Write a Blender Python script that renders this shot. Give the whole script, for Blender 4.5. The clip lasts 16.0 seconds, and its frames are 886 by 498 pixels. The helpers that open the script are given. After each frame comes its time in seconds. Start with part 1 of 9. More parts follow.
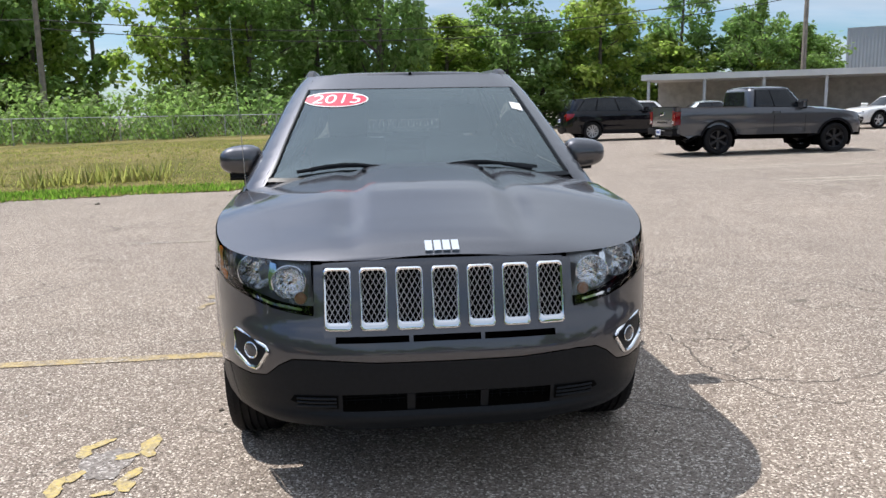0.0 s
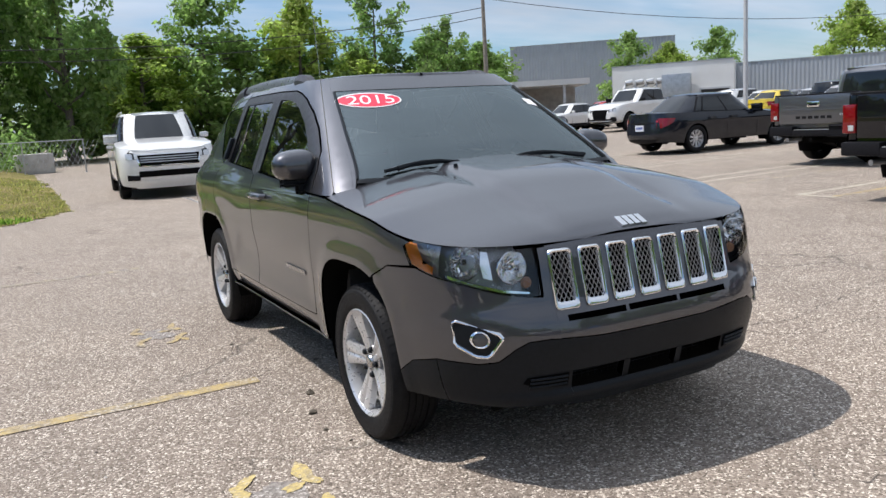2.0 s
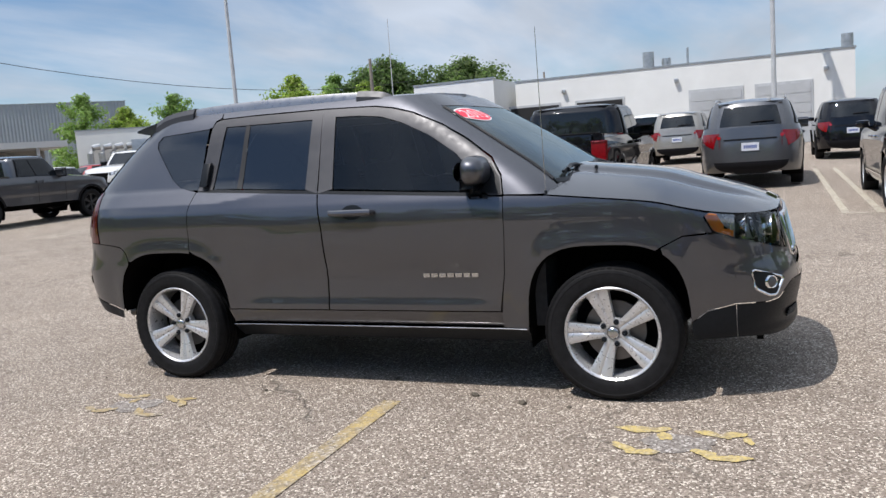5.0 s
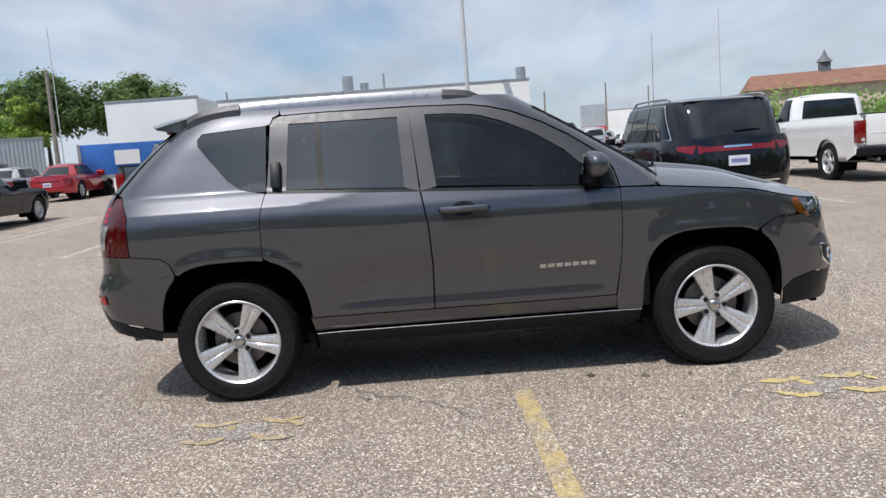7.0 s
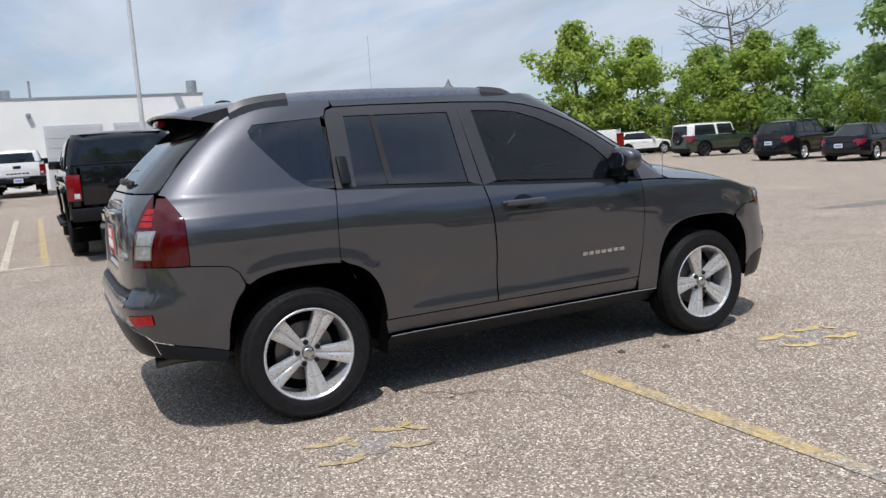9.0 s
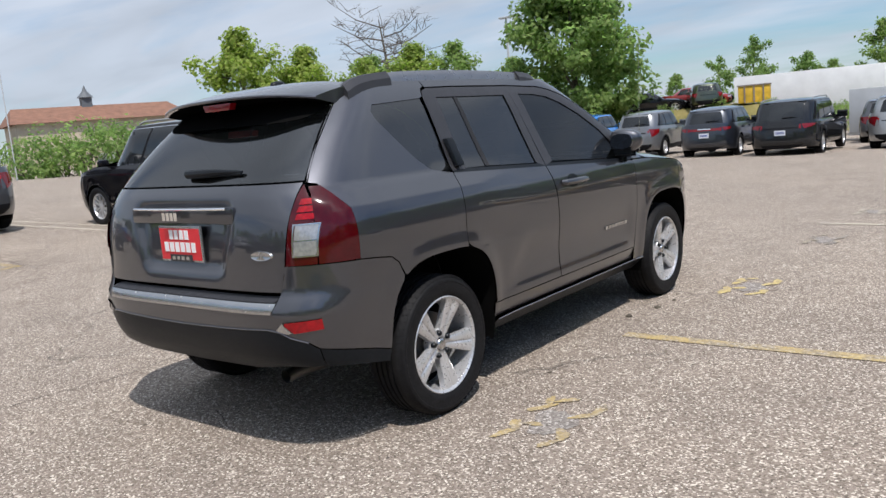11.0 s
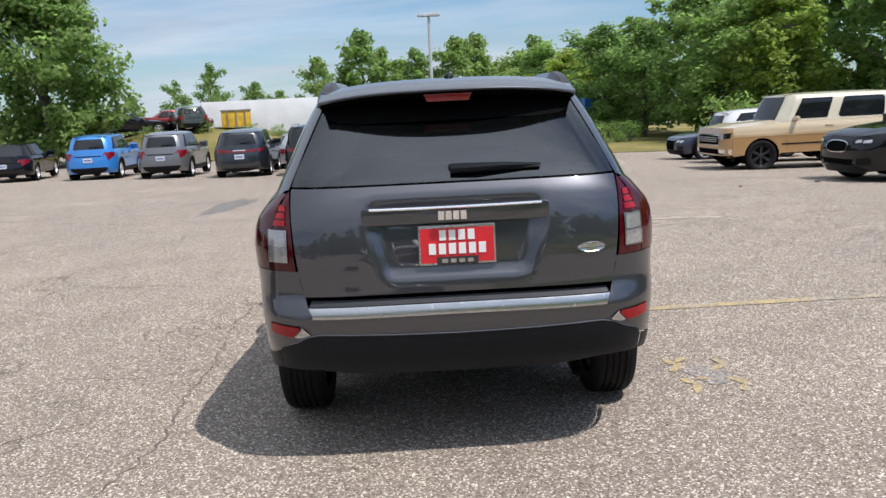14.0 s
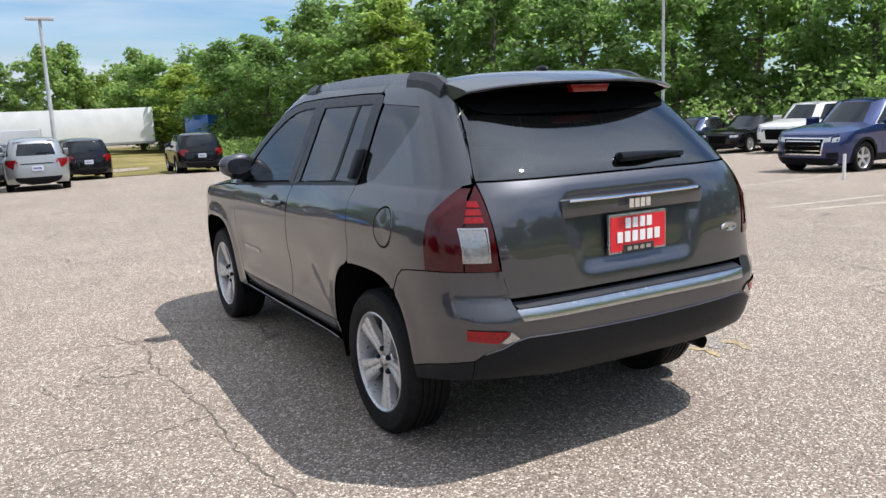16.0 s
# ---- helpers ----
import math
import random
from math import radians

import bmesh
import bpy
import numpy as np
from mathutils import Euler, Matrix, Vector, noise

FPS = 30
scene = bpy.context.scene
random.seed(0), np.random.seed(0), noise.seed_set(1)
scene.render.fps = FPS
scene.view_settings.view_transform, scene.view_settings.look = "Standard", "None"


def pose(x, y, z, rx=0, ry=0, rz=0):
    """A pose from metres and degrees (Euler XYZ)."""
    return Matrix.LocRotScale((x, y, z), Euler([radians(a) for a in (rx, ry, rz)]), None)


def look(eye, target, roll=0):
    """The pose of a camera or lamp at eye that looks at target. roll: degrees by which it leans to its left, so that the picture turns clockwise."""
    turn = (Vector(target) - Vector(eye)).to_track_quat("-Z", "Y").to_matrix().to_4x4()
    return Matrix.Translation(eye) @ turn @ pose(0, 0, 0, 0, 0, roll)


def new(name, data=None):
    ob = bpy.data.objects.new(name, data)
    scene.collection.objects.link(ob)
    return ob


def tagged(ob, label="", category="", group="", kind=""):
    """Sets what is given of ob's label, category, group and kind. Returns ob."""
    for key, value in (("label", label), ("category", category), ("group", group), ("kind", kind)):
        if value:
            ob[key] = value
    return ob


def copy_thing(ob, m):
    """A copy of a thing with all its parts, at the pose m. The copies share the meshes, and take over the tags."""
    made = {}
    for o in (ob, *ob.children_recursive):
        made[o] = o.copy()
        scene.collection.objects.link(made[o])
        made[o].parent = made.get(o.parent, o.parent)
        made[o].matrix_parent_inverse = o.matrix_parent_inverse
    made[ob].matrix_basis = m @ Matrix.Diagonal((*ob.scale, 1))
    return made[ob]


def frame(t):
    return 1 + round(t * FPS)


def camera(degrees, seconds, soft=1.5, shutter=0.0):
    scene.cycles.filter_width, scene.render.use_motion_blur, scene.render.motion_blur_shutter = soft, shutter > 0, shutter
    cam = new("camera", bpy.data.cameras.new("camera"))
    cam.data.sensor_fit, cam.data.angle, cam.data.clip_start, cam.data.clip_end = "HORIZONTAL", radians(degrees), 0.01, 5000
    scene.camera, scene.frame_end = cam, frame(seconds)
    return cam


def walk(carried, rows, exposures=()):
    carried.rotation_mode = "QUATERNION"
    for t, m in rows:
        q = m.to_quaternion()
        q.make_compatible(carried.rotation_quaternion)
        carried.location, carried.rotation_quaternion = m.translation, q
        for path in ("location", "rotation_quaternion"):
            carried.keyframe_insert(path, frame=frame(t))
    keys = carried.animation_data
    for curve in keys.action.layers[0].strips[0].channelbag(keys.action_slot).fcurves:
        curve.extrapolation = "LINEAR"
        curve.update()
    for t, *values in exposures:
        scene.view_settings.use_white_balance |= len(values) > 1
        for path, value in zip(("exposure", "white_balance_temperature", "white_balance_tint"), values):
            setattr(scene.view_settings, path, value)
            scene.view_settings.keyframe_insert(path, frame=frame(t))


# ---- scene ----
cam = camera(58.0, 16.0)
PATH = [
    (0, (-0.267, -4.824, 1.379), (0.111, -0.899, 0.705), -1.01),
    (0.5, (-0.585, -4.747, 1.364), (0.034, -0.849, 0.713), -1.53),
    (1, (-1.034, -4.658, 1.345), (-0.068, -0.829, 0.712), -2.28),
    (1.5, (-1.532, -4.557, 1.331), (-0.143, -0.859, 0.700), -2.95),
    (2, (-2.048, -4.395, 1.331), (-0.222, -0.894, 0.696), -3.38),
    (2.5, (-2.558, -4.173, 1.324), (-0.318, -0.920, 0.692), -3.61),
    (3, (-3.046, -3.845, 1.321), (-0.433, -0.880, 0.704), -3.66),
    (3.5, (-3.535, -3.479, 1.323), (-0.595, -0.832, 0.735), -3.73),
    (4, (-3.950, -3.038, 1.310), (-0.725, -0.738, 0.756), -3.97),
    (4.2, (-4.113, -2.859, 1.296), (-0.785, -0.706, 0.758), -4.00),
    (4.6, (-4.394, -2.476, 1.278), (-0.886, -0.623, 0.767), -4.09),
    (5, (-4.618, -2.067, 1.272), (-0.964, -0.516, 0.782), -4.22),
    (5.4, (-4.797, -1.639, 1.277), (-1.025, -0.393, 0.799), -4.34),
    (5.8, (-4.940, -1.192, 1.287), (-1.079, -0.258, 0.814), -4.39),
    (6.3, (-5.084, -0.603, 1.303), (-1.149, -0.070, 0.822), -4.31),
    (6.5, (-5.130, -0.357, 1.308), (-1.177, 0.011, 0.821), -4.23),
    (7, (-5.154, 0.222, 1.303), (-1.186, 0.167, 0.806), -4.23),
    (7.5, (-5.105, 0.791, 1.307), (-1.167, 0.303, 0.804), -4.22),
    (8, (-5.001, 1.345, 1.308), (-1.146, 0.413, 0.794), -4.09),
    (8.5, (-4.834, 1.892, 1.324), (-1.109, 0.530, 0.804), -3.94),
    (9, (-4.627, 2.424, 1.331), (-1.079, 0.655, 0.803), -3.87),
    (9.5, (-4.317, 2.924, 1.336), (-0.990, 0.770, 0.797), -3.85),
    (9.7, (-4.197, 3.128, 1.325), (-0.967, 0.831, 0.782), -3.94),
    (10.1, (-3.920, 3.497, 1.318), (-0.903, 0.931, 0.759), -4.23),
    (10.5, (-3.601, 3.818, 1.331), (-0.818, 1.005, 0.749), -4.58),
    (10.9, (-3.252, 4.106, 1.357), (-0.723, 1.067, 0.748), -4.88),
    (11.3, (-2.880, 4.377, 1.389), (-0.624, 1.135, 0.755), -5.03),
    (11.8, (-2.377, 4.721, 1.423), (-0.490, 1.255, 0.768), -4.85),
    (12, (-2.161, 4.860, 1.432), (-0.430, 1.315, 0.773), -4.63),
    (12.5, (-1.596, 5.095, 1.447), (-0.282, 1.376, 0.781), -4.04),
    (13, (-1.024, 5.252, 1.454), (-0.145, 1.407, 0.787), -3.61),
    (13.5, (-0.452, 5.338, 1.460), (-0.040, 1.417, 0.784), -3.20),
    (14, (0.120, 5.314, 1.476), (0.045, 1.374, 0.790), -2.88),
    (14.5, (0.676, 5.224, 1.482), (0.099, 1.328, 0.782), -2.71),
    (15, (1.237, 5.059, 1.483), (0.175, 1.267, 0.782), -2.66),
    (15.5, (1.786, 4.844, 1.473), (0.267, 1.210, 0.776), -2.60),
    (16, (2.312, 4.545, 1.464), (0.372, 1.115, 0.775), -2.47),
]
# the walk carries on round the car; hand-held height varies a little
EXPOSURES = [(0.0, 0.36), (3.5, 0.22), (7.5, 0.18), (12.5, 0.23), (15.0, 0.38), (16.0, 0.49)]
walk(cam, [(t, look(eye, target, roll)) for t, eye, target, roll in PATH], EXPOSURES)

# ---- world and sun ----
SUN = Vector((-0.45, 0.30, 1.0)).normalized()
world = bpy.data.worlds.new("world")
scene.world = world
world.use_nodes = True
wn, wl = world.node_tree.nodes, world.node_tree.links
wn.clear()
w_out = wn.new("ShaderNodeOutputWorld")
w_bg = wn.new("ShaderNodeBackground")
w_bg.inputs["Strength"].default_value = 0.095
w_sky = wn.new("ShaderNodeTexSky")
w_sky.sky_type = "NISHITA"
w_sky.sun_disc = False
w_sky.sun_elevation = math.asin(SUN.z)
w_sky.sun_rotation = math.atan2(SUN.x, SUN.y)
w_sky.air_density, w_sky.dust_density, w_sky.ozone_density = 1.0, 0.6, 2.0
# thin broken cloud: noise over the sky dome, flattened towards the horizon
w_tc = wn.new("ShaderNodeTexCoord")
w_sep = wn.new("ShaderNodeSeparateXYZ")
wl.new(w_tc.outputs["Generated"], w_sep.inputs[0])
w_add = wn.new("ShaderNodeMath")
w_add.operation = "ADD"
w_add.inputs[1].default_value = 0.16
wl.new(w_sep.outputs["Z"], w_add.inputs[0])
w_max = wn.new("ShaderNodeMath")
w_max.operation = "MAXIMUM"
w_max.inputs[1].default_value = 0.05
wl.new(w_add.outputs[0], w_max.inputs[0])
w_div = wn.new("ShaderNodeVectorMath")
w_div.operation = "DIVIDE"
wl.new(w_tc.outputs["Generated"], w_div.inputs[0])
w_cmb = wn.new("ShaderNodeCombineXYZ")
for k in range(3):
    wl.new(w_max.outputs[0], w_cmb.inputs[k])
wl.new(w_cmb.outputs[0], w_div.inputs[1])
w_noise = wn.new("ShaderNodeTexNoise")
w_noise.inputs["Scale"].default_value = 1.0
w_noise.inputs["Detail"].default_value = 7.0
w_noise.inputs["Roughness"].default_value = 0.55
w_noise.inputs["Distortion"].default_value = 0.25
w_str = wn.new("ShaderNodeMapping")
w_str.inputs["Scale"].default_value = (0.55, 1.25, 1.0)
w_str.inputs["Rotation"].default_value = (0, 0, radians(24))
wl.new(w_div.outputs[0], w_str.inputs["Vector"])
wl.new(w_str.outputs[0], w_noise.inputs["Vector"])
w_ramp = wn.new("ShaderNodeValToRGB")
w_ramp.color_ramp.elements[0].position = 0.40
w_ramp.color_ramp.elements[1].position = 0.68
w_ramp.color_ramp.elements[1].color = (0.92, 0.92, 0.92, 1)
# the cloud sheet is thicker to the east
w_east = wn.new("ShaderNodeMath")
w_east.operation = "MULTIPLY_ADD"
w_east.inputs[1].default_value = 0.10
wl.new(w_sep.outputs["X"], w_east.inputs[0])
wl.new(w_noise.outputs["Fac"], w_east.inputs[2])
# and covers more of the sky overhead
w_high = wn.new("ShaderNodeMath")
w_high.operation = "MULTIPLY_ADD"
w_high.inputs[1].default_value = 0.15
wl.new(w_sep.outputs["Z"], w_high.inputs[0])
wl.new(w_east.outputs[0], w_high.inputs[2])
wl.new(w_high.outputs[0], w_ramp.inputs["Fac"])
w_mix = wn.new("ShaderNodeMix")
w_mix.data_type = "RGBA"
wl.new(w_ramp.outputs["Color"], w_mix.inputs["Factor"])
w_tint = wn.new("ShaderNodeMix")
w_tint.data_type, w_tint.blend_type = "RGBA", "MULTIPLY"
w_tint.inputs[0].default_value = 1.0
w_tint.inputs[7].default_value = (0.72, 0.90, 1.06, 1)
wl.new(w_sky.outputs["Color"], w_tint.inputs[6])
wl.new(w_tint.outputs[2], w_mix.inputs[6])
# cloud near the sun scatters more of its light forward
w_dot = wn.new("ShaderNodeVectorMath")
w_dot.operation = "DOT_PRODUCT"
w_dot.inputs[1].default_value = tuple(SUN)
wl.new(w_tc.outputs["Generated"], w_dot.inputs[0])
w_pos = wn.new("ShaderNodeMath")
w_pos.operation = "MAXIMUM"
w_pos.inputs[1].default_value = 0.0
wl.new(w_dot.outputs["Value"], w_pos.inputs[0])
w_pow = wn.new("ShaderNodeMath")
w_pow.operation = "POWER"
w_pow.inputs[1].default_value = 3.0
wl.new(w_pos.outputs[0], w_pow.inputs[0])
w_glow = wn.new("ShaderNodeMath")
w_glow.operation = "MULTIPLY_ADD"
w_glow.inputs[1].default_value = 1.7
w_glow.inputs[2].default_value = 1.0
wl.new(w_pow.outputs[0], w_glow.inputs[0])
w_cloud = wn.new("ShaderNodeVectorMath")
w_cloud.operation = "SCALE"
w_cloud.inputs[0].default_value = (5.4, 5.95, 6.9)
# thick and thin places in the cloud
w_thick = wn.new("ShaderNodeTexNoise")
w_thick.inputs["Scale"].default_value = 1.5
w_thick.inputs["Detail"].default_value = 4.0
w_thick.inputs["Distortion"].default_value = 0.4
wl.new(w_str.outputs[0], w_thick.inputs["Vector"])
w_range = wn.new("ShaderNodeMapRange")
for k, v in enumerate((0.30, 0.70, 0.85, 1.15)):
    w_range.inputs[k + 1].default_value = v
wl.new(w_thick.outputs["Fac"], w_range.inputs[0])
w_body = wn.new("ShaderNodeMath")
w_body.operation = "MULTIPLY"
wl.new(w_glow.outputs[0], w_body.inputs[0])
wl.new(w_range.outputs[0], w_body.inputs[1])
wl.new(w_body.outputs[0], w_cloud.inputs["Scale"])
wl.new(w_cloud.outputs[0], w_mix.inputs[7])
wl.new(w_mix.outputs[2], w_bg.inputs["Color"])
wl.new(w_bg.outputs[0], w_out.inputs["Surface"])

sun_data = bpy.data.lights.new("sun", "SUN")
sun_data.energy, sun_data.angle, sun_data.color = 3.9, radians(0.55), (1.0, 0.952, 0.912)
sun = new("sun", sun_data)
sun.matrix_world = look(SUN * 60, (0, 0, 0))


# ---- materials ----
class Nodes:
    """A small wrapper that builds one principled material."""

    def __init__(self, name):
        self.m = bpy.data.materials.new(name)
        self.m.use_nodes = True
        self.t = self.m.node_tree
        self.p = self.t.nodes["Principled BSDF"]
        self.co = None

    def n(self, kind, **kw):
        x = self.t.nodes.new(kind)
        for k, v in kw.items():
            x.inputs[k].default_value = v
        return x

    def link(self, a, b):
        self.t.links.new(a, b)

    def coords(self):
        if not self.co:
            self.co = self.n("ShaderNodeTexCoord").outputs["Object"]
        return self.co

    def noise(self, scale, detail=4.0, rough=0.55, distortion=0.0):
        x = self.n("ShaderNodeTexNoise")
        x.inputs["Scale"].default_value = scale
        x.inputs["Detail"].default_value = detail
        x.inputs["Roughness"].default_value = rough
        x.inputs["Distortion"].default_value = distortion
        self.link(self.coords(), x.inputs["Vector"])
        return x.outputs["Fac"]

    def ramp(self, fac, *stops):
        x = self.n("ShaderNodeValToRGB")
        e = x.color_ramp.elements
        while len(e) < len(stops):
            e.new(0.5)
        for k, (pos, col) in enumerate(stops):
            e[k].position = pos
            e[k].color = (*col, 1) if not isinstance(col, float) else (col, col, col, 1)
        self.link(fac, x.inputs["Fac"])
        return x.outputs["Color"]

    def mix(self, fac, a, b, blend="MIX"):
        x = self.n("ShaderNodeMix")
        x.data_type, x.blend_type = "RGBA", blend
        for k, v in ((0, fac), (6, a), (7, b)):
            if isinstance(v, (int, float)):
                x.inputs[k].default_value = v if k == 0 else (v, v, v, 1)
            elif isinstance(v, tuple):
                x.inputs[k].default_value = (*v, 1)
            else:
                self.link(v, x.inputs[k])
        return x.outputs[2]

    def math(self, op, a, b=0.0):
        x = self.n("ShaderNodeMath")
        x.operation = op
        for k, v in ((0, a), (1, b)):
            if isinstance(v, (int, float)):
                x.inputs[k].default_value = v
            else:
                self.link(v, x.inputs[k])
        return x.outputs[0]

    def bump(self, height, strength, distance=0.01):
        x = self.n("ShaderNodeBump")
        x.inputs["Strength"].default_value = strength
        x.inputs["Distance"].default_value = distance
        self.link(height, x.inputs["Height"])
        self.link(x.outputs[0], self.p.inputs["Normal"])

    def set(self, **kw):
        for k, v in kw.items():
            k = {"color": "Base Color", "rough": "Roughness", "metal": "Metallic", "coat": "Coat Weight", "coat_rough": "Coat Roughness",
                 "spec": "Specular IOR Level", "trans": "Transmission Weight", "ior": "IOR", "sheen": "Sheen Weight"}[k]
            s = self.p.inputs[k]
            if isinstance(v, (int, float)):
                s.default_value = v
            elif isinstance(v, tuple):
                s.default_value = (*v, 1)
            else:
                self.link(v, s)
        return self


def plain(name, color, rough=0.5, metal=0.0, vary=0.12, scale=9.0, bump=0.0, **kw):
    """Paint, plastic or metal with faint mottling and uneven gloss."""
    k = Nodes(name)
    f = k.noise(scale, 5)
    lo, hi = tuple(c * (1 - vary) for c in color), tuple(min(1, c * (1 + vary)) for c in color)
    k.set(color=k.ramp(f, (0.3, lo), (0.7, hi)), metal=metal, **kw)
    k.set(rough=k.ramp(k.noise(scale * 3.1, 3), (0.3, max(0.0, rough * 0.85)), (0.7, min(1.0, rough * 1.15))))
    if bump:
        k.bump(k.noise(scale * 14, 3), bump, 0.002)
    return k.m


def car_paint(name, color, metal=0.55, rough=0.32, dust=0.02, gloss=1.7, spec=0.5):
    """Metallic base with fine flake under a clear coat, thin dust lower down the tone."""
    k = Nodes(name)
    fl = k.noise(900, 1)
    base = k.ramp(fl, (0.35, tuple(c * 0.8 for c in color)), (0.65, tuple(min(1, c * 1.25) for c in color)))
    d = k.ramp(k.noise(3.0, 6, 0.6), (0.45, 0.0), (0.8, dust * 2))
    k.set(color=k.mix(d, base, (0.30, 0.27, 0.23)), metal=metal, rough=rough, coat=1.0, coat_rough=0.03, spec=spec)
    k.p.inputs["Coat IOR"].default_value = gloss
    return k.m


def tinted_glass(name, tint, gloss=0.0, ior=1.52, sky_haze=0.0, gloss_tint=(1, 1, 1)):
    """A thin pane: what shows through is tinted, and the gloss follows Fresnel."""
    k = Nodes(name)
    t = k.t
    t.nodes.remove(k.p)
    out = [x for x in t.nodes if x.type == "OUTPUT_MATERIAL"][0]
    fr = k.n("ShaderNodeFresnel", IOR=ior)
    tr = k.n("ShaderNodeBsdfTransparent")
    tr.inputs["Color"].default_value = (*tint, 1)
    gl = k.n("ShaderNodeBsdfGlossy", Roughness=gloss)
    # tints the reflections, blue-green on the windshield to pass for bluer sky
    gl.inputs["Color"].default_value = (*gloss_tint, 1)
    mx = k.n("ShaderNodeMixShader")
    k.link(fr.outputs[0], mx.inputs[0])
    k.link(tr.outputs[0], mx.inputs[1])
    k.link(gl.outputs[0], mx.inputs[2])
    last = mx.outputs[0]
    if sky_haze:
        # a thin bluish haze painted over the pane for reflected sky
        df = k.n("ShaderNodeBsdfDiffuse")
        df.inputs["Color"].default_value = (0.36, 0.43, 0.46, 1)
        fm = k.n("ShaderNodeMixShader")
        k.link(k.ramp(k.noise(2.5, 5), (0.3, sky_haze * 0.6), (0.7, sky_haze * 1.3)), fm.inputs[0])
        k.link(last, fm.inputs[1])
        k.link(df.outputs[0], fm.inputs[2])
        last = fm.outputs[0]
    k.link(last, out.inputs["Surface"])
    return k.m


def asphalt_material():
    k = Nodes("worn_asphalt")
    big = k.noise(0.16, 6, 0.6)
    mid = k.noise(1.3, 6, 0.62)
    v = k.n("ShaderNodeTexVoronoi")
    v.inputs["Scale"].default_value = 125
    k.link(k.coords(), v.inputs["Vector"])
    stone = v.outputs["Color"]
    sep = k.n("ShaderNodeSeparateColor")
    k.link(stone, sep.inputs[0])
    s1 = k.ramp(sep.outputs[0], (0.0, (0.060, 0.048, 0.038)), (0.30, (0.195, 0.165, 0.141)), (0.78, (0.300, 0.262, 0.228)), (0.88, (0.54, 0.49, 0.43)), (1.0, (0.84, 0.80, 0.73)))
    fine = k.noise(260, 2)
    s2 = k.mix(0.22, s1, k.ramp(fine, (0.3, (0.095, 0.077, 0.064)), (0.72, (0.40, 0.345, 0.295))))
    tone = k.ramp(mid, (0.28, (0.90, 0.89, 0.88)), (0.7, (1.08, 1.07, 1.05)))
    s3 = k.mix(1.0, s2, tone, "MULTIPLY")
    s4 = k.mix(1.0, s3, k.ramp(big, (0.3, (0.945, 0.92, 0.90)), (0.68, (1.11, 1.07, 1.03))), "MULTIPLY")
    # hairline cracks at two sizes, broken up by noise
    warp = k.n("ShaderNodeVectorMath")
    warp.operation = "ADD"
    nz = k.n("ShaderNodeTexNoise")
    nz.inputs["Scale"].default_value = 2.2
    nz.inputs["Detail"].default_value = 5
    k.link(k.coords(), nz.inputs["Vector"])
    sc = k.n("ShaderNodeVectorMath")
    sc.operation = "SCALE"
    sc.inputs["Scale"].default_value = 0.55
    k.link(nz.outputs["Color"], sc.inputs[0])
    k.link(k.coords(), warp.inputs[0])
    k.link(sc.outputs[0], warp.inputs[1])
    crack = None
    for scale, width, lo, hi in ((0.42, 0.0075, 0.46, 0.58), (1.35, 0.010, 0.55, 0.66)):
        c = k.n("ShaderNodeTexVoronoi")
        c.feature = "DISTANCE_TO_EDGE"
        c.inputs["Scale"].default_value = scale
        k.link(warp.outputs[0], c.inputs["Vector"])
        line = k.ramp(c.outputs["Distance"], (0.0, 1.0), (width, 0.0))
        part_of = k.ramp(k.noise(0.35 + scale * 0.3, 3), (lo, 0.0), (hi, 1.0))
        one = k.math("MULTIPLY", line, part_of)
        crack = one if crack is None else k.math("MAXIMUM", crack, one)
    s5 = k.mix(k.math("MULTIPLY", crack, 0.72), s4, (0.045, 0.04, 0.036))
    # old oil and tyre stains
    stain = k.ramp(k.noise(0.55, 7, 0.68, 0.4), (0.60, 0.0), (0.74, 0.55))
    s6 = k.mix(stain, s5, k.mix(0.5, s5, (0.09, 0.082, 0.076)))
    k.set(color=s6, rough=0.88, spec=0.3)
    h = k.math("SUBTRACT", k.math("MULTIPLY", v.outputs["Distance"], -1.0), k.math("MULTIPLY", crack, 2.0))
    k.bump(h, 0.75, 0.006)
    return k.m


def worn_line(name, color, cover):
    """Old road paint: patches of it gone down to the stones."""
    k = Nodes(name)
    wear = k.math("MULTIPLY", k.ramp(k.noise(7, 7, 0.7), (0.5 - cover * 0.35, 0.0), (0.75 - cover * 0.30, 1.0)),
                  k.ramp(k.noise(70, 3), (0.25, 0.25), (0.6, 1.0)))
    v = k.n("ShaderNodeTexVoronoi")
    v.inputs["Scale"].default_value = 95
    k.link(k.coords(), v.inputs["Vector"])
    sep = k.n("ShaderNodeSeparateColor")
    k.link(v.outputs["Color"], sep.inputs[0])
    stone = k.ramp(sep.outputs[0], (0.0, (0.095, 0.080, 0.069)), (0.45, (0.215, 0.187, 0.164)), (0.80, (0.285, 0.252, 0.225)), (1.0, (0.58, 0.54, 0.50)))
    k.set(color=k.mix(wear, stone, k.ramp(k.noise(30), (0.3, tuple(c * 0.75 for c in color)), (0.7, color))), rough=0.85)
    k.bump(v.outputs["Distance"], 0.4, 0.004)
    return k.m


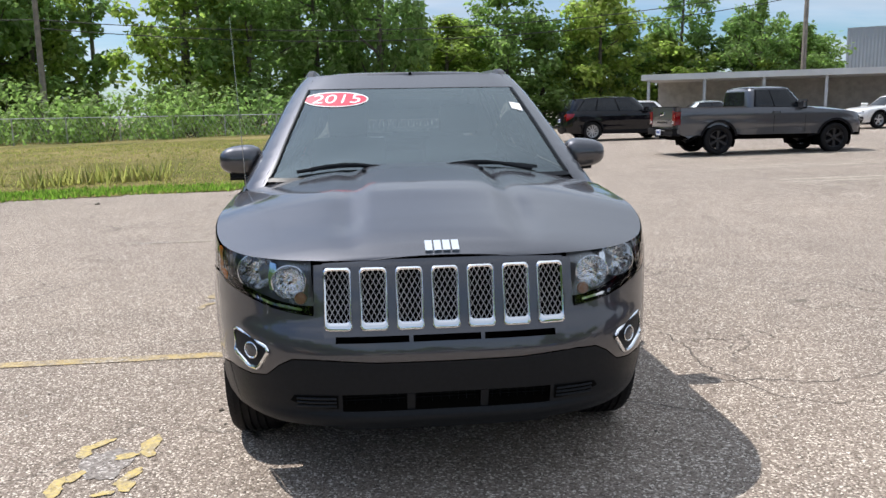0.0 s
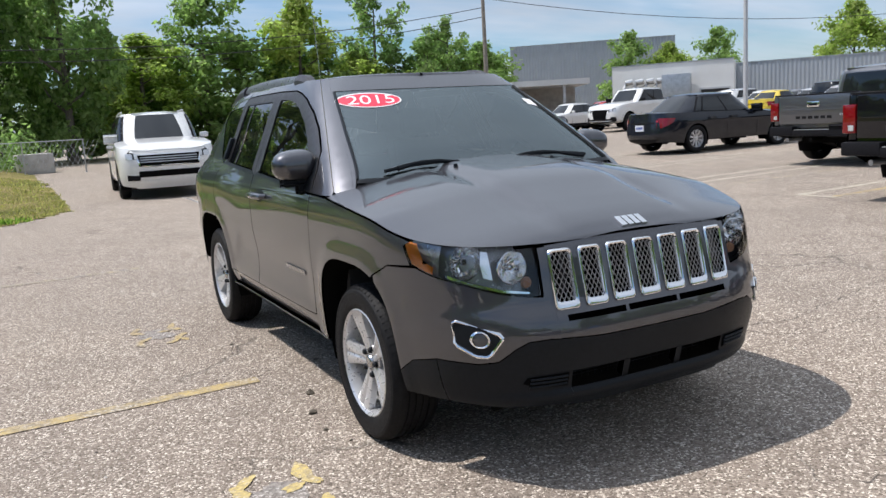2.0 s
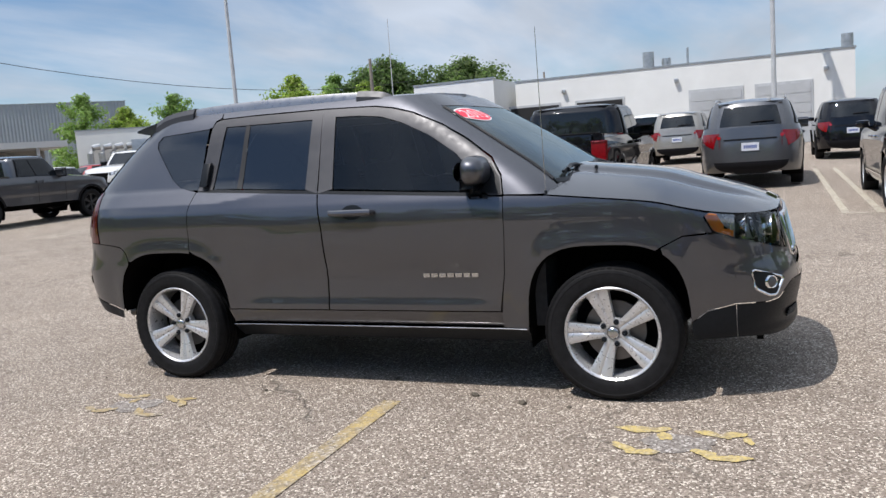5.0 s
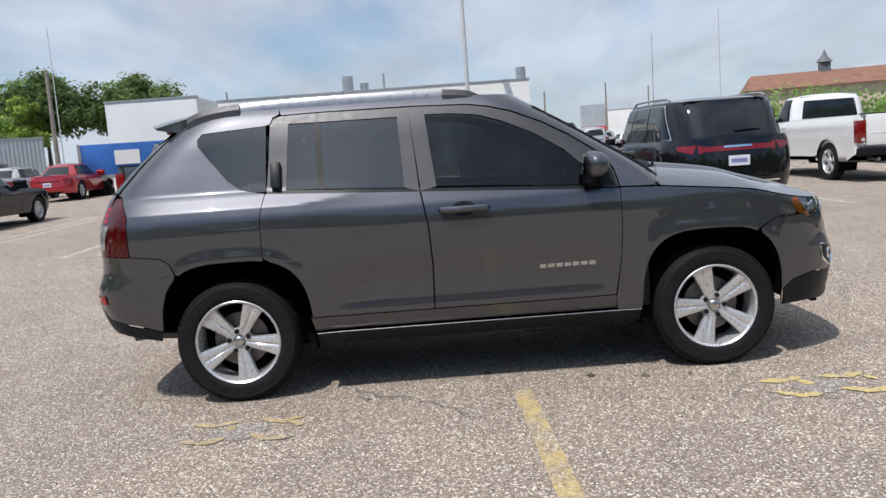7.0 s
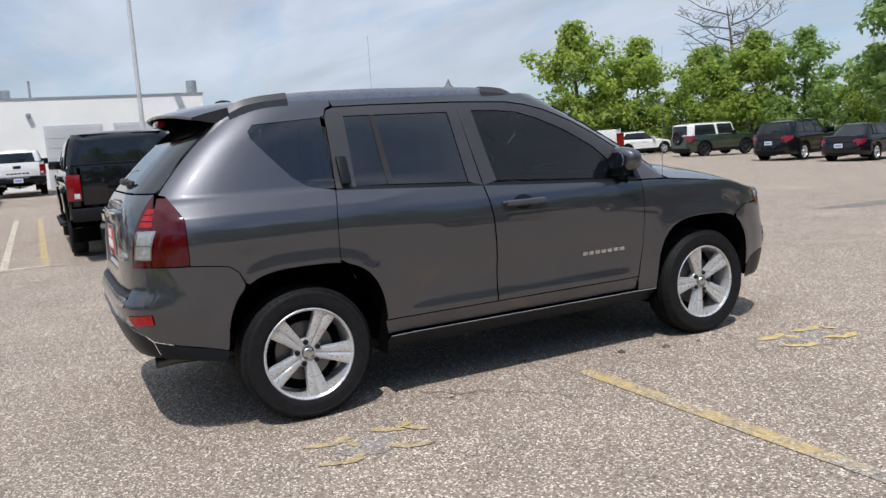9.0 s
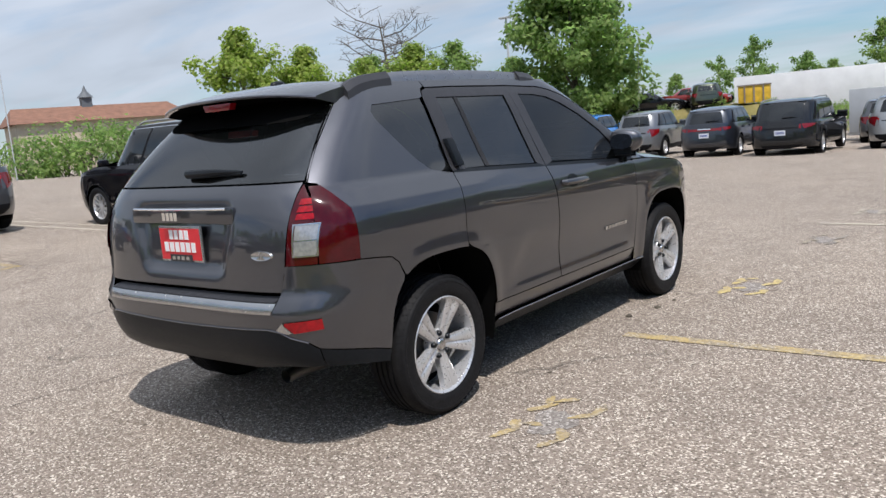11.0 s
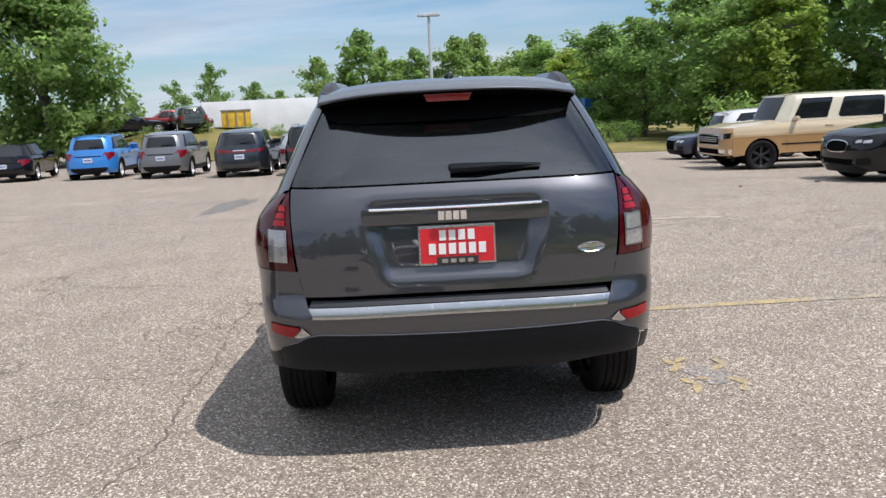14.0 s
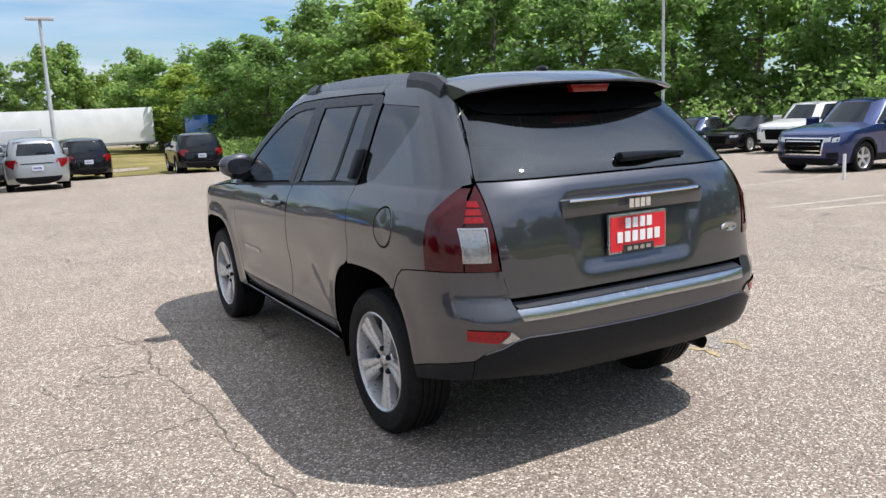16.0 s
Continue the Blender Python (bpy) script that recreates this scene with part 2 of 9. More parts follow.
def grass_ground():
    k = Nodes("dry_grass_ground")
    f = k.noise(0.35, 7, 0.65)
    g = k.ramp(f, (0.30, (0.090, 0.105, 0.030)), (0.48, (0.20, 0.175, 0.065)), (0.70, (0.32, 0.255, 0.115)))
    fine = k.ramp(k.noise(18, 5, 0.7), (0.3, 0.65), (0.7, 1.25))
    k.set(color=k.mix(1.0, g, fine, "MULTIPLY"), rough=0.95, spec=0.1)
    k.bump(k.noise(26, 5, 0.7), 0.9, 0.05)
    return k.m


def leaf_material(name, a, b):
    k = Nodes(name)
    g = k.n("ShaderNodeNewGeometry").outputs["Random Per Island"]
    oi = k.n("ShaderNodeObjectInfo").outputs["Random"]
    c = k.ramp(g, (0.0, a), (0.6, b), (1.0, tuple(min(1, x * 1.2) for x in b)))
    k.set(color=k.mix(1.0, c, k.ramp(oi, (0.0, (0.78, 0.84, 0.80)), (1.0, (1.18, 1.12, 1.0))), "MULTIPLY"), rough=0.55, spec=0.25)
    # light passes through the leaves
    t = k.t
    out = [x for x in t.nodes if x.type == "OUTPUT_MATERIAL"][0]
    tr = k.n("ShaderNodeBsdfTranslucent")
    k.link(k.mix(1.0, c, (1.75, 2.1, 1.6), "MULTIPLY"), tr.inputs["Color"])
    mx = k.n("ShaderNodeMixShader")
    mx.inputs[0].default_value = 0.55
    k.link(k.p.outputs[0], mx.inputs[1])
    k.link(tr.outputs[0], mx.inputs[2])
    k.link(mx.outputs[0], out.inputs["Surface"])
    return k.m


def bark_material():
    k = Nodes("bark")
    k.set(color=k.ramp(k.noise(9, 6, 0.7), (0.3, (0.05, 0.042, 0.034)), (0.7, (0.17, 0.145, 0.12))), rough=0.92)
    k.bump(k.noise(22, 5), 0.8, 0.02)
    return k.m


def striped(name, color, period, depth=0.5, rough=0.45, axis=0):
    """Ribbed sheet metal: ribs in the relief, streaks in the colour."""
    k = Nodes(name)
    sep = k.n("ShaderNodeSeparateXYZ")
    k.link(k.coords(), sep.inputs[0])
    w = k.math("SINE", k.math("MULTIPLY", sep.outputs[axis], 2 * math.pi / period))
    k.set(color=k.ramp(k.noise(0.9, 6, 0.6), (0.3, tuple(c * 0.86 for c in color)), (0.7, color)), rough=rough)
    k.bump(w, depth, 0.03)
    return k.m


M = {
    "asphalt": asphalt_material(),
    "yellow_line": worn_line("worn_yellow_paint", (0.52, 0.38, 0.14), 0.50),
    "number_paint": worn_line("thick_yellow_paint", (0.60, 0.46, 0.17), 0.85),
    "pale_line": worn_line("worn_pale_paint", (0.58, 0.52, 0.40), 0.6),
    "faint_line": worn_line("faint_yellow_paint", (0.52, 0.42, 0.22), 0.15),
    "grey_patch": worn_line("grey_overpaint", (0.25, 0.235, 0.215), 0.10),
    "dark_patch": worn_line("dark_sealant", (0.10, 0.095, 0.09), 0.6),
    "crack": plain("open_crack_black", (0.125, 0.108, 0.094), 0.95, vary=0.5, scale=50, spec=0.1),
    "dirt": plain("dry_dirt", (0.10, 0.085, 0.065), 0.95, vary=0.4, scale=60),
    "grass": grass_ground(),
    "blade": leaf_material("grass_blades", (0.110, 0.125, 0.038), (0.27, 0.235, 0.090)),
    "blade_green": leaf_material("green_grass_blades", (0.07, 0.13, 0.015), (0.16, 0.24, 0.04)),
    "leaf": leaf_material("leaves", (0.115, 0.165, 0.055), (0.205, 0.265, 0.098)),
    "leaf_light": leaf_material("light_leaves", (0.145, 0.185, 0.044), (0.255, 0.295, 0.082)),
    "leaf_deep": leaf_material("deep_green_leaves", (0.060, 0.088, 0.036), (0.115, 0.150, 0.060)),
    "leaf_dark": leaf_material("dark_leaves", (0.095, 0.150, 0.052), (0.180, 0.240, 0.090)),
    "bark": bark_material(),
    "black_glass": plain("dark_window", (0.012, 0.014, 0.016), 0.03, vary=0.3, scale=2, ior=1.5),
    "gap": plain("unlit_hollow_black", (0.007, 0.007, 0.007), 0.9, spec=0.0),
    "dark_letter": plain("dark_lettering", (0.03, 0.03, 0.032), 0.4),
    "red_bright": plain("bright_red_lens_strip", (0.34, 0.01, 0.012), 0.1, vary=0.2, scale=30, coat=1.0),
    "tyre": plain("tyre_rubber", (0.011, 0.011, 0.012), 0.62, vary=0.25, scale=30, bump=0.2, spec=0.14),
    "alloy": plain("silver_alloy", (0.60, 0.60, 0.61), 0.30, metal=0.60, vary=0.06, scale=20),
    "black_rim": plain("black_alloy", (0.03, 0.03, 0.032), 0.35, metal=0.3, vary=0.2, scale=20),
    "black_trim": plain("black_plastic", (0.011, 0.011, 0.013), 0.55, vary=0.2, scale=40, bump=0.1, spec=0.10),
    "chrome": plain("chrome", (0.86, 0.87, 0.88), 0.06, metal=1.0, vary=0.02, scale=8),
    "red_lamp": plain("red_lens", (0.17, 0.003, 0.006), 0.10, vary=0.25, scale=30, coat=0.5),
    "white_lamp": plain("clear_lens", (0.62, 0.64, 0.66), 0.10, metal=0.3, vary=0.25, scale=40, coat=1.0),
    "amber_lamp": plain("amber_lens", (0.70, 0.22, 0.03), 0.12, vary=0.2, scale=30, coat=1.0),
    "plate": plain("plate_white", (0.62, 0.64, 0.70), 0.4, vary=0.05),
    "plate_bar": plain("plate_blue_bars", (0.06, 0.10, 0.30), 0.5),
    "pole": plain("grey_painted_steel", (0.46, 0.47, 0.48), 0.45, vary=0.12, scale=3),
    "wood_pole": plain("weathered_pole", (0.22, 0.19, 0.16), 0.9, vary=0.25, scale=5, bump=0.4),
    "white_wall": plain("painted_block_wall", (0.72, 0.72, 0.70), 0.8, vary=0.06, scale=0.5, bump=0.1),
    "grey_wall": striped("grey_metal_siding", (0.36, 0.39, 0.42), 0.30),
    "roof_grey": plain("roof_membrane", (0.42, 0.43, 0.44), 0.8, vary=0.15, scale=0.7),
    "dark_opening": plain("dark_doorway", (0.012, 0.012, 0.013), 0.8),
    "trailer_white": striped("white_trailer_skin", (0.80, 0.81, 0.82), 1.2, 0.12),
    "concrete": plain("concrete", (0.40, 0.38, 0.35), 0.9, vary=0.18, scale=3, bump=0.4),
    "wire": plain("black_cable", (0.02, 0.02, 0.02), 0.6),
    "galv": plain("galvanised", (0.45, 0.46, 0.47), 0.4, metal=0.8, vary=0.15, scale=4),
}
PAINTS = {}


def paint(color, metal=0.5, rough=0.32):
    key = (color, metal)
    if key not in PAINTS:
        dark = max(color) < 0.03
        PAINTS[key] = car_paint("car_paint", color, 0.0 if dark else metal, 0.5 if dark else rough, 0.003 if dark else 0.02, 1.5 if dark else 1.6, 0.0 if dark else 0.5)
    return PAINTS[key]


# ---- mesh helpers ----
def mesh_of(name, verts, faces, material, smooth=True, normals=None):
    me = bpy.data.meshes.new(name)
    me.from_pydata([tuple(v) for v in verts], [], faces)
    me.materials.append(material)
    me.polygons.foreach_set("use_smooth", [smooth] * len(me.polygons))
    me.update()
    if normals is not None:
        me.normals_split_custom_set_from_vertices([tuple(n) for n in normals])
    return me


def part_mesh(name, me, parent=None, label=""):
    ob = new(name, me)
    if parent is not None:
        ob.parent = parent
    if label:
        ob["label"] = label
    return ob


def part(name, bm, material, parent=None, label="", smooth=False, angle=0.6):
    me = bpy.data.meshes.new(name)
    bmesh.ops.recalc_face_normals(bm, faces=bm.faces)
    bm.to_mesh(me)
    bm.free()
    me.materials.append(material)
    if smooth:
        me.polygons.foreach_set("use_smooth", [True] * len(me.polygons))
        me.set_sharp_from_angle(angle=angle)
    return part_mesh(name, me, parent, label)


def thing(name, x, y, z, heading, label, category, group="", kind=""):
    """An empty at the thing's base; heading turns its -y nose, in degrees."""
    ob = new(name)
    ob.matrix_world = pose(x, y, z, 0, 0, heading)
    ob.empty_display_size = 0.2
    return tagged(ob, label, category, group, kind)


def add_box(bm, x0, y0, z0, x1, y1, z1, bevel=0.0, m=None):
    """A bevelled box into bm."""
    r = bmesh.ops.create_cube(bm, size=1.0)
    vs = r["verts"]
    for v in vs:
        v.co = Vector(((x0 + x1) / 2 + v.co.x * (x1 - x0), (y0 + y1) / 2 + v.co.y * (y1 - y0), (z0 + z1) / 2 + v.co.z * (z1 - z0)))
    if bevel:
        es = list({e for v in vs for e in v.link_edges})
        r = bmesh.ops.bevel(bm, geom=es, offset=bevel, segments=2, profile=0.6, affect="EDGES")
        vs = list({v for f in r["faces"] for v in f.verts} | {v for v in vs if v.is_valid})
    if m is not None:
        bmesh.ops.transform(bm, matrix=m, verts=[v for v in vs if v.is_valid])
    return vs


def box(name, dims, material, parent=None, label="", bevel=0.0):
    bm = bmesh.new()
    add_box(bm, *dims, bevel=bevel)
    return part(name, bm, material, parent, label, smooth=bevel > 0)


def add_tube(bm, pts, radii, seg=10, caps=True):
    """A tapered tube through points."""
    rings = []
    n = len(pts)
    for i, p in enumerate(pts):
        p = Vector(p)
        d = (Vector(pts[min(i + 1, n - 1)]) - Vector(pts[max(i - 1, 0)])).normalized()
        a = d.orthogonal().normalized() if abs(d.z) > 0.99 or i == 0 and False else (d.cross(Vector((0, 0, 1))).normalized() if abs(d.z) < 0.95 else d.cross(Vector((0, 1, 0))).normalized())
        b = d.cross(a).normalized()
        r = radii[i] if isinstance(radii, (list, tuple)) else radii
        rings.append([bm.verts.new(p + (a * math.cos(k * 2 * math.pi / seg) + b * math.sin(k * 2 * math.pi / seg)) * r) for k in range(seg)])
    for r0, r1 in zip(rings, rings[1:]):
        for k in range(seg):
            bm.faces.new((r0[k], r0[(k + 1) % seg], r1[(k + 1) % seg], r1[k]))
    if caps:
        bm.faces.new(rings[0][::-1])
        bm.faces.new(rings[-1])


def tube(name, pts, radii, material, parent=None, label="", seg=10):
    bm = bmesh.new()
    add_tube(bm, pts, radii, seg)
    return part(name, bm, material, parent, label, smooth=True)


def add_lathe(bm, profile, axis="x", seg=40, centre=(0, 0, 0)):
    """Turns (radius, height) round an axis through centre."""
    c = Vector(centre)
    rings = []
    for r, h in profile:
        ring = []
        for k in range(seg):
            a = 2 * math.pi * k / seg
            u, w = r * math.cos(a), r * math.sin(a)
            ring.append(bm.verts.new(c + Vector({"x": (h, u, w), "y": (u, h, w), "z": (u, w, h)}[axis])))
        rings.append(ring)
    for r0, r1 in zip(rings, rings[1:]):
        for k in range(seg):
            bm.faces.new((r0[k], r0[(k + 1) % seg], r1[(k + 1) % seg], r1[k]))
    return rings


def smooth_table(table):
    """A smooth curve through a short table of (at, value), flat past its ends."""
    xs, ys = [a for a, _ in table], [b for _, b in table]
    n = len(xs)
    d = [(ys[i + 1] - ys[i]) / (xs[i + 1] - xs[i]) for i in range(n - 1)]
    s = [d[0]] + [0.0 if d[i - 1] * d[i] <= 0 else 2 * d[i - 1] * d[i] / (d[i - 1] + d[i]) for i in range(1, n - 1)] + [d[-1]]

    def at(x):
        if x <= xs[0]:
            return ys[0] + s[0] * (x - xs[0])
        if x >= xs[-1]:
            return ys[-1] + s[-1] * (x - xs[-1])
        i = 0
        while x > xs[i + 1]:
            i += 1
        h = xs[i + 1] - xs[i]
        t = (x - xs[i]) / h
        return ((1 + 2 * t) * (1 - t) ** 2 * ys[i] + t * (1 - t) ** 2 * h * s[i] + t * t * (3 - 2 * t) * ys[i + 1] + t * t * (t - 1) * h * s[i + 1])
    return at


def ground_z(x, y):
    """The lot falls and rises by a few centimetres over its length."""
    def soft(a):
        return max(0.0, a - 4.0) if a > 6 else max(0.0, a - 2) ** 2 / 8.0
    return 0.0135 * min(soft(x), 30) - 0.022 * min(soft(-x), 16) - 0.026 * min(soft(-y), 32) + 0.004 * min(soft(y), 30)

# ---- ground ----
def sheet(name, xs, ys, lift, material, label, category, skip=None):
    """A sheet that follows the ground."""
    verts = [(x, y, ground_z(x, y) + (lift(x, y) if callable(lift) else lift)) for y in ys for x in xs]
    n = len(xs)
    faces = []
    for j in range(len(ys) - 1):
        for i in range(n - 1):
            if skip and skip((xs[i] + xs[i + 1]) / 2, (ys[j] + ys[j + 1]) / 2):
                continue
            faces.append((j * n + i, j * n + i + 1, (j + 1) * n + i + 1, (j + 1) * n + i))
    ob = new(name, mesh_of(name, verts, faces, material))
    return tagged(ob, label, category, kind="structure")


def spread(lo, hi, fine):
    """Steps that are close near the middle and wide far out."""
    out, a, step = [0.0], 0.0, fine
    while a < hi:
        a += step
        step *= 1.16
        out.append(min(a, hi))
    neg, a, step = [], 0.0, fine
    while a < -lo:
        a += step
        step *= 1.16
        neg.append(max(-a, lo))
    return sorted(set(neg)) + out


ground = sheet("ground", spread(-900, 900, 0.8), spread(-900, 900, 0.8), 0.0, M["asphalt"], "pale worn asphalt car park with cracks and loose stones", "ground")


# the grass verge: a low bank that starts at the lot's edge
def bank(x, y):
    e = min(1.0, max(0.0, (y - 10.2) / 9.0))
    f = min(1.0, max(0.0, (-1.4 - x) / 2.5))
    return 0.012 + 0.42 * e * e * (3 - 2 * e) * f + 0.05 * noise.noise((x * 0.4, y * 0.4, 0)) * e * f


def verge_gap(x, y):
    edge = 10.2 + 0.10 * (x + 2.0) + 0.25 * noise.noise((x * 1.3, 0, 3)) + (0.9 * max(0, x + 3.0) ** 1.5 if x > -3.0 else 0)
    return y < edge or x > -1.15 - 0.02 * (y - 10) + 0.22 * noise.noise((y * 0.8, 5, 0))


verge = sheet("grass_verge", [-70 + 0.9 * i for i in range(66)] + [-10.6 + 0.24 * i for i in range(42)], [9.6 + 0.24 * j for j in range(70)] + [26.4 + 1.2 * j for j in range(60)], bank, M["grass"],
              "dry mown grass bank beside the car park", "grass", verge_gap)
far_grass = sheet("far_grass", [-60 + 3.0 * i for i in range(30)], [-30.0 - 2.5 * j for j in range(22)][::-1], lambda x, y: 0.02 + 0.04 * noise.noise((x, y, 0)), M["grass"],
                  "dry grass strip at the lot's far edge", "grass", lambda x, y: y > -30 - 0.15 * x or x > 4)


def grass_tufts(name, material, count, area, height, label, lift, seed):
    """Blades in clumps over an area."""
    rnd = random.Random(seed)
    verts, faces = [], []
    for _ in range(count):
        x, y = area(rnd)
        z = ground_z(x, y) + lift(x, y) - 0.01
        h = height * rnd.uniform(0.5, 1.3)
        for _ in range(4):
            a = rnd.uniform(0, 6.28)
            dx, dy = math.cos(a), math.sin(a)
            ox, oy = rnd.uniform(-0.1, 0.1), rnd.uniform(-0.1, 0.1)
            b = len(verts)
            w = 0.010 + h * 0.05
            verts += [(x + ox - dy * w, y + oy + dx * w, z), (x + ox + dy * w, y + oy - dx * w, z), (x + ox + dx * h * 0.5, y + oy + dy * h * 0.5, z + h)]
            faces.append((b, b + 1, b + 2))
    ob = new(name, mesh_of(name, verts, faces, material, smooth=False))
    return tagged(ob, label, "grass", kind="stuff")


def verge_spot(rnd):
    while True:
        x, y = -1.3 - 16 * rnd.random() ** 1.3, 10.0 + 16 * rnd.random() ** 1.5
        if not verge_gap(x, y):
            return x, y


def verge_rim(rnd):
    while True:
        x, y = -1.2 - 14 * rnd.random(), 9.4 + 1.8 * rnd.random()
        if not verge_gap(x, y):
            return x, y


grass_tufts("verge_grass", M["blade"], 9000, verge_spot, 0.055, "short dry yellow-green grass on the bank", bank, 1)
grass_tufts("verge_edge_grass", M["blade_green"], 3500, verge_rim, 0.085, "brighter green grass along the asphalt edge", bank, 2)



def weed_spot(rnd):
    return (rnd.gauss(-5.3, 0.5), rnd.gauss(12.6, 0.35)) if rnd.random() < 0.6 else (rnd.gauss(-6.6, 0.4), rnd.gauss(12.3, 0.3))


grass_tufts("weed_clump", M["blade"], 90, weed_spot, 0.34, "tall weeds standing in the mown bank", bank, 3)


# ---- painted lines on the asphalt ----
def strip(name, x0, y0, x1, y1, width, material, label, group="painted bay lines"):
    """A painted stripe, 4 mm over the asphalt, cut into short lengths that follow the ground."""
    d = Vector((x1 - x0, y1 - y0, 0))
    n = max(2, int(d.length / 0.5))
    s = Vector((-d.y, d.x, 0)).normalized() * width / 2
    verts, faces = [], []
    for i in range(n + 1):
        p = Vector((x0, y0, 0)) + d * i / n
        wob = 0.006 * noise.noise((p.x * 3, p.y * 3, 0))
        for q in (p - s * (1 + wob), p + s * (1 + wob)):
            verts.append((q.x, q.y, ground_z(q.x, q.y) + 0.004))
        if i:
            b = 2 * i
            faces.append((b - 2, b, b + 1, b - 1))
    ob = new(name, mesh_of(name, verts, faces, material, smooth=False))
    return tagged(ob, label, "road marking", group, "structure")


def blotch(name, x, y, rx, ry, material, label, seed, turn=0.0, category="stain", lift=0.003):
    """A flat patch with an uneven rim."""
    rnd = random.Random(seed)
    n = 22
    ph = [rnd.uniform(0, 6.28) for _ in range(4)]
    verts = [(x, y, ground_z(x, y) + lift)]
    for k in range(n):
        a = 2 * math.pi * k / n
        q = 1 + 0.16 * math.sin(2 * a + ph[0]) + 0.12 * math.sin(3 * a + ph[1]) + 0.10 * math.sin(5 * a + ph[2]) + 0.07 * math.sin(9 * a + ph[3])
        u, w = rx * q * math.cos(a), ry * q * math.sin(a)
        px, py = x + u * math.cos(turn) - w * math.sin(turn), y + u * math.sin(turn) + w * math.cos(turn)
        verts.append((px, py, ground_z(px, py) + lift))
    ob = new(name, mesh_of(name, verts, [(0, 1 + k, 1 + (k + 1) % n) for k in range(n)], material, smooth=False))
    return tagged(ob, label, category, "marks on the asphalt", "structure")


YL, PL = "worn yellow bay line on the asphalt", "worn pale bay line on the asphalt"
strip("bay_line", -1.04, -0.20, -2.62, -0.225, 0.10, M["yellow_line"], YL)
strip("bay_line", -2.62, -0.225, -3.4, -0.236, 0.09, M["faint_line"], YL)
strip("bay_line", -1.04, -4.99, -3.6, -4.60, 0.10, M["pale_line"], PL)
strip("bay_line", -1.02, 4.30, -2.9, 4.22, 0.10, M["faint_line"], YL)
# pairs of lines between the bays to the east
for y, w, m in ((11.75, 0.10, "pale_line"), (12.2, 0.10, "pale_line"), (9.05, 0.10, "pale_line"), (8.60, 0.10, "pale_line"), (7.85, 0.09, "faint_line"), (5.95, 0.10, "pale_line"), (5.40, 0.10, "pale_line"),
                (4.72, 0.09, "faint_line"), (2.95, 0.10, "pale_line"), (2.45, 0.10, "yellow_line"), (0.20, 0.10, "yellow_line"), (-0.32, 0.10, "yellow_line"), (-2.90, 0.10, "pale_line"), (-3.32, 0.10, "pale_line"),
                (-5.95, 0.10, "pale_line"), (-6.45, 0.10, "pale_line"), (-9.05, 0.10, "pale_line"), (-9.50, 0.10, "pale_line"), (-12.1, 0.10, "pale_line"), (-12.6, 0.10, "pale_line"), (15.1, 0.10, "pale_line"), (14.6, 0.10, "pale_line")):
    strip("bay_line", 7.25, y, 16.8, y, w, M[m], YL if "yellow" in m else PL)
for y0, y1 in ((0.20, -0.32), (2.95, 2.45), (-2.90, -3.32)):
    strip("bay_line", 7.30, y0 + 0.05, 7.30, y1 - 0.05, 0.10, M["yellow_line" if y0 < 1 and y0 > -1 else "pale_line"], PL)
for a in ((-7.01, -5.44, -10.16, -6.14), (-7.70, -8.23, -12.62, -8.26), (-7.02, -2.74, -10.18, -2.71), (-7.19, -2.28, -9.15, -2.07), (-9.26, -5.45, -12.72, -5.87), (-6.95, 0.41, -9.91, 0.37), (-6.95, 0.88, -9.91, 0.86)):
    strip("bay_line", *a, 0.09, M["pale_line"], PL)


def numeral_marks(x, y, m, seed):
    """What is left of a bay's two painted numerals: the heads and feet of worn strokes, a grey smudge over their middles."""
    rnd = random.Random(seed)
    blotch("paint_patch", x, y, 0.09, 0.17, M["grey_patch"], "smudge of grey paint over an old bay number", seed + 5, 0.2)
    for d in (-0.17, 0.15):
        for lift, (u, v, a, l, w) in enumerate(((0.125, 0.040, 1.25, 0.088, 0.034), (0.135, -0.060, 1.9, 0.060, 0.030), (-0.095, 0.060, 1.1, 0.066, 0.030), (-0.120, -0.040, 1.75, 0.084, 0.036), (0.065, -0.100, 0.5, 0.052, 0.026))):
            q = rnd.uniform(0.75, 1.05)
            blotch("number_stroke", x + u + rnd.uniform(-0.01, 0.01), y + d + v + rnd.uniform(-0.01, 0.01), l * q, w * q, M[m], "worn stroke of a painted bay number", rnd.randint(1, 9999), a + rnd.uniform(-0.3, 0.3), "road marking", 0.0042 + 0.0004 * lift)


numeral_marks(-1.345, -1.66, "number_paint", 3)
numeral_marks(-1.355, 1.23, "yellow_line", 8)
numeral_marks(-1.36, -3.82, "faint_line", 14)
numeral_marks(-1.37, -6.05, "pale_line", 21)
blotch("dark_patch", 3.9, -10.2, 0.28, 1.9, M["dark_patch"], "dark sealed crack repair in the asphalt", 3)


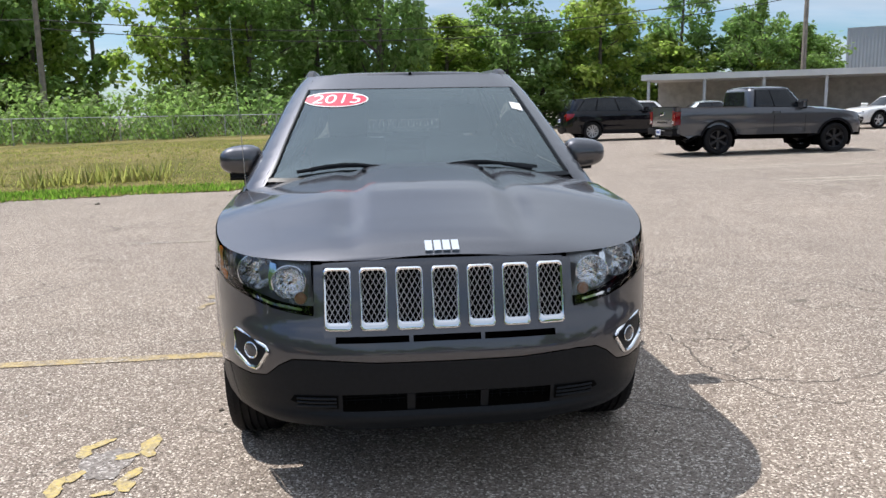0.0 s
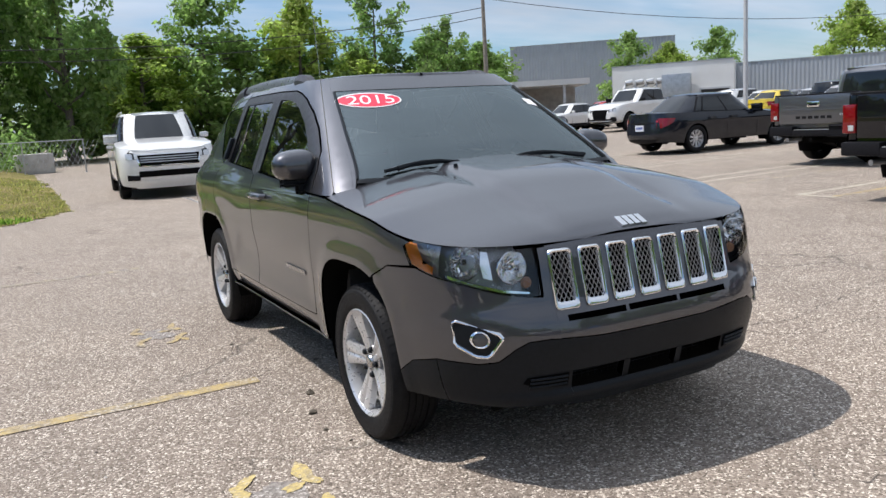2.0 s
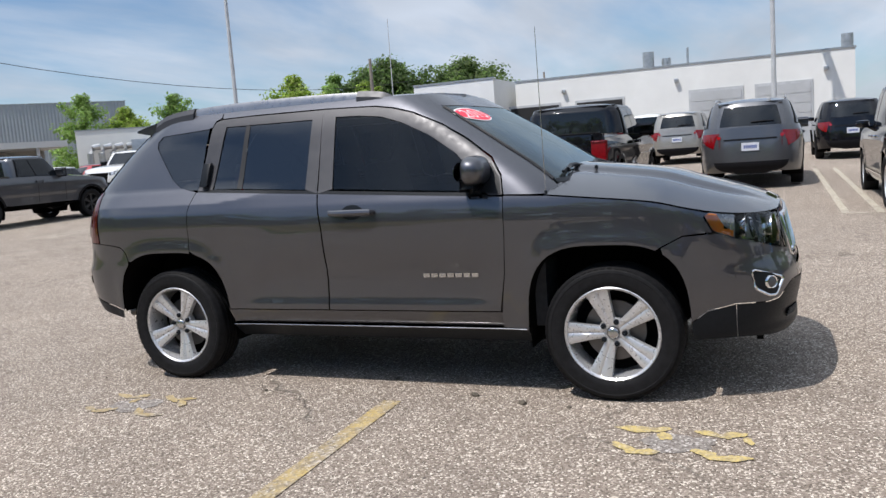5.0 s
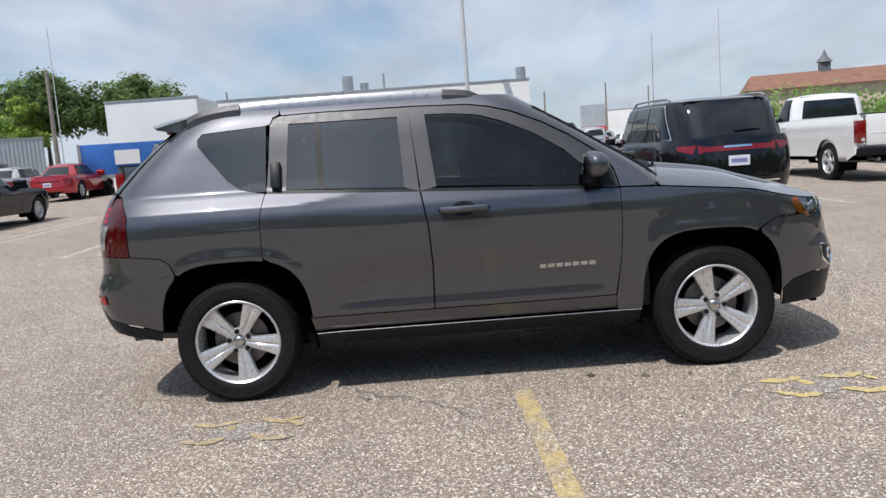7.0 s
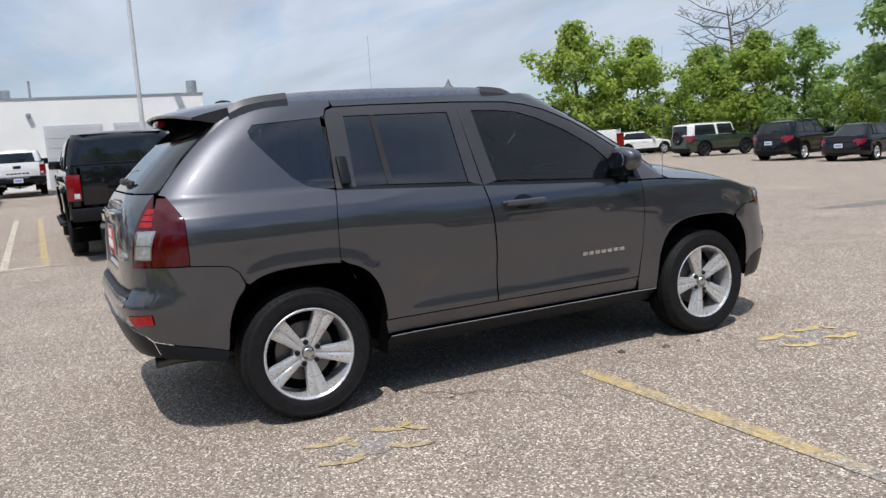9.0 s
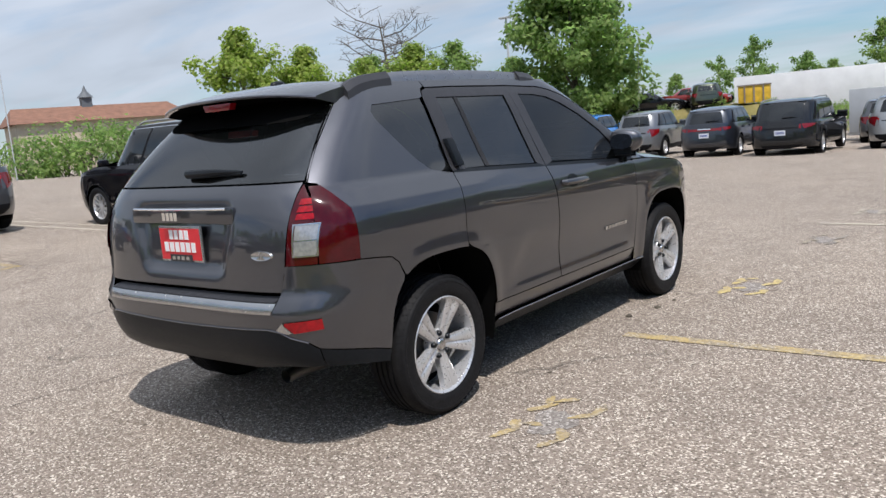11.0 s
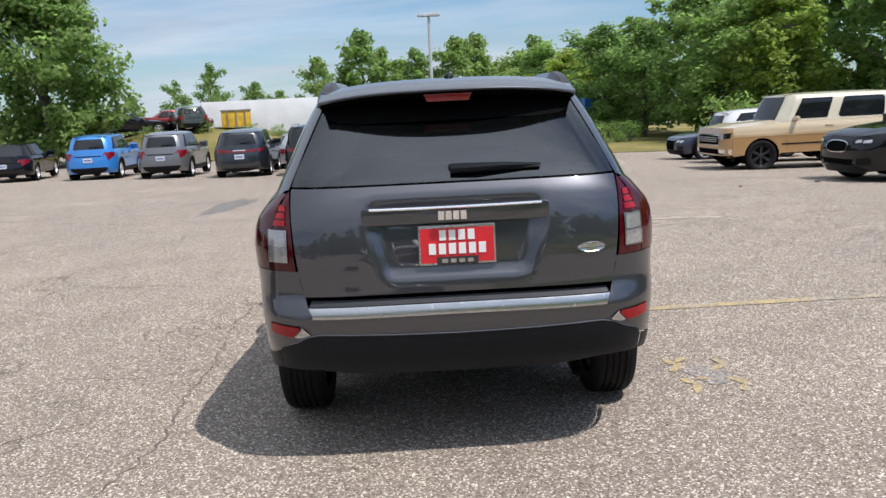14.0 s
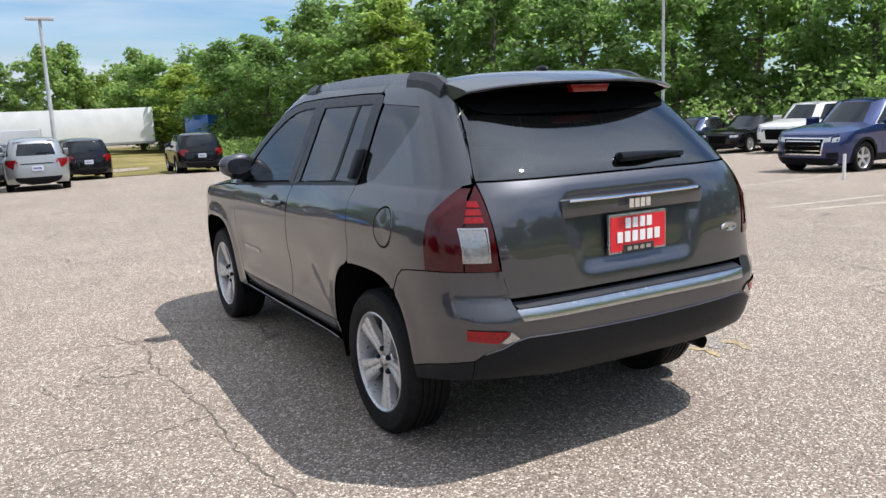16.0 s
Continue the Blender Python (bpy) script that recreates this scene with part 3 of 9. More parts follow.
def crack(pts, width, seed):
    """A ragged open crack: a dark seam that wanders between its corners."""
    rnd = random.Random(seed)
    line = [Vector((*pts[0], 0))]
    for a, b in zip(pts, pts[1:]):
        a, b = Vector((*a, 0)), Vector((*b, 0))
        n = max(2, int((b - a).length / 0.05))
        side = Vector((-(b - a).y, (b - a).x, 0)).normalized()
        for k in range(1, n + 1):
            line.append(a.lerp(b, k / n) + side * rnd.gauss(0, 0.016 if k < n else 0.0))
    verts, faces = [], []
    for k, p in enumerate(line):
        d = (line[min(k + 1, len(line) - 1)] - line[max(k - 1, 0)]).normalized()
        w = width * rnd.uniform(0.08, 0.62) * (0.2 if k in (0, len(line) - 1) else 1) / 2
        for q in (p - Vector((-d.y, d.x, 0)) * w, p + Vector((-d.y, d.x, 0)) * w):
            verts.append((q.x, q.y, ground_z(q.x, q.y) + 0.002))
        if k:
            faces.append((2 * k - 2, 2 * k, 2 * k + 1, 2 * k - 1))
    ob = new("crack", mesh_of("crack", verts, faces, M["crack"], smooth=False))
    return tagged(ob, "ragged dark crack in the worn asphalt", "crack", "cracks in the asphalt", "structure")


for k, (w, pts) in enumerate(((0.022, ((3.6, -0.80), (2.99, -0.93), (2.37, -1.07), (1.98, -1.14), (1.61, -1.06), (1.35, -1.0))), (0.030, ((1.61, -1.06), (1.53, -0.75), (1.58, -0.50), (1.54, -0.06), (1.47, 0.62), (1.49, 0.96), (1.46, 1.40), (1.42, 1.80), (1.6, 2.6))),
                              (0.018, ((1.58, -1.06), (1.67, -1.29), (1.88, -1.43), (2.30, -1.40), (2.9, -1.62))), (0.014, ((1.51, -0.38), (1.75, -0.30), (2.0, -0.42))), (0.016, ((1.47, 0.62), (1.9, 0.75), (2.35, 0.66))),
                              (0.016, ((6.0, 12.9), (4.9, 8.5), (4.41, 6.56), (3.77, 3.42), (3.97, 2.62), (3.99, 1.7), (3.6, 0.3))), (0.014, ((0.4, -2.7), (0.95, -3.0), (1.5, -3.15), (2.2, -3.1))),
                              (0.014, ((-3.2, 3.4), (-2.4, 2.9), (-1.7, 3.1), (-0.9, 2.85))), (0.012, ((-3.9, -3.0), (-3.1, -2.3), (-2.7, -1.4), (-2.9, -0.6))), (0.018, ((3.2, 4.6), (2.2, 3.9), (1.5, 3.5), (0.6, 3.6))))):
    crack(pts, w, 70 + k)


def dirt_clump(x, y, s, seed):
    rnd = random.Random(seed)
    bm = bmesh.new()
    for _ in range(1):
        r = bmesh.ops.create_icosphere(bm, subdivisions=1, radius=s * rnd.uniform(0.9, 1.3))
        o = Vector((0, 0, s * 0.2))
        for v in r["verts"]:
            v.co = Vector((v.co.x * rnd.uniform(0.7, 1.4), v.co.y * rnd.uniform(0.7, 1.3), v.co.z * rnd.uniform(0.4, 0.8))) + o
    ob = part("dirt_clump", bm, M["dirt"])
    ob.matrix_world = pose(x, y, ground_z(x, y), 0, 0, rnd.uniform(0, 360))
    return tagged(ob, "crumbled clump of dry dirt on the asphalt", "dirt", "dirt clumps beside the car")


for k, (x, y, s) in enumerate(((-0.88, -0.60, 0.022), (-0.96, -0.88, 0.022), (-0.98, -1.12, 0.012), (-0.66, -0.05, 0.016), (-0.93, -1.30, 0.009), (-0.99, 0.62, 0.012), (-4.6, 8.6, 0.035), (-2.6, 9.3, 0.02), (-7.3, -9.6, 0.05), (-5.6, -9.0, 0.04))):
    dirt_clump(x, y, s, 40 + k)

# loose light and dark stones on the worn surface near the car
rs = random.Random(8)
for nm, mat, cnt, lb in (("pale_gravel", plain("pale_stone", (0.50, 0.46, 0.41), 0.8, vary=0.3, scale=40), 1500, "pale loose stones scattered on the asphalt"), ("dark_gravel", plain("dark_stone", (0.12, 0.10, 0.085), 0.85, vary=0.4, scale=40), 900, "dark loose stones scattered on the asphalt")):
    verts, faces = [], []
    for _ in range(cnt):
        a, d = rs.uniform(0, 6.28), 1.2 + 5.5 * rs.random() ** 0.8
        x, y, q = d * math.cos(a), d * math.sin(a) * 1.25, rs.uniform(0.0025, 0.0065) * (1.7 if rs.random() < 0.06 else 1)
        z, b, t = ground_z(x, y), len(verts), rs.uniform(0, 6.28)
        verts += [(x + q * math.cos(t + 1.57 * k) * rs.uniform(0.8, 1.3), y + q * math.sin(t + 1.57 * k), z - 0.001) for k in range(4)] + [(x, y, z + q * 0.9)]
        faces += [(b + k, b + (k + 1) % 4, b + 4) for k in range(4)]
    tagged(new(nm, mesh_of(nm, verts, faces, mat, smooth=False)), lb, "gravel", kind="stuff")

ROPE = (0.96, 13.1, 0.90, 9.3)
# push broom on its head by the lane
broom = thing("push_broom", 1.75, 8.6, ground_z(1.75, 8.6), 0, "black push broom standing upright on its brush head", "broom")
box("brush_head", (-0.28, -0.05, 0.07, 0.28, 0.05, 0.12), M["black_trim"], broom, "", 0.01)
box("bristle", (-0.27, -0.04, 0.0, 0.27, 0.04, 0.07), M["wire"], broom)
tube("handle", [(0, 0, 0.10), (0.02, 0.03, 0.6), (0.05, 0.07, 1.15)], 0.013, M["black_trim"], broom, "thin dark handle", 8)
hose = tube("rope", [(ROPE[0] + (ROPE[2] - ROPE[0]) * q + 0.03 * math.sin(q * 7), ROPE[1] + (ROPE[3] - ROPE[1]) * q, 0.012 + ground_z(ROPE[0], ROPE[1])) for q in (0, 0.2, 0.4, 0.6, 0.8, 1.0)], 0.008, M["pole"], None, "", 6)
tagged(hose, "thin pale cord lying on the asphalt", "rope")
stake = tube("white_post", [(-11.97, -4.96, ground_z(-11.97, -4.96) - 0.05), (-11.97, -4.96, ground_z(-11.97, -4.96) + 0.5)], 0.03, M["white_wall"], None, "", 8)
tagged(stake, "short white plastic post at the bay's end", "post")

# ---- parked vehicles ----
def sup(t, n):
    t = min(1.0, max(0.0, t))
    return (1 - t ** n) ** (1 / n)


class Shell:
    """A body surface: half width over height, drawn in at both ends by rounded corners."""

    def __init__(self, half, nose, tail, front, rear, nf=3.2, nr=4.5):
        self.half, self.nose, self.tail = smooth_table(half), smooth_table(nose), smooth_table(tail)
        self.fs = front if callable(front) else (lambda z: front)
        self.rs = rear if callable(rear) else (lambda z: rear)
        self.front, self.rear, self.nf, self.nr = front, rear, nf, nr
        self.dent = None
        self.rear_dent = None

    def x(self, y, z):
        f, r = self.nose(z), self.tail(z)
        a, b = self.fs(z), self.rs(z)
        w = self.half(z) * sup((a - y) / (a - f), self.nf) * sup((y - b) / (r - b), self.nr)
        return w + (self.dent(y, z) if self.dent else 0.0)

    def side(self, sgn, push=0.0):
        return lambda y, z: Vector((sgn * (self.x(y, z) + push), y, z))

    def fore(self, push=0.0):
        def at(x, z):
            t = sup(abs(x) / self.half(z), self.nf)
            return Vector((x, self.fs(z) - (self.fs(z) - self.nose(z)) * t - push, z))
        return at

    def aft(self, push=0.0):
        def at(x, z):
            t = sup(abs(x) / self.half(z), self.nr)
            return Vector((x, self.rs(z) + (self.tail(z) - self.rs(z)) * t + push + (self.rear_dent(x, z) if self.rear_dent else 0.0), z))
        return at


def skin(poly, chart, step, outward, rim=0.0):
    """Cuts a flat outline into a grid and lays it on a surface chart, with the surface's own normals. Returns verts, faces, normals."""
    bm = bmesh.new()
    f = bm.faces.new([bm.verts.new((a, b, 0)) for a, b in poly])
    f.normal_update()
    a0, a1 = min(p[0] for p in poly), max(p[0] for p in poly)
    b0, b1 = min(p[1] for p in poly), max(p[1] for p in poly)
    sa, sb = step if isinstance(step, tuple) else (step, step)
    for k in range(1, int((a1 - a0) / sa) + 1):
        g = bm.verts[:] + bm.edges[:] + bm.faces[:]
        bmesh.ops.bisect_plane(bm, geom=g, dist=1e-6, plane_co=(a0 + k * (a1 - a0) / (int((a1 - a0) / sa) + 1), 0, 0), plane_no=(1, 0, 0))
    for k in range(1, int((b1 - b0) / sb) + 1):
        g = bm.verts[:] + bm.edges[:] + bm.faces[:]
        bmesh.ops.bisect_plane(bm, geom=g, dist=1e-6, plane_co=(0, b0 + k * (b1 - b0) / (int((b1 - b0) / sb) + 1), 0), plane_no=(0, 1, 0))
    bm.verts.index_update()
    flat = [(v.co.x, v.co.y) for v in bm.verts]
    faces = [[v.index for v in f.verts] for f in bm.faces]
    edges = [[v.index for v in e.verts] for e in bm.edges if e.is_boundary] if rim else []
    bm.free()
    verts, normals = [], []
    e = 0.004
    for a, b in flat:
        p = chart(a, b)
        na = chart(a + e, b) - chart(a - e, b)
        nb = chart(a, b + e) - chart(a, b - e)
        n = na.cross(nb)
        n = n.normalized() if n.length > 1e-12 else Vector(outward)
        if n.dot(Vector(outward)) < 0:
            n = -n
        verts.append(p)
        normals.append(n)
    out = []
    for f in faces:
        n = (verts[f[1]] - verts[f[0]]).cross(verts[f[2]] - verts[f[0]])
        if len(f) > 3:
            n += (verts[f[2]] - verts[f[0]]).cross(verts[f[3]] - verts[f[0]])
        out.append(f if n.dot(normals[f[0]]) > 0 else f[::-1])
    if rim:
        for i, j in edges:
            b = len(verts)
            p, q = verts[i], verts[j]
            r, s = p - normals[i] * rim, q - normals[j] * rim
            n = (q - p).cross(normals[i]).normalized()
            verts += [p, q, s, r]
            normals += [n, n, n, n]
            out.append([b, b + 1, b + 2, b + 3])
    return verts, out, normals


def merge(*lists):
    v, f, n = [], [], []
    for a, b, c in lists:
        o = len(v)
        v += a
        n += c
        f += [[i + o for i in g] for g in b]
    return v, f, n


def skin_part(name, data, material, parent, label=""):
    v, f, n = data
    return part_mesh(name, mesh_of(name, v, f, material, True, n), parent, label)


def arch(y, z, r, n=14, a0=200, a1=-20):
    """The round of a wheel arch, from front (-y) to back, over the wheel."""
    return [(y + r * math.cos(radians(a0 + (a1 - a0) * k / n)), z + r * math.sin(radians(a0 + (a1 - a0) * k / n))) for k in range(n + 1)]


def top_sheet(ys, half, zf, material, name, parent, label="", nx=14):
    """A crowned sheet between two side edges: hoods, roofs and lids."""
    verts = [Vector((-half(y) + 2 * half(y) * i / nx, y, zf(-1 + 2 * i / nx, y))) for y in ys for i in range(nx + 1)]
    m = nx + 1
    faces = [(j * m + i, (j + 1) * m + i, (j + 1) * m + i + 1, j * m + i + 1) for j in range(len(ys) - 1) for i in range(nx)]
    return part_mesh(name, mesh_of(name, verts, [f[::-1] for f in faces], material), parent, label)


def make_wheel(r, width, rim_mat, spokes, name, rim_r=0.66):
    """Tyre, hub and rim; turns about x, its face at +x. Returns mesh data for (hub, tyre, rim)."""
    bm = bmesh.new()
    w = width / 2
    add_lathe(bm, [(r * rim_r, -w * 0.8), (r * 0.80, -w), (r * 0.94, -w * 0.97), (r * 0.985, -w * 0.8), (r, -w * 0.5), (r, 0), (r, w * 0.5), (r * 0.985, w * 0.8), (r * 0.94, w * 0.97),
                   (r * 0.82, w), (r * rim_r, w * 0.8), (r * rim_r * 0.97, -w * 0.8)], seg=26)
    me_t = bpy.data.meshes.new("tyre")
    bmesh.ops.recalc_face_normals(bm, faces=bm.faces)
    bm.to_mesh(me_t)
    bm.free()
    me_t.materials.append(M["tyre"])
    me_t.polygons.foreach_set("use_smooth", [True] * len(me_t.polygons))
    bm = bmesh.new()
    q = r * rim_r
    add_lathe(bm, [(q, w * 0.75), (q * 0.96, w * 0.80), (q * 0.90, w * 0.62), (q * 0.88, -w * 0.6)], seg=32)
    for k in range(spokes):
        a = 2 * math.pi * k / spokes
        m = Matrix.Rotation(a, 4, "X") @ Matrix.Diagonal((1, (5 / spokes) ** 0.75, 1, 1))
        vs = [bm.verts.new(m @ Vector(p)) for p in ((w * 0.52, -0.06 * r, q * 0.1), (w * 0.52, 0.06 * r, q * 0.1), (w * 0.66, 0.115 * r, q * 0.92), (w * 0.66, -0.115 * r, q * 0.92),
                                                   (w * 0.30, -0.07 * r, q * 0.1), (w * 0.30, 0.07 * r, q * 0.1), (w * 0.42, 0.13 * r, q * 0.92), (w * 0.42, -0.13 * r, q * 0.92))]
        for f in ((0, 1, 2, 3), (0, 4, 5, 1), (1, 5, 6, 2), (3, 2, 6, 7), (0, 3, 7, 4)):
            bm.faces.new([vs[i] for i in f])
    add_lathe(bm, [(q * 0.22, w * 0.30), (q * 0.22, w * 0.55), (q * 0.14, w * 0.62), (0.001, w * 0.63)], seg=16)
    me_r = bpy.data.meshes.new("rim")
    bmesh.ops.recalc_face_normals(bm, faces=bm.faces)
    bm.to_mesh(me_r)
    bm.free()
    me_r.materials.append(rim_mat)
    me_r.polygons.foreach_set("use_smooth", [True] * len(me_r.polygons))
    me_r.set_sharp_from_angle(angle=0.7)
    bm = bmesh.new()
    add_lathe(bm, [(0.001, -w * 0.3), (q * 0.86, -w * 0.3), (q * 0.86, -w * 0.15), (0.001, -w * 0.15)], seg=24)
    me_h = bpy.data.meshes.new("wheel")
    bmesh.ops.recalc_face_normals(bm, faces=bm.faces)
    bm.to_mesh(me_h)
    bm.free()
    me_h.materials.append(M["black_trim"])
    return me_h, me_t, me_r


def put_wheel(data, parent, x, y, z, flip):
    hub, tyre, rim = data
    w = part_mesh("wheel", hub, parent)
    w.matrix_basis = pose(x, y, z, 0, 0, 180 if flip else 0)
    part_mesh("tyre", tyre, w)
    part_mesh("rim", rim, w)
    return w


WHEELS = {k: make_wheel(1.0, 0.62, M[m], s, k) for k, m, s in (("silver", "alloy", 5), ("ten", "alloy", 10), ("black", "black_rim", 6))}


def text_bars(parent, name, x, y, z, w, h, n, material, facing):
    """Unreadable writing: short bars on a face that looks along y."""
    bm = bmesh.new()
    s = w / n
    for k in range(n):
        add_box(bm, x - w / 2 + k * s + s * 0.15, y, z - h / 2, x - w / 2 + (k + 1) * s - s * 0.15, y + 0.003 * facing, z + h / 2)
    return part(name, bm, material, parent)


def vehicle(name, x, y, heading, label, category, color, L=4.6, W=1.85, H=1.68, kind="suv", wheel="silver", r=0.36, group="parked cars", clad=True, metal=0.5,
            base=2.75, lower=None, plate=True, rails=False, two_tone=None, tail="wrap", grille="dark", chrome=False, cab="crew", steps_on=False, far=False, sport=False):
    """A parked car, nose towards its own -y. kind: suv, sedan, van, boxy, pickup; tail: wrap, band, slim, box."""
    ob = thing(name, x, y, ground_z(x, y), heading, label, category, group)
    body_m, black, gap = paint(color, metal), M["black_trim"], M["gap"]
    pick, boxy = kind == "pickup", kind == "boxy"
    hw = W / 2
    af = -base / 2
    ar = base / 2
    yf = af - (L - base) * (0.47 if not pick else 0.43)
    yr = yf + L
    step = 0.13 if not far else 0.3
    k = H / {"suv": 1.68, "sedan": 1.46, "van": 1.76, "boxy": 1.83, "pickup": 1.80}[kind]
    hood = {"suv": 1.03, "sedan": 0.88, "van": 1.02, "boxy": 1.12, "pickup": 1.15}[kind] * k
    belt = {"suv": 1.08, "sedan": 0.94, "van": 1.06, "boxy": 1.16, "pickup": 1.22}[kind] * k
    cowl = yf + {"suv": 0.265, "sedan": 0.285, "van": 0.19, "boxy": 0.29, "pickup": 1.50 / L}[kind] * L
    header = cowl + {"suv": 0.70, "sedan": 0.78, "van": 0.95, "boxy": 0.34, "pickup": 0.62}[kind]
    cab_len = {"crew": 2.25, "extended": 1.90, "single": 1.35}[cab]
    roof_end = {"suv": yr - 0.50, "sedan": yr - 1.30, "van": yr - 0.58, "boxy": yr - 0.16, "pickup": cowl + cab_len - 0.10}[kind]
    glass_end = {"suv": yr - 0.15, "sedan": yr - 0.46, "van": yr - 0.13, "boxy": yr - 0.06, "pickup": cowl + cab_len}[kind]
    sill, bz, bzr = (0.30, 0.22, 0.30) if not pick else (0.52, 0.44, 0.72)
    if lower:
        sill, bz, bzr = 0.44, 0.40, 0.44
    rise = {"suv": 0.05, "sedan": 0.06, "van": 0.04, "boxy": 0.0, "pickup": 0.02}[kind]
    low = Shell([(bz, hw * 0.92), (0.42, hw * 0.975), (hood * 0.70, hw), (belt * 0.90, hw * 0.985), (belt, hw * 0.955), (belt + 0.12, hw * 0.90)],
                [(bz, yf + 0.12), (0.42, yf + 0.01), (hood * 0.62, yf), (hood * 0.82, yf + (0.05 if not boxy else 0.01)), (hood * 0.92, yf + (0.14 if not boxy else 0.04)), (belt, yf + (0.34 if not boxy else 0.10))],
                [(bz, yr - 0.14), (0.48, yr - 0.005), (hood * 0.70, yr - 0.02), (belt, yr - 0.07), (belt + 0.3, yr - 0.12)], yf + L * 0.17, yr - L * (0.035 if pick else 0.14 if boxy else 0.18), 3.5 if not boxy and not pick else (4.0 if pick else 8.0), 3.1 if not pick and not boxy else 6)
    zc, zw = belt * 0.85, hood * 0.60

    def creases(y, z):
        run = 1 / (1 + math.exp(-(y - yf - 0.5) / 0.12)) / (1 + math.exp((y - yr + 0.35) / 0.1))
        d = (0.010 * math.exp(-((z - zc) / 0.045) ** 2) - 0.014 * math.exp(-((z - zw) / 0.13) ** 2)) * run
        for q in (af, ar):
            d += (0.010 if kind != "sedan" else 0.005) * math.exp(-((math.hypot(y - q, z - r) - r * 1.22) / 0.09) ** 2)
        return d
    low.dent = creases
    R = r * (1.12 if not pick else 1.20)
    ysf, ysr = yf + 0.20, yr - (0.12 if not pick else 0.05)
    hood_line = smooth_table([(yf, hood * 0.84), (yf + 0.20, hood * 0.905), (yf + 0.55, hood * 0.955), (cowl, hood + 0.04)] if not boxy else [(yf, hood * 0.93), (yf + 0.2, hood * 0.955), (cowl, hood + 0.02)])
    top_r = belt + rise
    sides = []
    for sgn in (-1, 1):
        top = [(cowl, hood_line(cowl))] + [(cowl + (ysf - cowl) * q, hood_line(cowl + (ysf - cowl) * q)) for q in (0.3, 0.6, 0.85, 1.0)]
        poly = [(ysf, bz + 0.03)] + arch(af, r, R, a0=192, a1=-12) + [(af + R + 0.05, sill)] + [(ar - R - 0.05, sill)] + arch(ar, r, R, a0=192, a1=-12) + [(ysr, bzr if not pick else 0.60)] + [(ysr, top_r)] + [(cowl + 0.2, belt)] + top
        sides.append(skin(poly, low.side(sgn), step, (sgn, 0, 0), 0.02))

    def band(z0, z1, yside, n=7):
        zs = [z0 + (z1 - z0) * q / n for q in range(n + 1)]
        return [(low.x(yside, z), z) for z in zs] + [(-low.x(yside, z), z) for z in zs[::-1]]
    fz = hood_line(ysf)
    sides.append(skin(band(bz + 0.03, fz, ysf), low.fore(), step * 0.8, (0, -1, 0)))
    if not pick:
        sides.append(skin(band(bzr, top_r, ysr), low.aft(), step * 0.8, (0, 1, 0)))
    skin_part("body", merge(*sides), paint(lower, 0.1) if lower else body_m, ob)
    if lower:
        # the pale upper half of the two-colour flanks
        zt = hood * 0.80
        for sgn in (-1, 1):
            upper = [(ysf + 0.02, zt), (ysr - 0.01, zt), (ysr - 0.01, top_r - 0.004), (cowl + 0.2, belt - 0.004)] + [(a, b - 0.004) for a, b in top[:-1]] + [(ysf + 0.02, hood_line(ysf + 0.02) - 0.004)]
            skin_part("upper_flank", skin(upper, low.side(sgn, 0.004), step, (sgn, 0, 0)), body_m, ob, "cream upper side panel")
            skin_part("flank_fade", skin([(ysf + 0.02, zt - 0.05), (ysr - 0.01, zt - 0.05), (ysr - 0.01, zt - 0.002), (ysf + 0.02, zt - 0.002)], low.side(sgn, 0.004), step, (sgn, 0, 0)), paint(tuple((a + b) / 2 for a, b in zip(lower, color)), 0.1), ob, "blended paint between cream and tan")
    ys = [yf + 0.09 + (cowl - yf - 0.05) * (q / 11) ** 1.3 for q in range(12)]
    top_sheet(ys, lambda q: (low.x(max(q, ysf), hood_line(max(q, ysf))) + 0.004) * (max(0.05, sup((ysf - q) / 0.125, 2.4)) if q < ysf else 1.0),
              lambda u, q: hood_line(q) + (0.065 * (1 - abs(u) ** 2.6)) * min(1, (q - yf) / 0.5) + 0.012 * min(1, (q - yf) / 0.8) * math.exp(-((abs(u) - 0.55) / 0.10) ** 2), body_m, "hood", ob, nx=18)
    # greenhouse
    top_z = H - 0.055
    gw = hw * (0.935 if not boxy else 0.95)
    lean = {"suv": 0.76, "sedan": 0.71, "van": 0.82, "boxy": 0.88, "pickup": 0.82}[kind]
    up = Shell([(belt - 0.10, gw), (belt + 0.02, gw * 0.985), (top_z - 0.12, gw * (lean + 0.07)), (top_z, gw * lean)],
               [(belt - 0.10, cowl - 0.06), (top_z, header)], [(belt - 0.10, glass_end), (top_z - 0.02, roof_end + 0.04), (top_z, roof_end)], header + (0.25 if boxy or pick else 0.40), roof_end - (0.35 if boxy or pick else 0.55), 3.4 if boxy or pick else 2.8, 4.5 if boxy or pick else 3.2)
    drop = 0.13 if sport else {"suv": 0.05, "van": 0.035}.get(kind, 0.0)
    z_end = top_z - drop

    def roof_line(y):
        a = header + 0.35 * (roof_end - header)
        return top_z - drop * min(1.0, max(0.0, (y - a) / (roof_end - a))) ** 2
    ym, yn = lambda z: up.front - (up.front - up.nose(z)) * 0.88, lambda z: up.rear + (up.tail(z) - up.rear) * 0.9
    b0 = belt - 0.09
    zs = [b0 + (top_z - b0) * q / 6 for q in range(7)]
    ze = [b0 + (z_end - b0) * q / 6 for q in range(7)]
    ridge = [ym(top_z) + (yn(z_end) - ym(top_z)) * q / 10 for q in range(1, 10)] if drop else []
    green = []
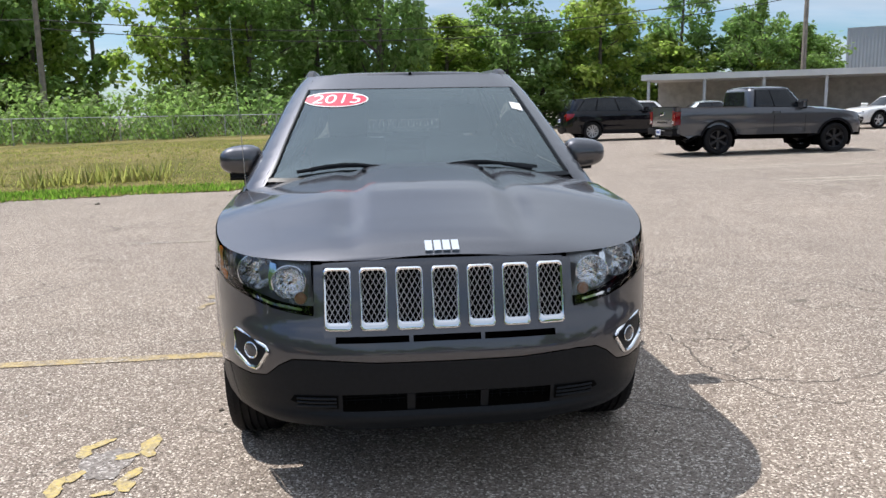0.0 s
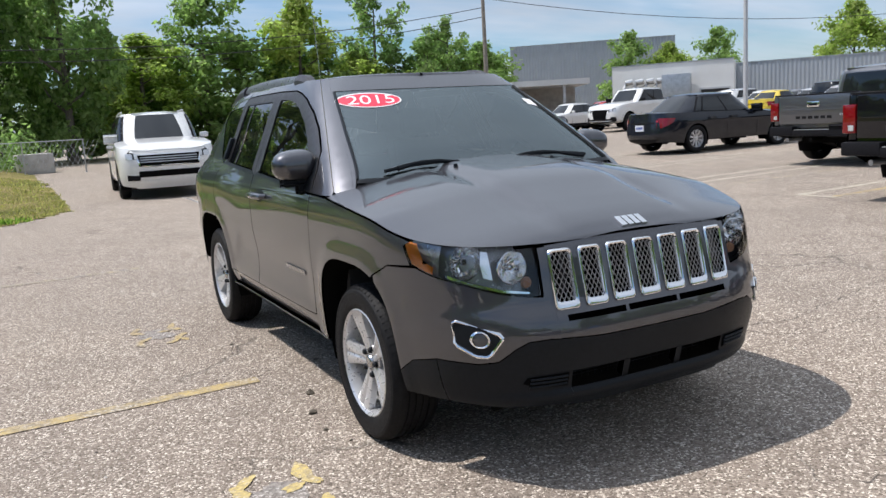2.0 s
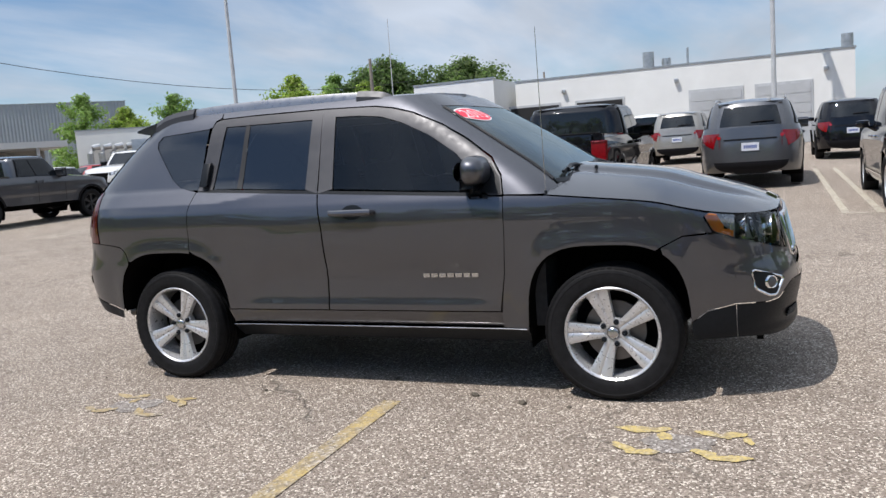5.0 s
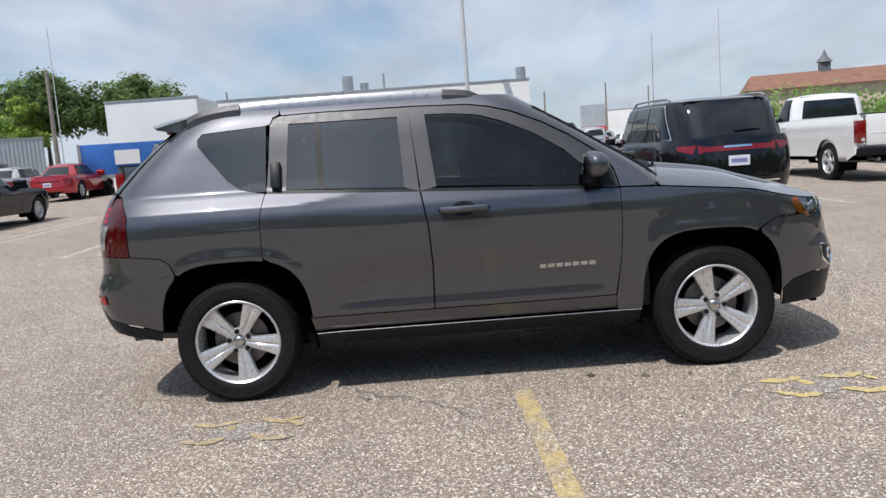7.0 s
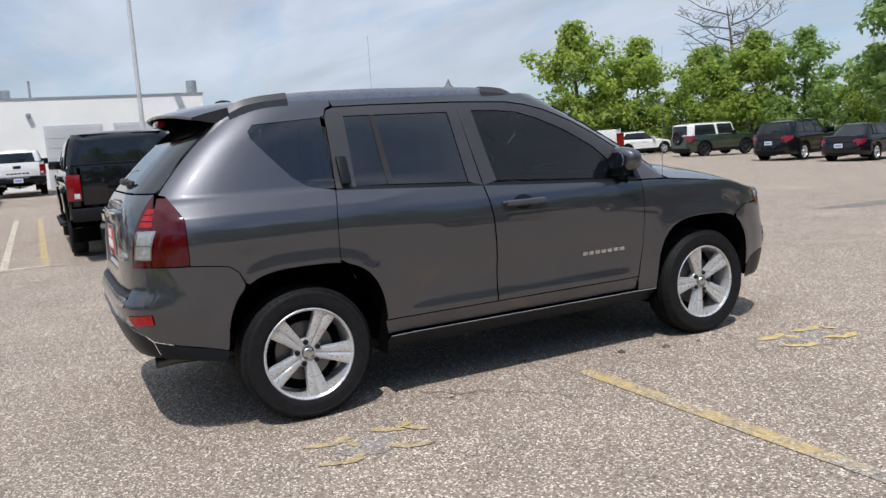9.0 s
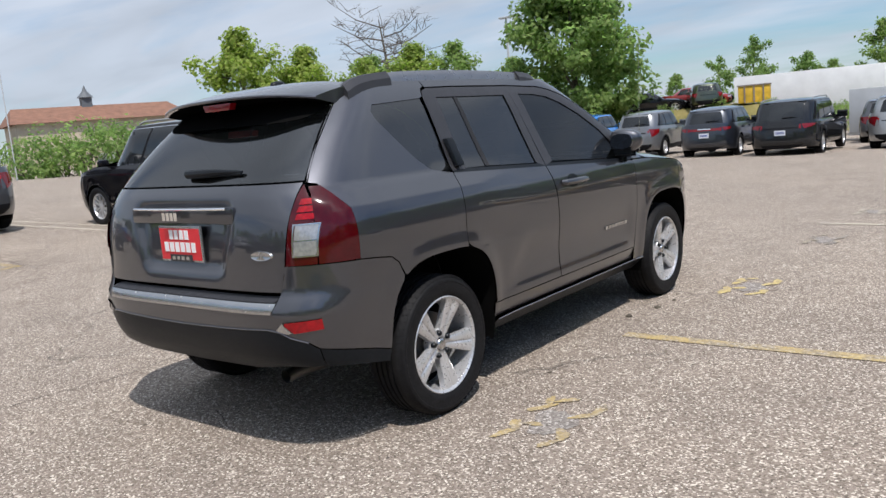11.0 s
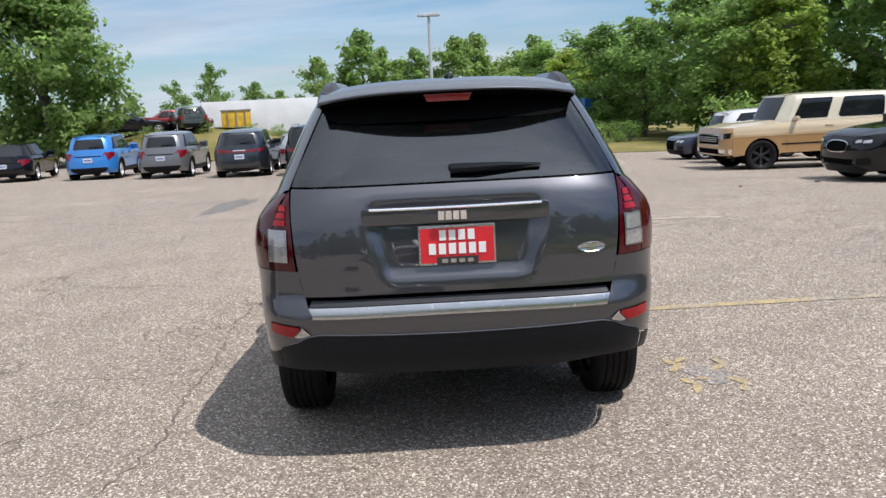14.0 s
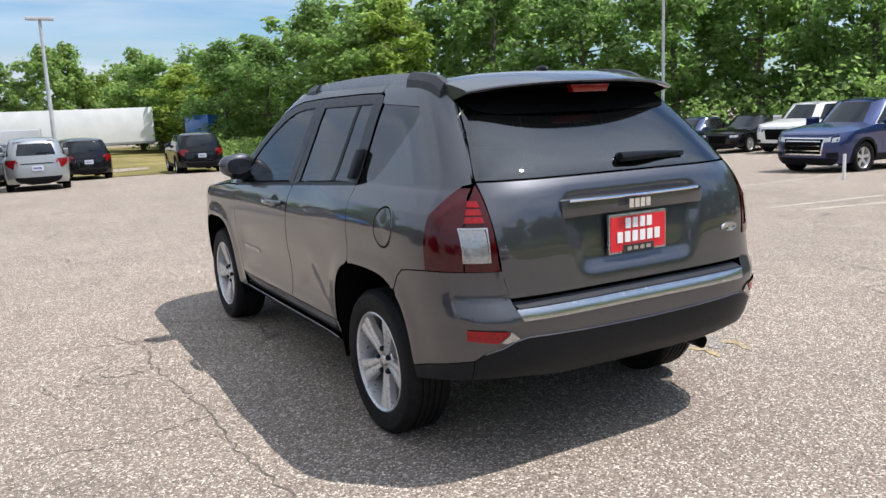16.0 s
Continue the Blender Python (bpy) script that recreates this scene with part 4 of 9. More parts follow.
    for sgn in (-1, 1):
        green.append(skin([(ym(z), z) for z in zs] + [(q, roof_line(q)) for q in ridge] + [(yn(z), z) for z in ze[::-1]], up.side(sgn), step, (sgn, 0, 0)))
    green.append(skin([(up.x(ym(z), z), z) for z in zs] + [(-up.x(ym(z), z), z) for z in zs[::-1]], up.fore(), step, (0, -1, 0.5)))
    green.append(skin([(up.x(yn(z), z), z) for z in ze] + [(-up.x(yn(z), z), z) for z in ze[::-1]], up.aft(), step, (0, 1, 0.5)))
    roof_m = paint(*two_tone) if two_tone else body_m
    skin_part("cabin_shell", merge(*green), roof_m if boxy and two_tone else body_m, ob)
    y0, y1 = up.nose(top_z), up.tail(z_end)
    top_sheet([y0 + (y1 - y0) * q / 12 for q in range(13)], lambda q: max(0.02, up.x(min(max(q, ym(top_z)), yn(z_end)), roof_line(q))) * (1 if ym(top_z) <= q <= yn(z_end) else 0.97),
              lambda u, q: roof_line(q) + 0.055 * (1 - abs(u) ** 2.5) * (1 - abs((q - (y0 + y1) / 2) / ((y1 - y0) / 2)) ** 4), roof_m, "roof", ob)
    # deck over the boot
    if kind == "sedan":
        dz = top_r
        top_sheet([glass_end - 0.15 + (yr - 0.055 - glass_end + 0.15) * q / 8 for q in range(9)], lambda q: low.x(min(q, ysr), dz) * (max(0.05, sup((q - ysr) / (yr - 0.05 - ysr), 2.2)) if q > ysr else 1.0),
                  lambda u, q: dz + 0.03 * (1 - abs(u) ** 3), body_m, "boot_lid", ob)
    # glass: one dark band with black pillars between the panes
    g = M["black_glass"]
    gz0, gz1 = belt + 0.015, top_z - 0.055
    cuts = {"suv": (0.40, 0.74), "sedan": (0.50, 0.90), "van": (0.33, 0.68), "boxy": (0.44,), "pickup": {"crew": (0.53,), "extended": (0.60,), "single": ()}[cab]}[kind]
    back0, back1 = {"suv": (0.24, 0.34), "sedan": (0.36, 0.12), "van": (0.24, 0.30), "boxy": (0.20, 0.22), "pickup": (0.16, 0.17)}[kind]
    for sgn in (-1, 1):
        ya, yb = ym(gz0) + 0.15, yn(gz0) - back0
        yc, yd = ym(gz1) + 0.13, yn(gz1) - back1 - (0.18 if sport else 0)
        if lower:
            yb, yd = yb - 0.22, yd - 0.16

        def top_edge(a, b, dz):
            """Points along the window's top from a to b, under the roof line."""
            n = 5 if drop else 1
            return [(a + (b - a) * i / n, gz1 + dz - top_z + roof_line(a + (b - a) * i / n)) for i in range(n + 1)]
        whole = [(ya - 0.02, gz0 - 0.012), (yb + 0.02, gz0 - 0.008 + rise)] + top_edge(yd + 0.02, yc - 0.01, 0.008)
        if chrome:
            inner = [(ya + 0.005, gz0 + 0.004), (yb - 0.005, gz0 + 0.004 + rise)] + top_edge(yd - 0.005, yc + 0.012, -0.008)
            skin_part("window_pillar", skin(inner, up.side(sgn, 0.0085), 0.13, (sgn, 0, 0)), black, ob)
        skin_part("window_surround", skin(whole, up.side(sgn, 0.006), 0.13, (sgn, 0, 0), 0.012), M["chrome"] if chrome else (roof_m if boxy and two_tone else black), ob)
        prev = 0.0
        for c in (*cuts, 1.0):
            edge = 0.055 if lower else 0.03 if boxy else 0.012
            s0, s1 = prev + edge, c - edge
            lift = 0.045 if lower else 0.0
            q = [(ya + (yb - ya) * s0, gz0 + lift + rise * s0), (ya + (yb - ya) * s1, gz0 + lift + rise * s1)] + top_edge(yc + (yd - yc) * s1, yc + (yd - yc) * s0, -0.7 * lift)
            if lower and c == 1.0:
                (a0, b0), (a1, b1), (a2, b2), (a3, b3) = q
                q = [(a0 + 0.05, b0), (a1 - 0.05, b1), (a1, b1 + 0.05), (a2, b2 - 0.05), (a2 - 0.05, b2), (a3 + 0.05, b3), (a3, b3 - 0.05), (a0, b0 + 0.05)]
            skin_part("side_window", skin(q, up.side(sgn, 0.011), 0.13, (sgn, 0, 0)), g, ob)
            prev = c
    zs = [gz0 + 0.02 + (gz1 + 0.015 - gz0 - 0.02) * q / 5 for q in range(6)]
    skin_part("windshield", skin([(up.x(ym(z), z) - 0.07, z) for z in zs] + [(-up.x(ym(z), z) + 0.07, z) for z in zs[::-1]], up.fore(0.008), step, (0, -1, 0.5)), g, ob)
    rw = 0.025 if kind in ("suv", "van", "sedan") else 0.07
    zr = [gz0 + (0.05 if not pick else 0.03) + (gz1 - drop - 0.02 - gz0 - 0.05) * q / 5 for q in range(6)]
    skin_part("rear_window", skin([(up.x(yn(z), z) - rw, z) for z in zr[:]] + [(-up.x(yn(z), z) + rw, z) for z in zr[::-1]], up.aft(0.006), step, (0, 1, 0.5)), g, ob)
    if kind in ("suv", "van"):
        bm = bmesh.new()
        add_box(bm, -gw * 0.66, roof_end - 0.12, z_end - 0.030, gw * 0.66, roof_end + 0.17, z_end + 0.012, 0.014)
        for v in bm.verts:
            v.co.y -= 0.16 * abs(v.co.x / (gw * 0.66)) ** 2.5
            v.co.z -= 0.045 * max(0.0, (v.co.y - roof_end) / 0.17) + 0.02 * abs(v.co.x / (gw * 0.66)) ** 3
        part("spoiler", bm, body_m, ob, smooth=True)
        if not far:
            p = [up.aft(0.02)(-0.02, belt + 0.13), up.aft(0.03)(-0.25, belt + 0.14), up.aft(0.02)(-0.42, belt + 0.135)]
            tube("rear_wiper", [tuple(q) for q in p], [0.02, 0.014, 0.008], black, ob, seg=6)
    # lamps
    lz0, lz1 = hood * (0.69 if tail != "slim" else 0.735), hood * 0.84
    tz0, tz1 = {"wrap": (hood * 0.72, hood * 1.00), "band": (hood * 0.865, hood * 0.99), "slim": (hood * 0.84, hood * 0.98), "box": (0.80, belt - 0.07)}[tail]
    for sgn in (-1, 1):
        xo = low.x(ysf, lz1) * 0.995
        hl = skin_part("headlight", skin([(sgn * xo, lz0 + 0.06), (sgn * xo, lz1 + 0.02), (sgn * hw * 0.46, lz1 - 0.055), (sgn * hw * 0.52, lz0 + 0.01)], low.fore(0.006), 0.12, (0, -1, 0)), black, ob)
        for q in (0.62, 0.78):
            skin_part("lamp_unit", skin([(sgn * hw * (q + 0.065), lz0 + 0.045), (sgn * hw * (q + 0.065), lz1 - 0.01), (sgn * hw * (q - 0.065), lz1 - 0.025), (sgn * hw * (q - 0.065), lz0 + 0.03)], low.fore(0.010), 0.12, (0, -1, 0)), M["white_lamp"], hl)
        skin_part("fog_pocket", skin([(sgn * hw * 0.84, 0.40), (sgn * hw * 0.84, 0.52), (sgn * hw * 0.60, 0.50), (sgn * hw * 0.60, 0.40)] if not pick else [(sgn * hw * 0.84, 0.56), (sgn * hw * 0.84, 0.66), (sgn * hw * 0.62, 0.66), (sgn * hw * 0.62, 0.56)], low.fore(0.008), 0.12, (0, -1, 0)), black, ob)
        if tail == "box":
            box("taillight", (sgn * (hw * 0.80), yr - 0.16, tz0, sgn * (hw * 0.985), yr - 0.012, tz1), M["red_lamp"], ob, "upright red tail lamp", 0.015)
            box("reversing_lamp", (sgn * (hw * 0.825), yr - 0.10, tz0 + 0.03, sgn * (hw * 0.90), yr - 0.006, tz0 + 0.10), M["white_lamp"], ob, "", 0.008)
        else:
            xi = hw * {"wrap": 0.60, "band": 0.50, "slim": 0.52}[tail]
            xo = low.x(ysr, tz1) * 0.995
            zi = (tz0 + (tz1 - tz0) * (0.55 if tail == "wrap" else 0.25), tz1 - 0.02) if tail != "band" else (tz0 + 0.02, tz1 - 0.025)
            rl = [skin([(sgn * xo, tz0), (sgn * xo, tz1), (sgn * xi, zi[1]), (sgn * xi, zi[0]), (sgn * (xi * 0.4 + xo * 0.6), tz0 + (0.02 if tail == "wrap" else 0.0))], low.aft(0.008), 0.12, (0, 1, 0)),
                  skin([(ysr - (0.22 if tail != "band" else 0.14), tz0 + (tz1 - tz0) * 0.5), (ysr, tz0), (ysr, tz1), (ysr - (0.30 if tail != "band" else 0.17), tz1 - 0.01)], low.side(sgn, 0.008), 0.12, (sgn, 0, 0))]
            lm = skin_part("taillight", merge(*rl), M["red_lamp"], ob, "red tail lamp round the corner")
            if not far and tail != "band":
                skin_part("bright_strip", skin([(sgn * xo * 0.96, tz0 + (tz1 - tz0) * 0.62), (sgn * xo * 0.96, tz0 + (tz1 - tz0) * 0.80), (sgn * xi * 1.05, zi[1] - 0.03), (sgn * xi * 1.05, zi[0] + 0.02)], low.aft(0.012), 0.12, (0, 1, 0)), M["red_bright"], lm)
        bm = bmesh.new()
        xm = low.x(cowl + 0.45, belt)
        add_box(bm, sgn * (xm - 0.04), cowl + 0.36, belt + 0.01, sgn * (xm + 0.16), cowl + 0.46, belt + (0.13 if not pick else 0.155), 0.045)
        part("mirror", bm, body_m if not pick or color[0] < 0.3 else black, ob, smooth=True)
        if not far:
            doors = {"suv": (0.30, 0.66), "sedan": (0.36, 0.72), "van": (0.30, 0.44), "boxy": (0.36,), "pickup": {"crew": (0.44, 0.86), "extended": (0.50,), "single": (0.75,)}[cab]}[kind]
            for q in doors:
                yh = ya + (yb - ya) * q
                xh = low.x(yh, belt - 0.12)
                bm = bmesh.new()
                add_box(bm, sgn * (xh - 0.01), yh, belt - 0.135, sgn * (xh + 0.035), yh + 0.20, belt - 0.10, 0.010)
                part("door_handle", bm, body_m if not chrome else M["chrome"], ob, smooth=True)
            # shut lines
            for q in (0.0, *cuts[:2 if kind != "sedan" else 1]):
                yq = ya + (yb - ya) * q + (0.02 if q else -0.03)
                if abs(yq - ar) > R + 0.02 or kind == "van":
                    zb = sill + 0.06 if abs(yq - ar) > R + 0.05 and abs(yq - af) > R + 0.05 else r + R + 0.04
                    skin_part("shut_line", skin([(yq, zb), (yq + 0.010, zb), (yq + 0.010, belt - 0.01), (yq, belt - 0.01)], low.side(sgn, 0.002), 0.3, (sgn, 0, 0)), gap, ob)
    if tail == "band":
        zb0, zb1 = tz0 + 0.022, tz1 - 0.03
        skin_part("lamp_band", skin([(-hw * 0.53, zb0), (hw * 0.53, zb0), (hw * 0.53, zb1), (-hw * 0.53, zb1)], low.aft(0.007), 0.2, (0, 1, 0)), M["red_lamp"], ob, "thin red lamp across the tailgate")
        skin_part("emblem_bar", skin([(-0.22, zb1 - 0.03), (0.22, zb1 - 0.03), (0.20, zb1), (-0.20, zb1)], low.aft(0.012), 0.2, (0, 1, 0)), M["chrome"], ob)
    elif not pick and not boxy:
        z = hood * 0.86
        skin_part("boot_trim", skin([(-hw * 0.50, z), (hw * 0.50, z), (hw * 0.50, z + 0.03), (-hw * 0.50, z + 0.03)], low.aft(0.010), 0.2, (0, 1, 0)), M["chrome"] if chrome else black, ob)
    # nose
    gz, gzt = hood * (0.46 if grille != "wide" else 0.60), hood * 0.82
    if grille == "wide":
        skin_part("lower_intake", skin([(-hw * 0.62, hood * 0.40), (hw * 0.62, hood * 0.40), (hw * 0.62, hood * 0.51), (-hw * 0.62, hood * 0.51)], low.fore(0.016), 0.13, (0, -1, 0)), gap, ob)
    if grille == "chrome" or grille == "wide":
        wq = 0.50 if grille == "chrome" else 0.60
        fr = skin_part("grille", skin([(-hw * wq, gz - 0.02), (hw * wq, gz - 0.02), (hw * (wq + 0.06), gzt), (-hw * (wq + 0.06), gzt)], low.fore(0.008), 0.13, (0, -1, 0)), M["chrome"], ob, "chrome-framed dark grille")
        skin_part("grille_field", skin([(-hw * wq + 0.03, gz + 0.01), (hw * wq - 0.03, gz + 0.01), (hw * (wq + 0.06) - 0.035, gzt - 0.03), (-hw * (wq + 0.06) + 0.035, gzt - 0.03)], low.fore(0.018), 0.13, (0, -1, 0)), gap, fr)
        for q in range(3):
            z = gz + 0.07 + (gzt - gz - 0.16) * q / 2
            skin_part("slat", skin([(-hw * wq + 0.03, z), (hw * wq - 0.03, z), (hw * wq - 0.03, z + 0.022), (-hw * wq + 0.03, z + 0.022)], low.fore(0.027), 0.13, (0, -1, 0)), M["chrome"] if grille == "chrome" else M["galv"], fr)
    elif grille == "oval":
        oval_g = [(hw * 0.36 * math.copysign(abs(math.cos(i * math.pi / 10)) ** 0.7, math.cos(i * math.pi / 10)), hood * 0.70 + hood * 0.115 * math.copysign(abs(math.sin(i * math.pi / 10)) ** 0.7, math.sin(i * math.pi / 10))) for i in range(20)]
        fr = skin_part("grille", skin(oval_g, low.fore(0.008), 0.1, (0, -1, 0), 0.01), M["chrome"], ob, "chrome ring of the oval mesh grille")
        skin_part("grille_field", skin([(a * 0.93, hood * 0.70 + (b - hood * 0.70) * 0.88) for a, b in oval_g], low.fore(0.016), 0.1, (0, -1, 0)), gap, fr)
        skin_part("lower_intake", skin([(-hw * 0.45, hood * 0.36), (hw * 0.45, hood * 0.36), (hw * 0.52, hood * 0.47), (-hw * 0.52, hood * 0.47)], low.fore(0.012), 0.13, (0, -1, 0)), gap, ob)
    else:
        skin_part("grille", skin([(-hw * 0.36, gz), (hw * 0.36, gz), (hw * 0.46, gzt - 0.02), (-hw * 0.46, gzt - 0.02)], low.fore(0.008), 0.2, (0, -1, 0)), gap, ob)
    cl = M["chrome"] if lower else (black if clad else body_m)
    skin_part("front_bumper", skin(band(bz, 0.38 if not pick and not lower else 0.58, ysf, 3), low.fore(0.012), step, (0, -1, 0)), cl, ob)
    if not pick:
        skin_part("rear_bumper", skin(band(bz + 0.04, 0.50 if clad else 0.36, ysr, 3), low.aft(0.014), step, (0, 1, 0)), black, ob)
        if chrome:
            skin_part("bumper_strip", skin([(-hw * 0.62, 0.43), (hw * 0.62, 0.43), (hw * 0.62, 0.455), (-hw * 0.62, 0.455)], low.aft(0.018), 0.2, (0, 1, 0)), M["chrome"], ob)
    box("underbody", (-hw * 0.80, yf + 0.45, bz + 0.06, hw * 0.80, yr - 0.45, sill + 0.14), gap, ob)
    for sgn in (-1, 1):
        for ya in (af, ar):
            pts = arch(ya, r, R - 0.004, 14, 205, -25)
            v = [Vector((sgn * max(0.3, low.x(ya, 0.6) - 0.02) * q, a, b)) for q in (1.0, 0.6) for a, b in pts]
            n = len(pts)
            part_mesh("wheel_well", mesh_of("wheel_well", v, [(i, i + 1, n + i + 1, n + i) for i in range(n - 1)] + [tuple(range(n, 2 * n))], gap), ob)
            if clad and not far:
                outer, inner = arch(ya, r, R + 0.055, 14, 192, -12), arch(ya, r, R - 0.005, 14, 192, -12)
                skin_part("arch_trim", skin(outer + inner[::-1], low.side(sgn, 0.012), 0.3, (sgn, 0, 0), 0.02), black if color[0] < 0.3 or not pick else body_m, ob)
            w = put_wheel(WHEELS[wheel], ob, sgn * (hw - 0.125), ya, r, sgn < 0)
            w.scale = (0.37, r, r)
        if clad and not pick:
            skin_part("sill_trim", skin([(af + R + 0.02, sill - 0.03), (ar - R - 0.02, sill - 0.03), (ar - R - 0.02, sill + 0.13), (af + R + 0.02, sill + 0.13)], low.side(sgn, 0.010), 0.4, (sgn, 0, 0), 0.02), black, ob)
        elif chrome:
            skin_part("sill_strip", skin([(af + R + 0.05, sill + 0.10), (ar - R - 0.05, sill + 0.10), (ar - R - 0.05, sill + 0.125), (af + R + 0.05, sill + 0.125)], low.side(sgn, 0.006), 0.4, (sgn, 0, 0)), M["chrome"], ob)
        if lower:
            for a, b in ((af + R + 0.06, ar - R - 0.06), (ar + R + 0.06, ysr - 0.02)):
                skin_part("side_moulding", skin([(a, sill + 0.20), (b, sill + 0.20), (b, sill + 0.23), (a, sill + 0.23)], low.side(sgn, 0.010), 0.13, (sgn, 0, 0), 0.008), black, ob)
        if steps_on:
            tube("side_step", [(sgn * hw * 0.98, af + R + 0.1, 0.42), (sgn * (hw + 0.05), af + R + 0.3, 0.40), (sgn * (hw + 0.05), ar - R - 0.3, 0.40), (sgn * hw * 0.98, ar - R - 0.1, 0.42)], 0.038, black, ob, seg=8)
    if pick:
        # open bed behind the cab, tailgate, step bumper
        bx = hw * 0.96
        y2, y3 = glass_end + 0.03, yr - 0.04
        bt = belt + rise
        bm = bmesh.new()
        for sgn in (-1, 1):
            add_box(bm, sgn * bx * 0.86, y2, sill + 0.2, sgn * bx * 0.97, y3 - 0.02, bt + 0.025, 0.012)
        add_box(bm, -bx * 0.95, y2 - 0.01, sill + 0.2, bx * 0.95, y2 + 0.05, bt + 0.02, 0.012)
        add_box(bm, -bx * 0.86, y2, sill + 0.15, bx * 0.86, y3 - 0.05, sill + 0.25)
        part("bed", bm, body_m, ob, smooth=True)
        box("bed_cap", (-bx * 0.94, y3 - 0.10, bt + 0.026, bx * 0.94, y3 + 0.01, bt + 0.05), black, ob, "", 0.01)
        gate = box("tailgate", (-hw * 0.79, y3 - 0.06, 0.74, hw * 0.79, y3 + 0.02, bt + 0.025), body_m, ob, "", 0.02)
        box("press_line", (-hw * 0.72, y3 + 0.018, 0.98, hw * 0.72, y3 + 0.026, 1.005), body_m, gate, "", 0.003)
        hnd = box("tailgate_handle", (-0.13, y3 + 0.016, bt - 0.19, 0.13, y3 + 0.034, bt - 0.09), black if color[0] > 0.3 else M["chrome"], gate, "", 0.012)
        box("handle_pull", (-0.09, y3 + 0.034, bt - 0.165, 0.09, y3 + 0.040, bt - 0.125), black, hnd, "", 0.002)
        text_bars(gate, "tailgate_lettering", 0, y3 + 0.021, 0.86, 0.78, 0.05, 6, black if color[0] > 0.03 else M["dark_letter"], 1)
        text_bars(gate, "badge", -hw * 0.62, y3 + 0.021, 0.90, 0.13, 0.035, 3, M["galv"], 1)
        bm = bmesh.new()
        for sgn in (-1, 1):
            add_box(bm, sgn * hw * 0.42, yr - 0.16, 0.53, sgn * hw * 0.96, yr + 0.05, 0.70, 0.03)
        add_box(bm, -hw * 0.46, yr - 0.14, 0.52, hw * 0.46, yr + 0.04, 0.635, 0.02)
        part("step_bumper", bm, black if not chrome else M["chrome"], ob, "dark step bumper", smooth=True)
        box("bumper_top", (-hw * 0.40, yr - 0.05, 0.636, hw * 0.40, yr + 0.035, 0.646), M["galv"] if color[0] < 0.3 else black, ob, "", 0.004)
        tube("hitch", [(0, yr - 0.25, 0.46), (0, yr + 0.05, 0.46)], 0.035, gap, ob, seg=6)
        tube("exhaust", [(0.5, yr - 0.5, 0.46), (0.55, yr - 0.02, 0.45)], 0.035, M["galv"], ob, seg=8)
        box("chassis", (-0.45, yf + 0.6, 0.38, 0.45, yr - 0.3, 0.56), gap, ob)
    if plate:
        pz = hood * 0.74 if not pick else 0.60
        yb = low.aft()(0, pz).y + (0.02 if not pick else 0.085)
        pl = box("number_plate", (-0.155, yb - 0.01, pz - 0.075, 0.155, yb + 0.008, pz + 0.075), M["plate"], ob)
        text_bars(pl, "plate_marking", 0, yb + 0.009, pz, 0.24, 0.06, 7, M["plate_bar"], 1)
    if rails:
        for sgn in (-1, 1):
            xr = up.x((y0 + y1) / 2, top_z) - 0.03
            tube("roof_rail", [(sgn * xr, y0 + 0.35, top_z + 0.02), (sgn * xr, y0 + 0.5, top_z + 0.06), (sgn * xr, (y0 + y1) / 2 + 0.2, roof_line((y0 + y1) / 2 + 0.2) + 0.06), (sgn * xr, y1 - 0.45, roof_line(y1 - 0.45) + 0.055), (sgn * xr, y1 - 0.30, roof_line(y1 - 0.30) + 0.02)], 0.018, M["galv"], ob, seg=6)
    return ob

# ---- trees and shrubs ----
def leaves(rnd, clumps, per, size, squash=1.0):
    """Leaf sprays round clump centres: many small quads facing all ways."""
    verts, faces = [], []
    for cx, cy, cz, cr in clumps:
        for _ in range(per):
            d = Vector((rnd.gauss(0, 1), rnd.gauss(0, 1), rnd.gauss(0, 1))).normalized() * cr * rnd.random() ** 0.4
            c = Vector((cx + d.x, cy + d.y, cz + d.z * squash))
            n = (d.normalized() + Vector((rnd.gauss(0, 0.6), rnd.gauss(0, 0.6), rnd.gauss(0.75, 0.6)))).normalized()
            a = n.orthogonal().normalized()
            a.rotate(Matrix.Rotation(rnd.uniform(0, 6.28), 3, n))
            b = n.cross(a)
            s = size * rnd.uniform(0.55, 1.35)
            k = len(verts)
            verts += [c + a * s, c + b * s * 0.6, c - a * s * 0.9 + n * s * 0.25, c - b * s * 0.6]
            faces.append((k, k + 1, k + 2, k + 3))
    return verts, faces


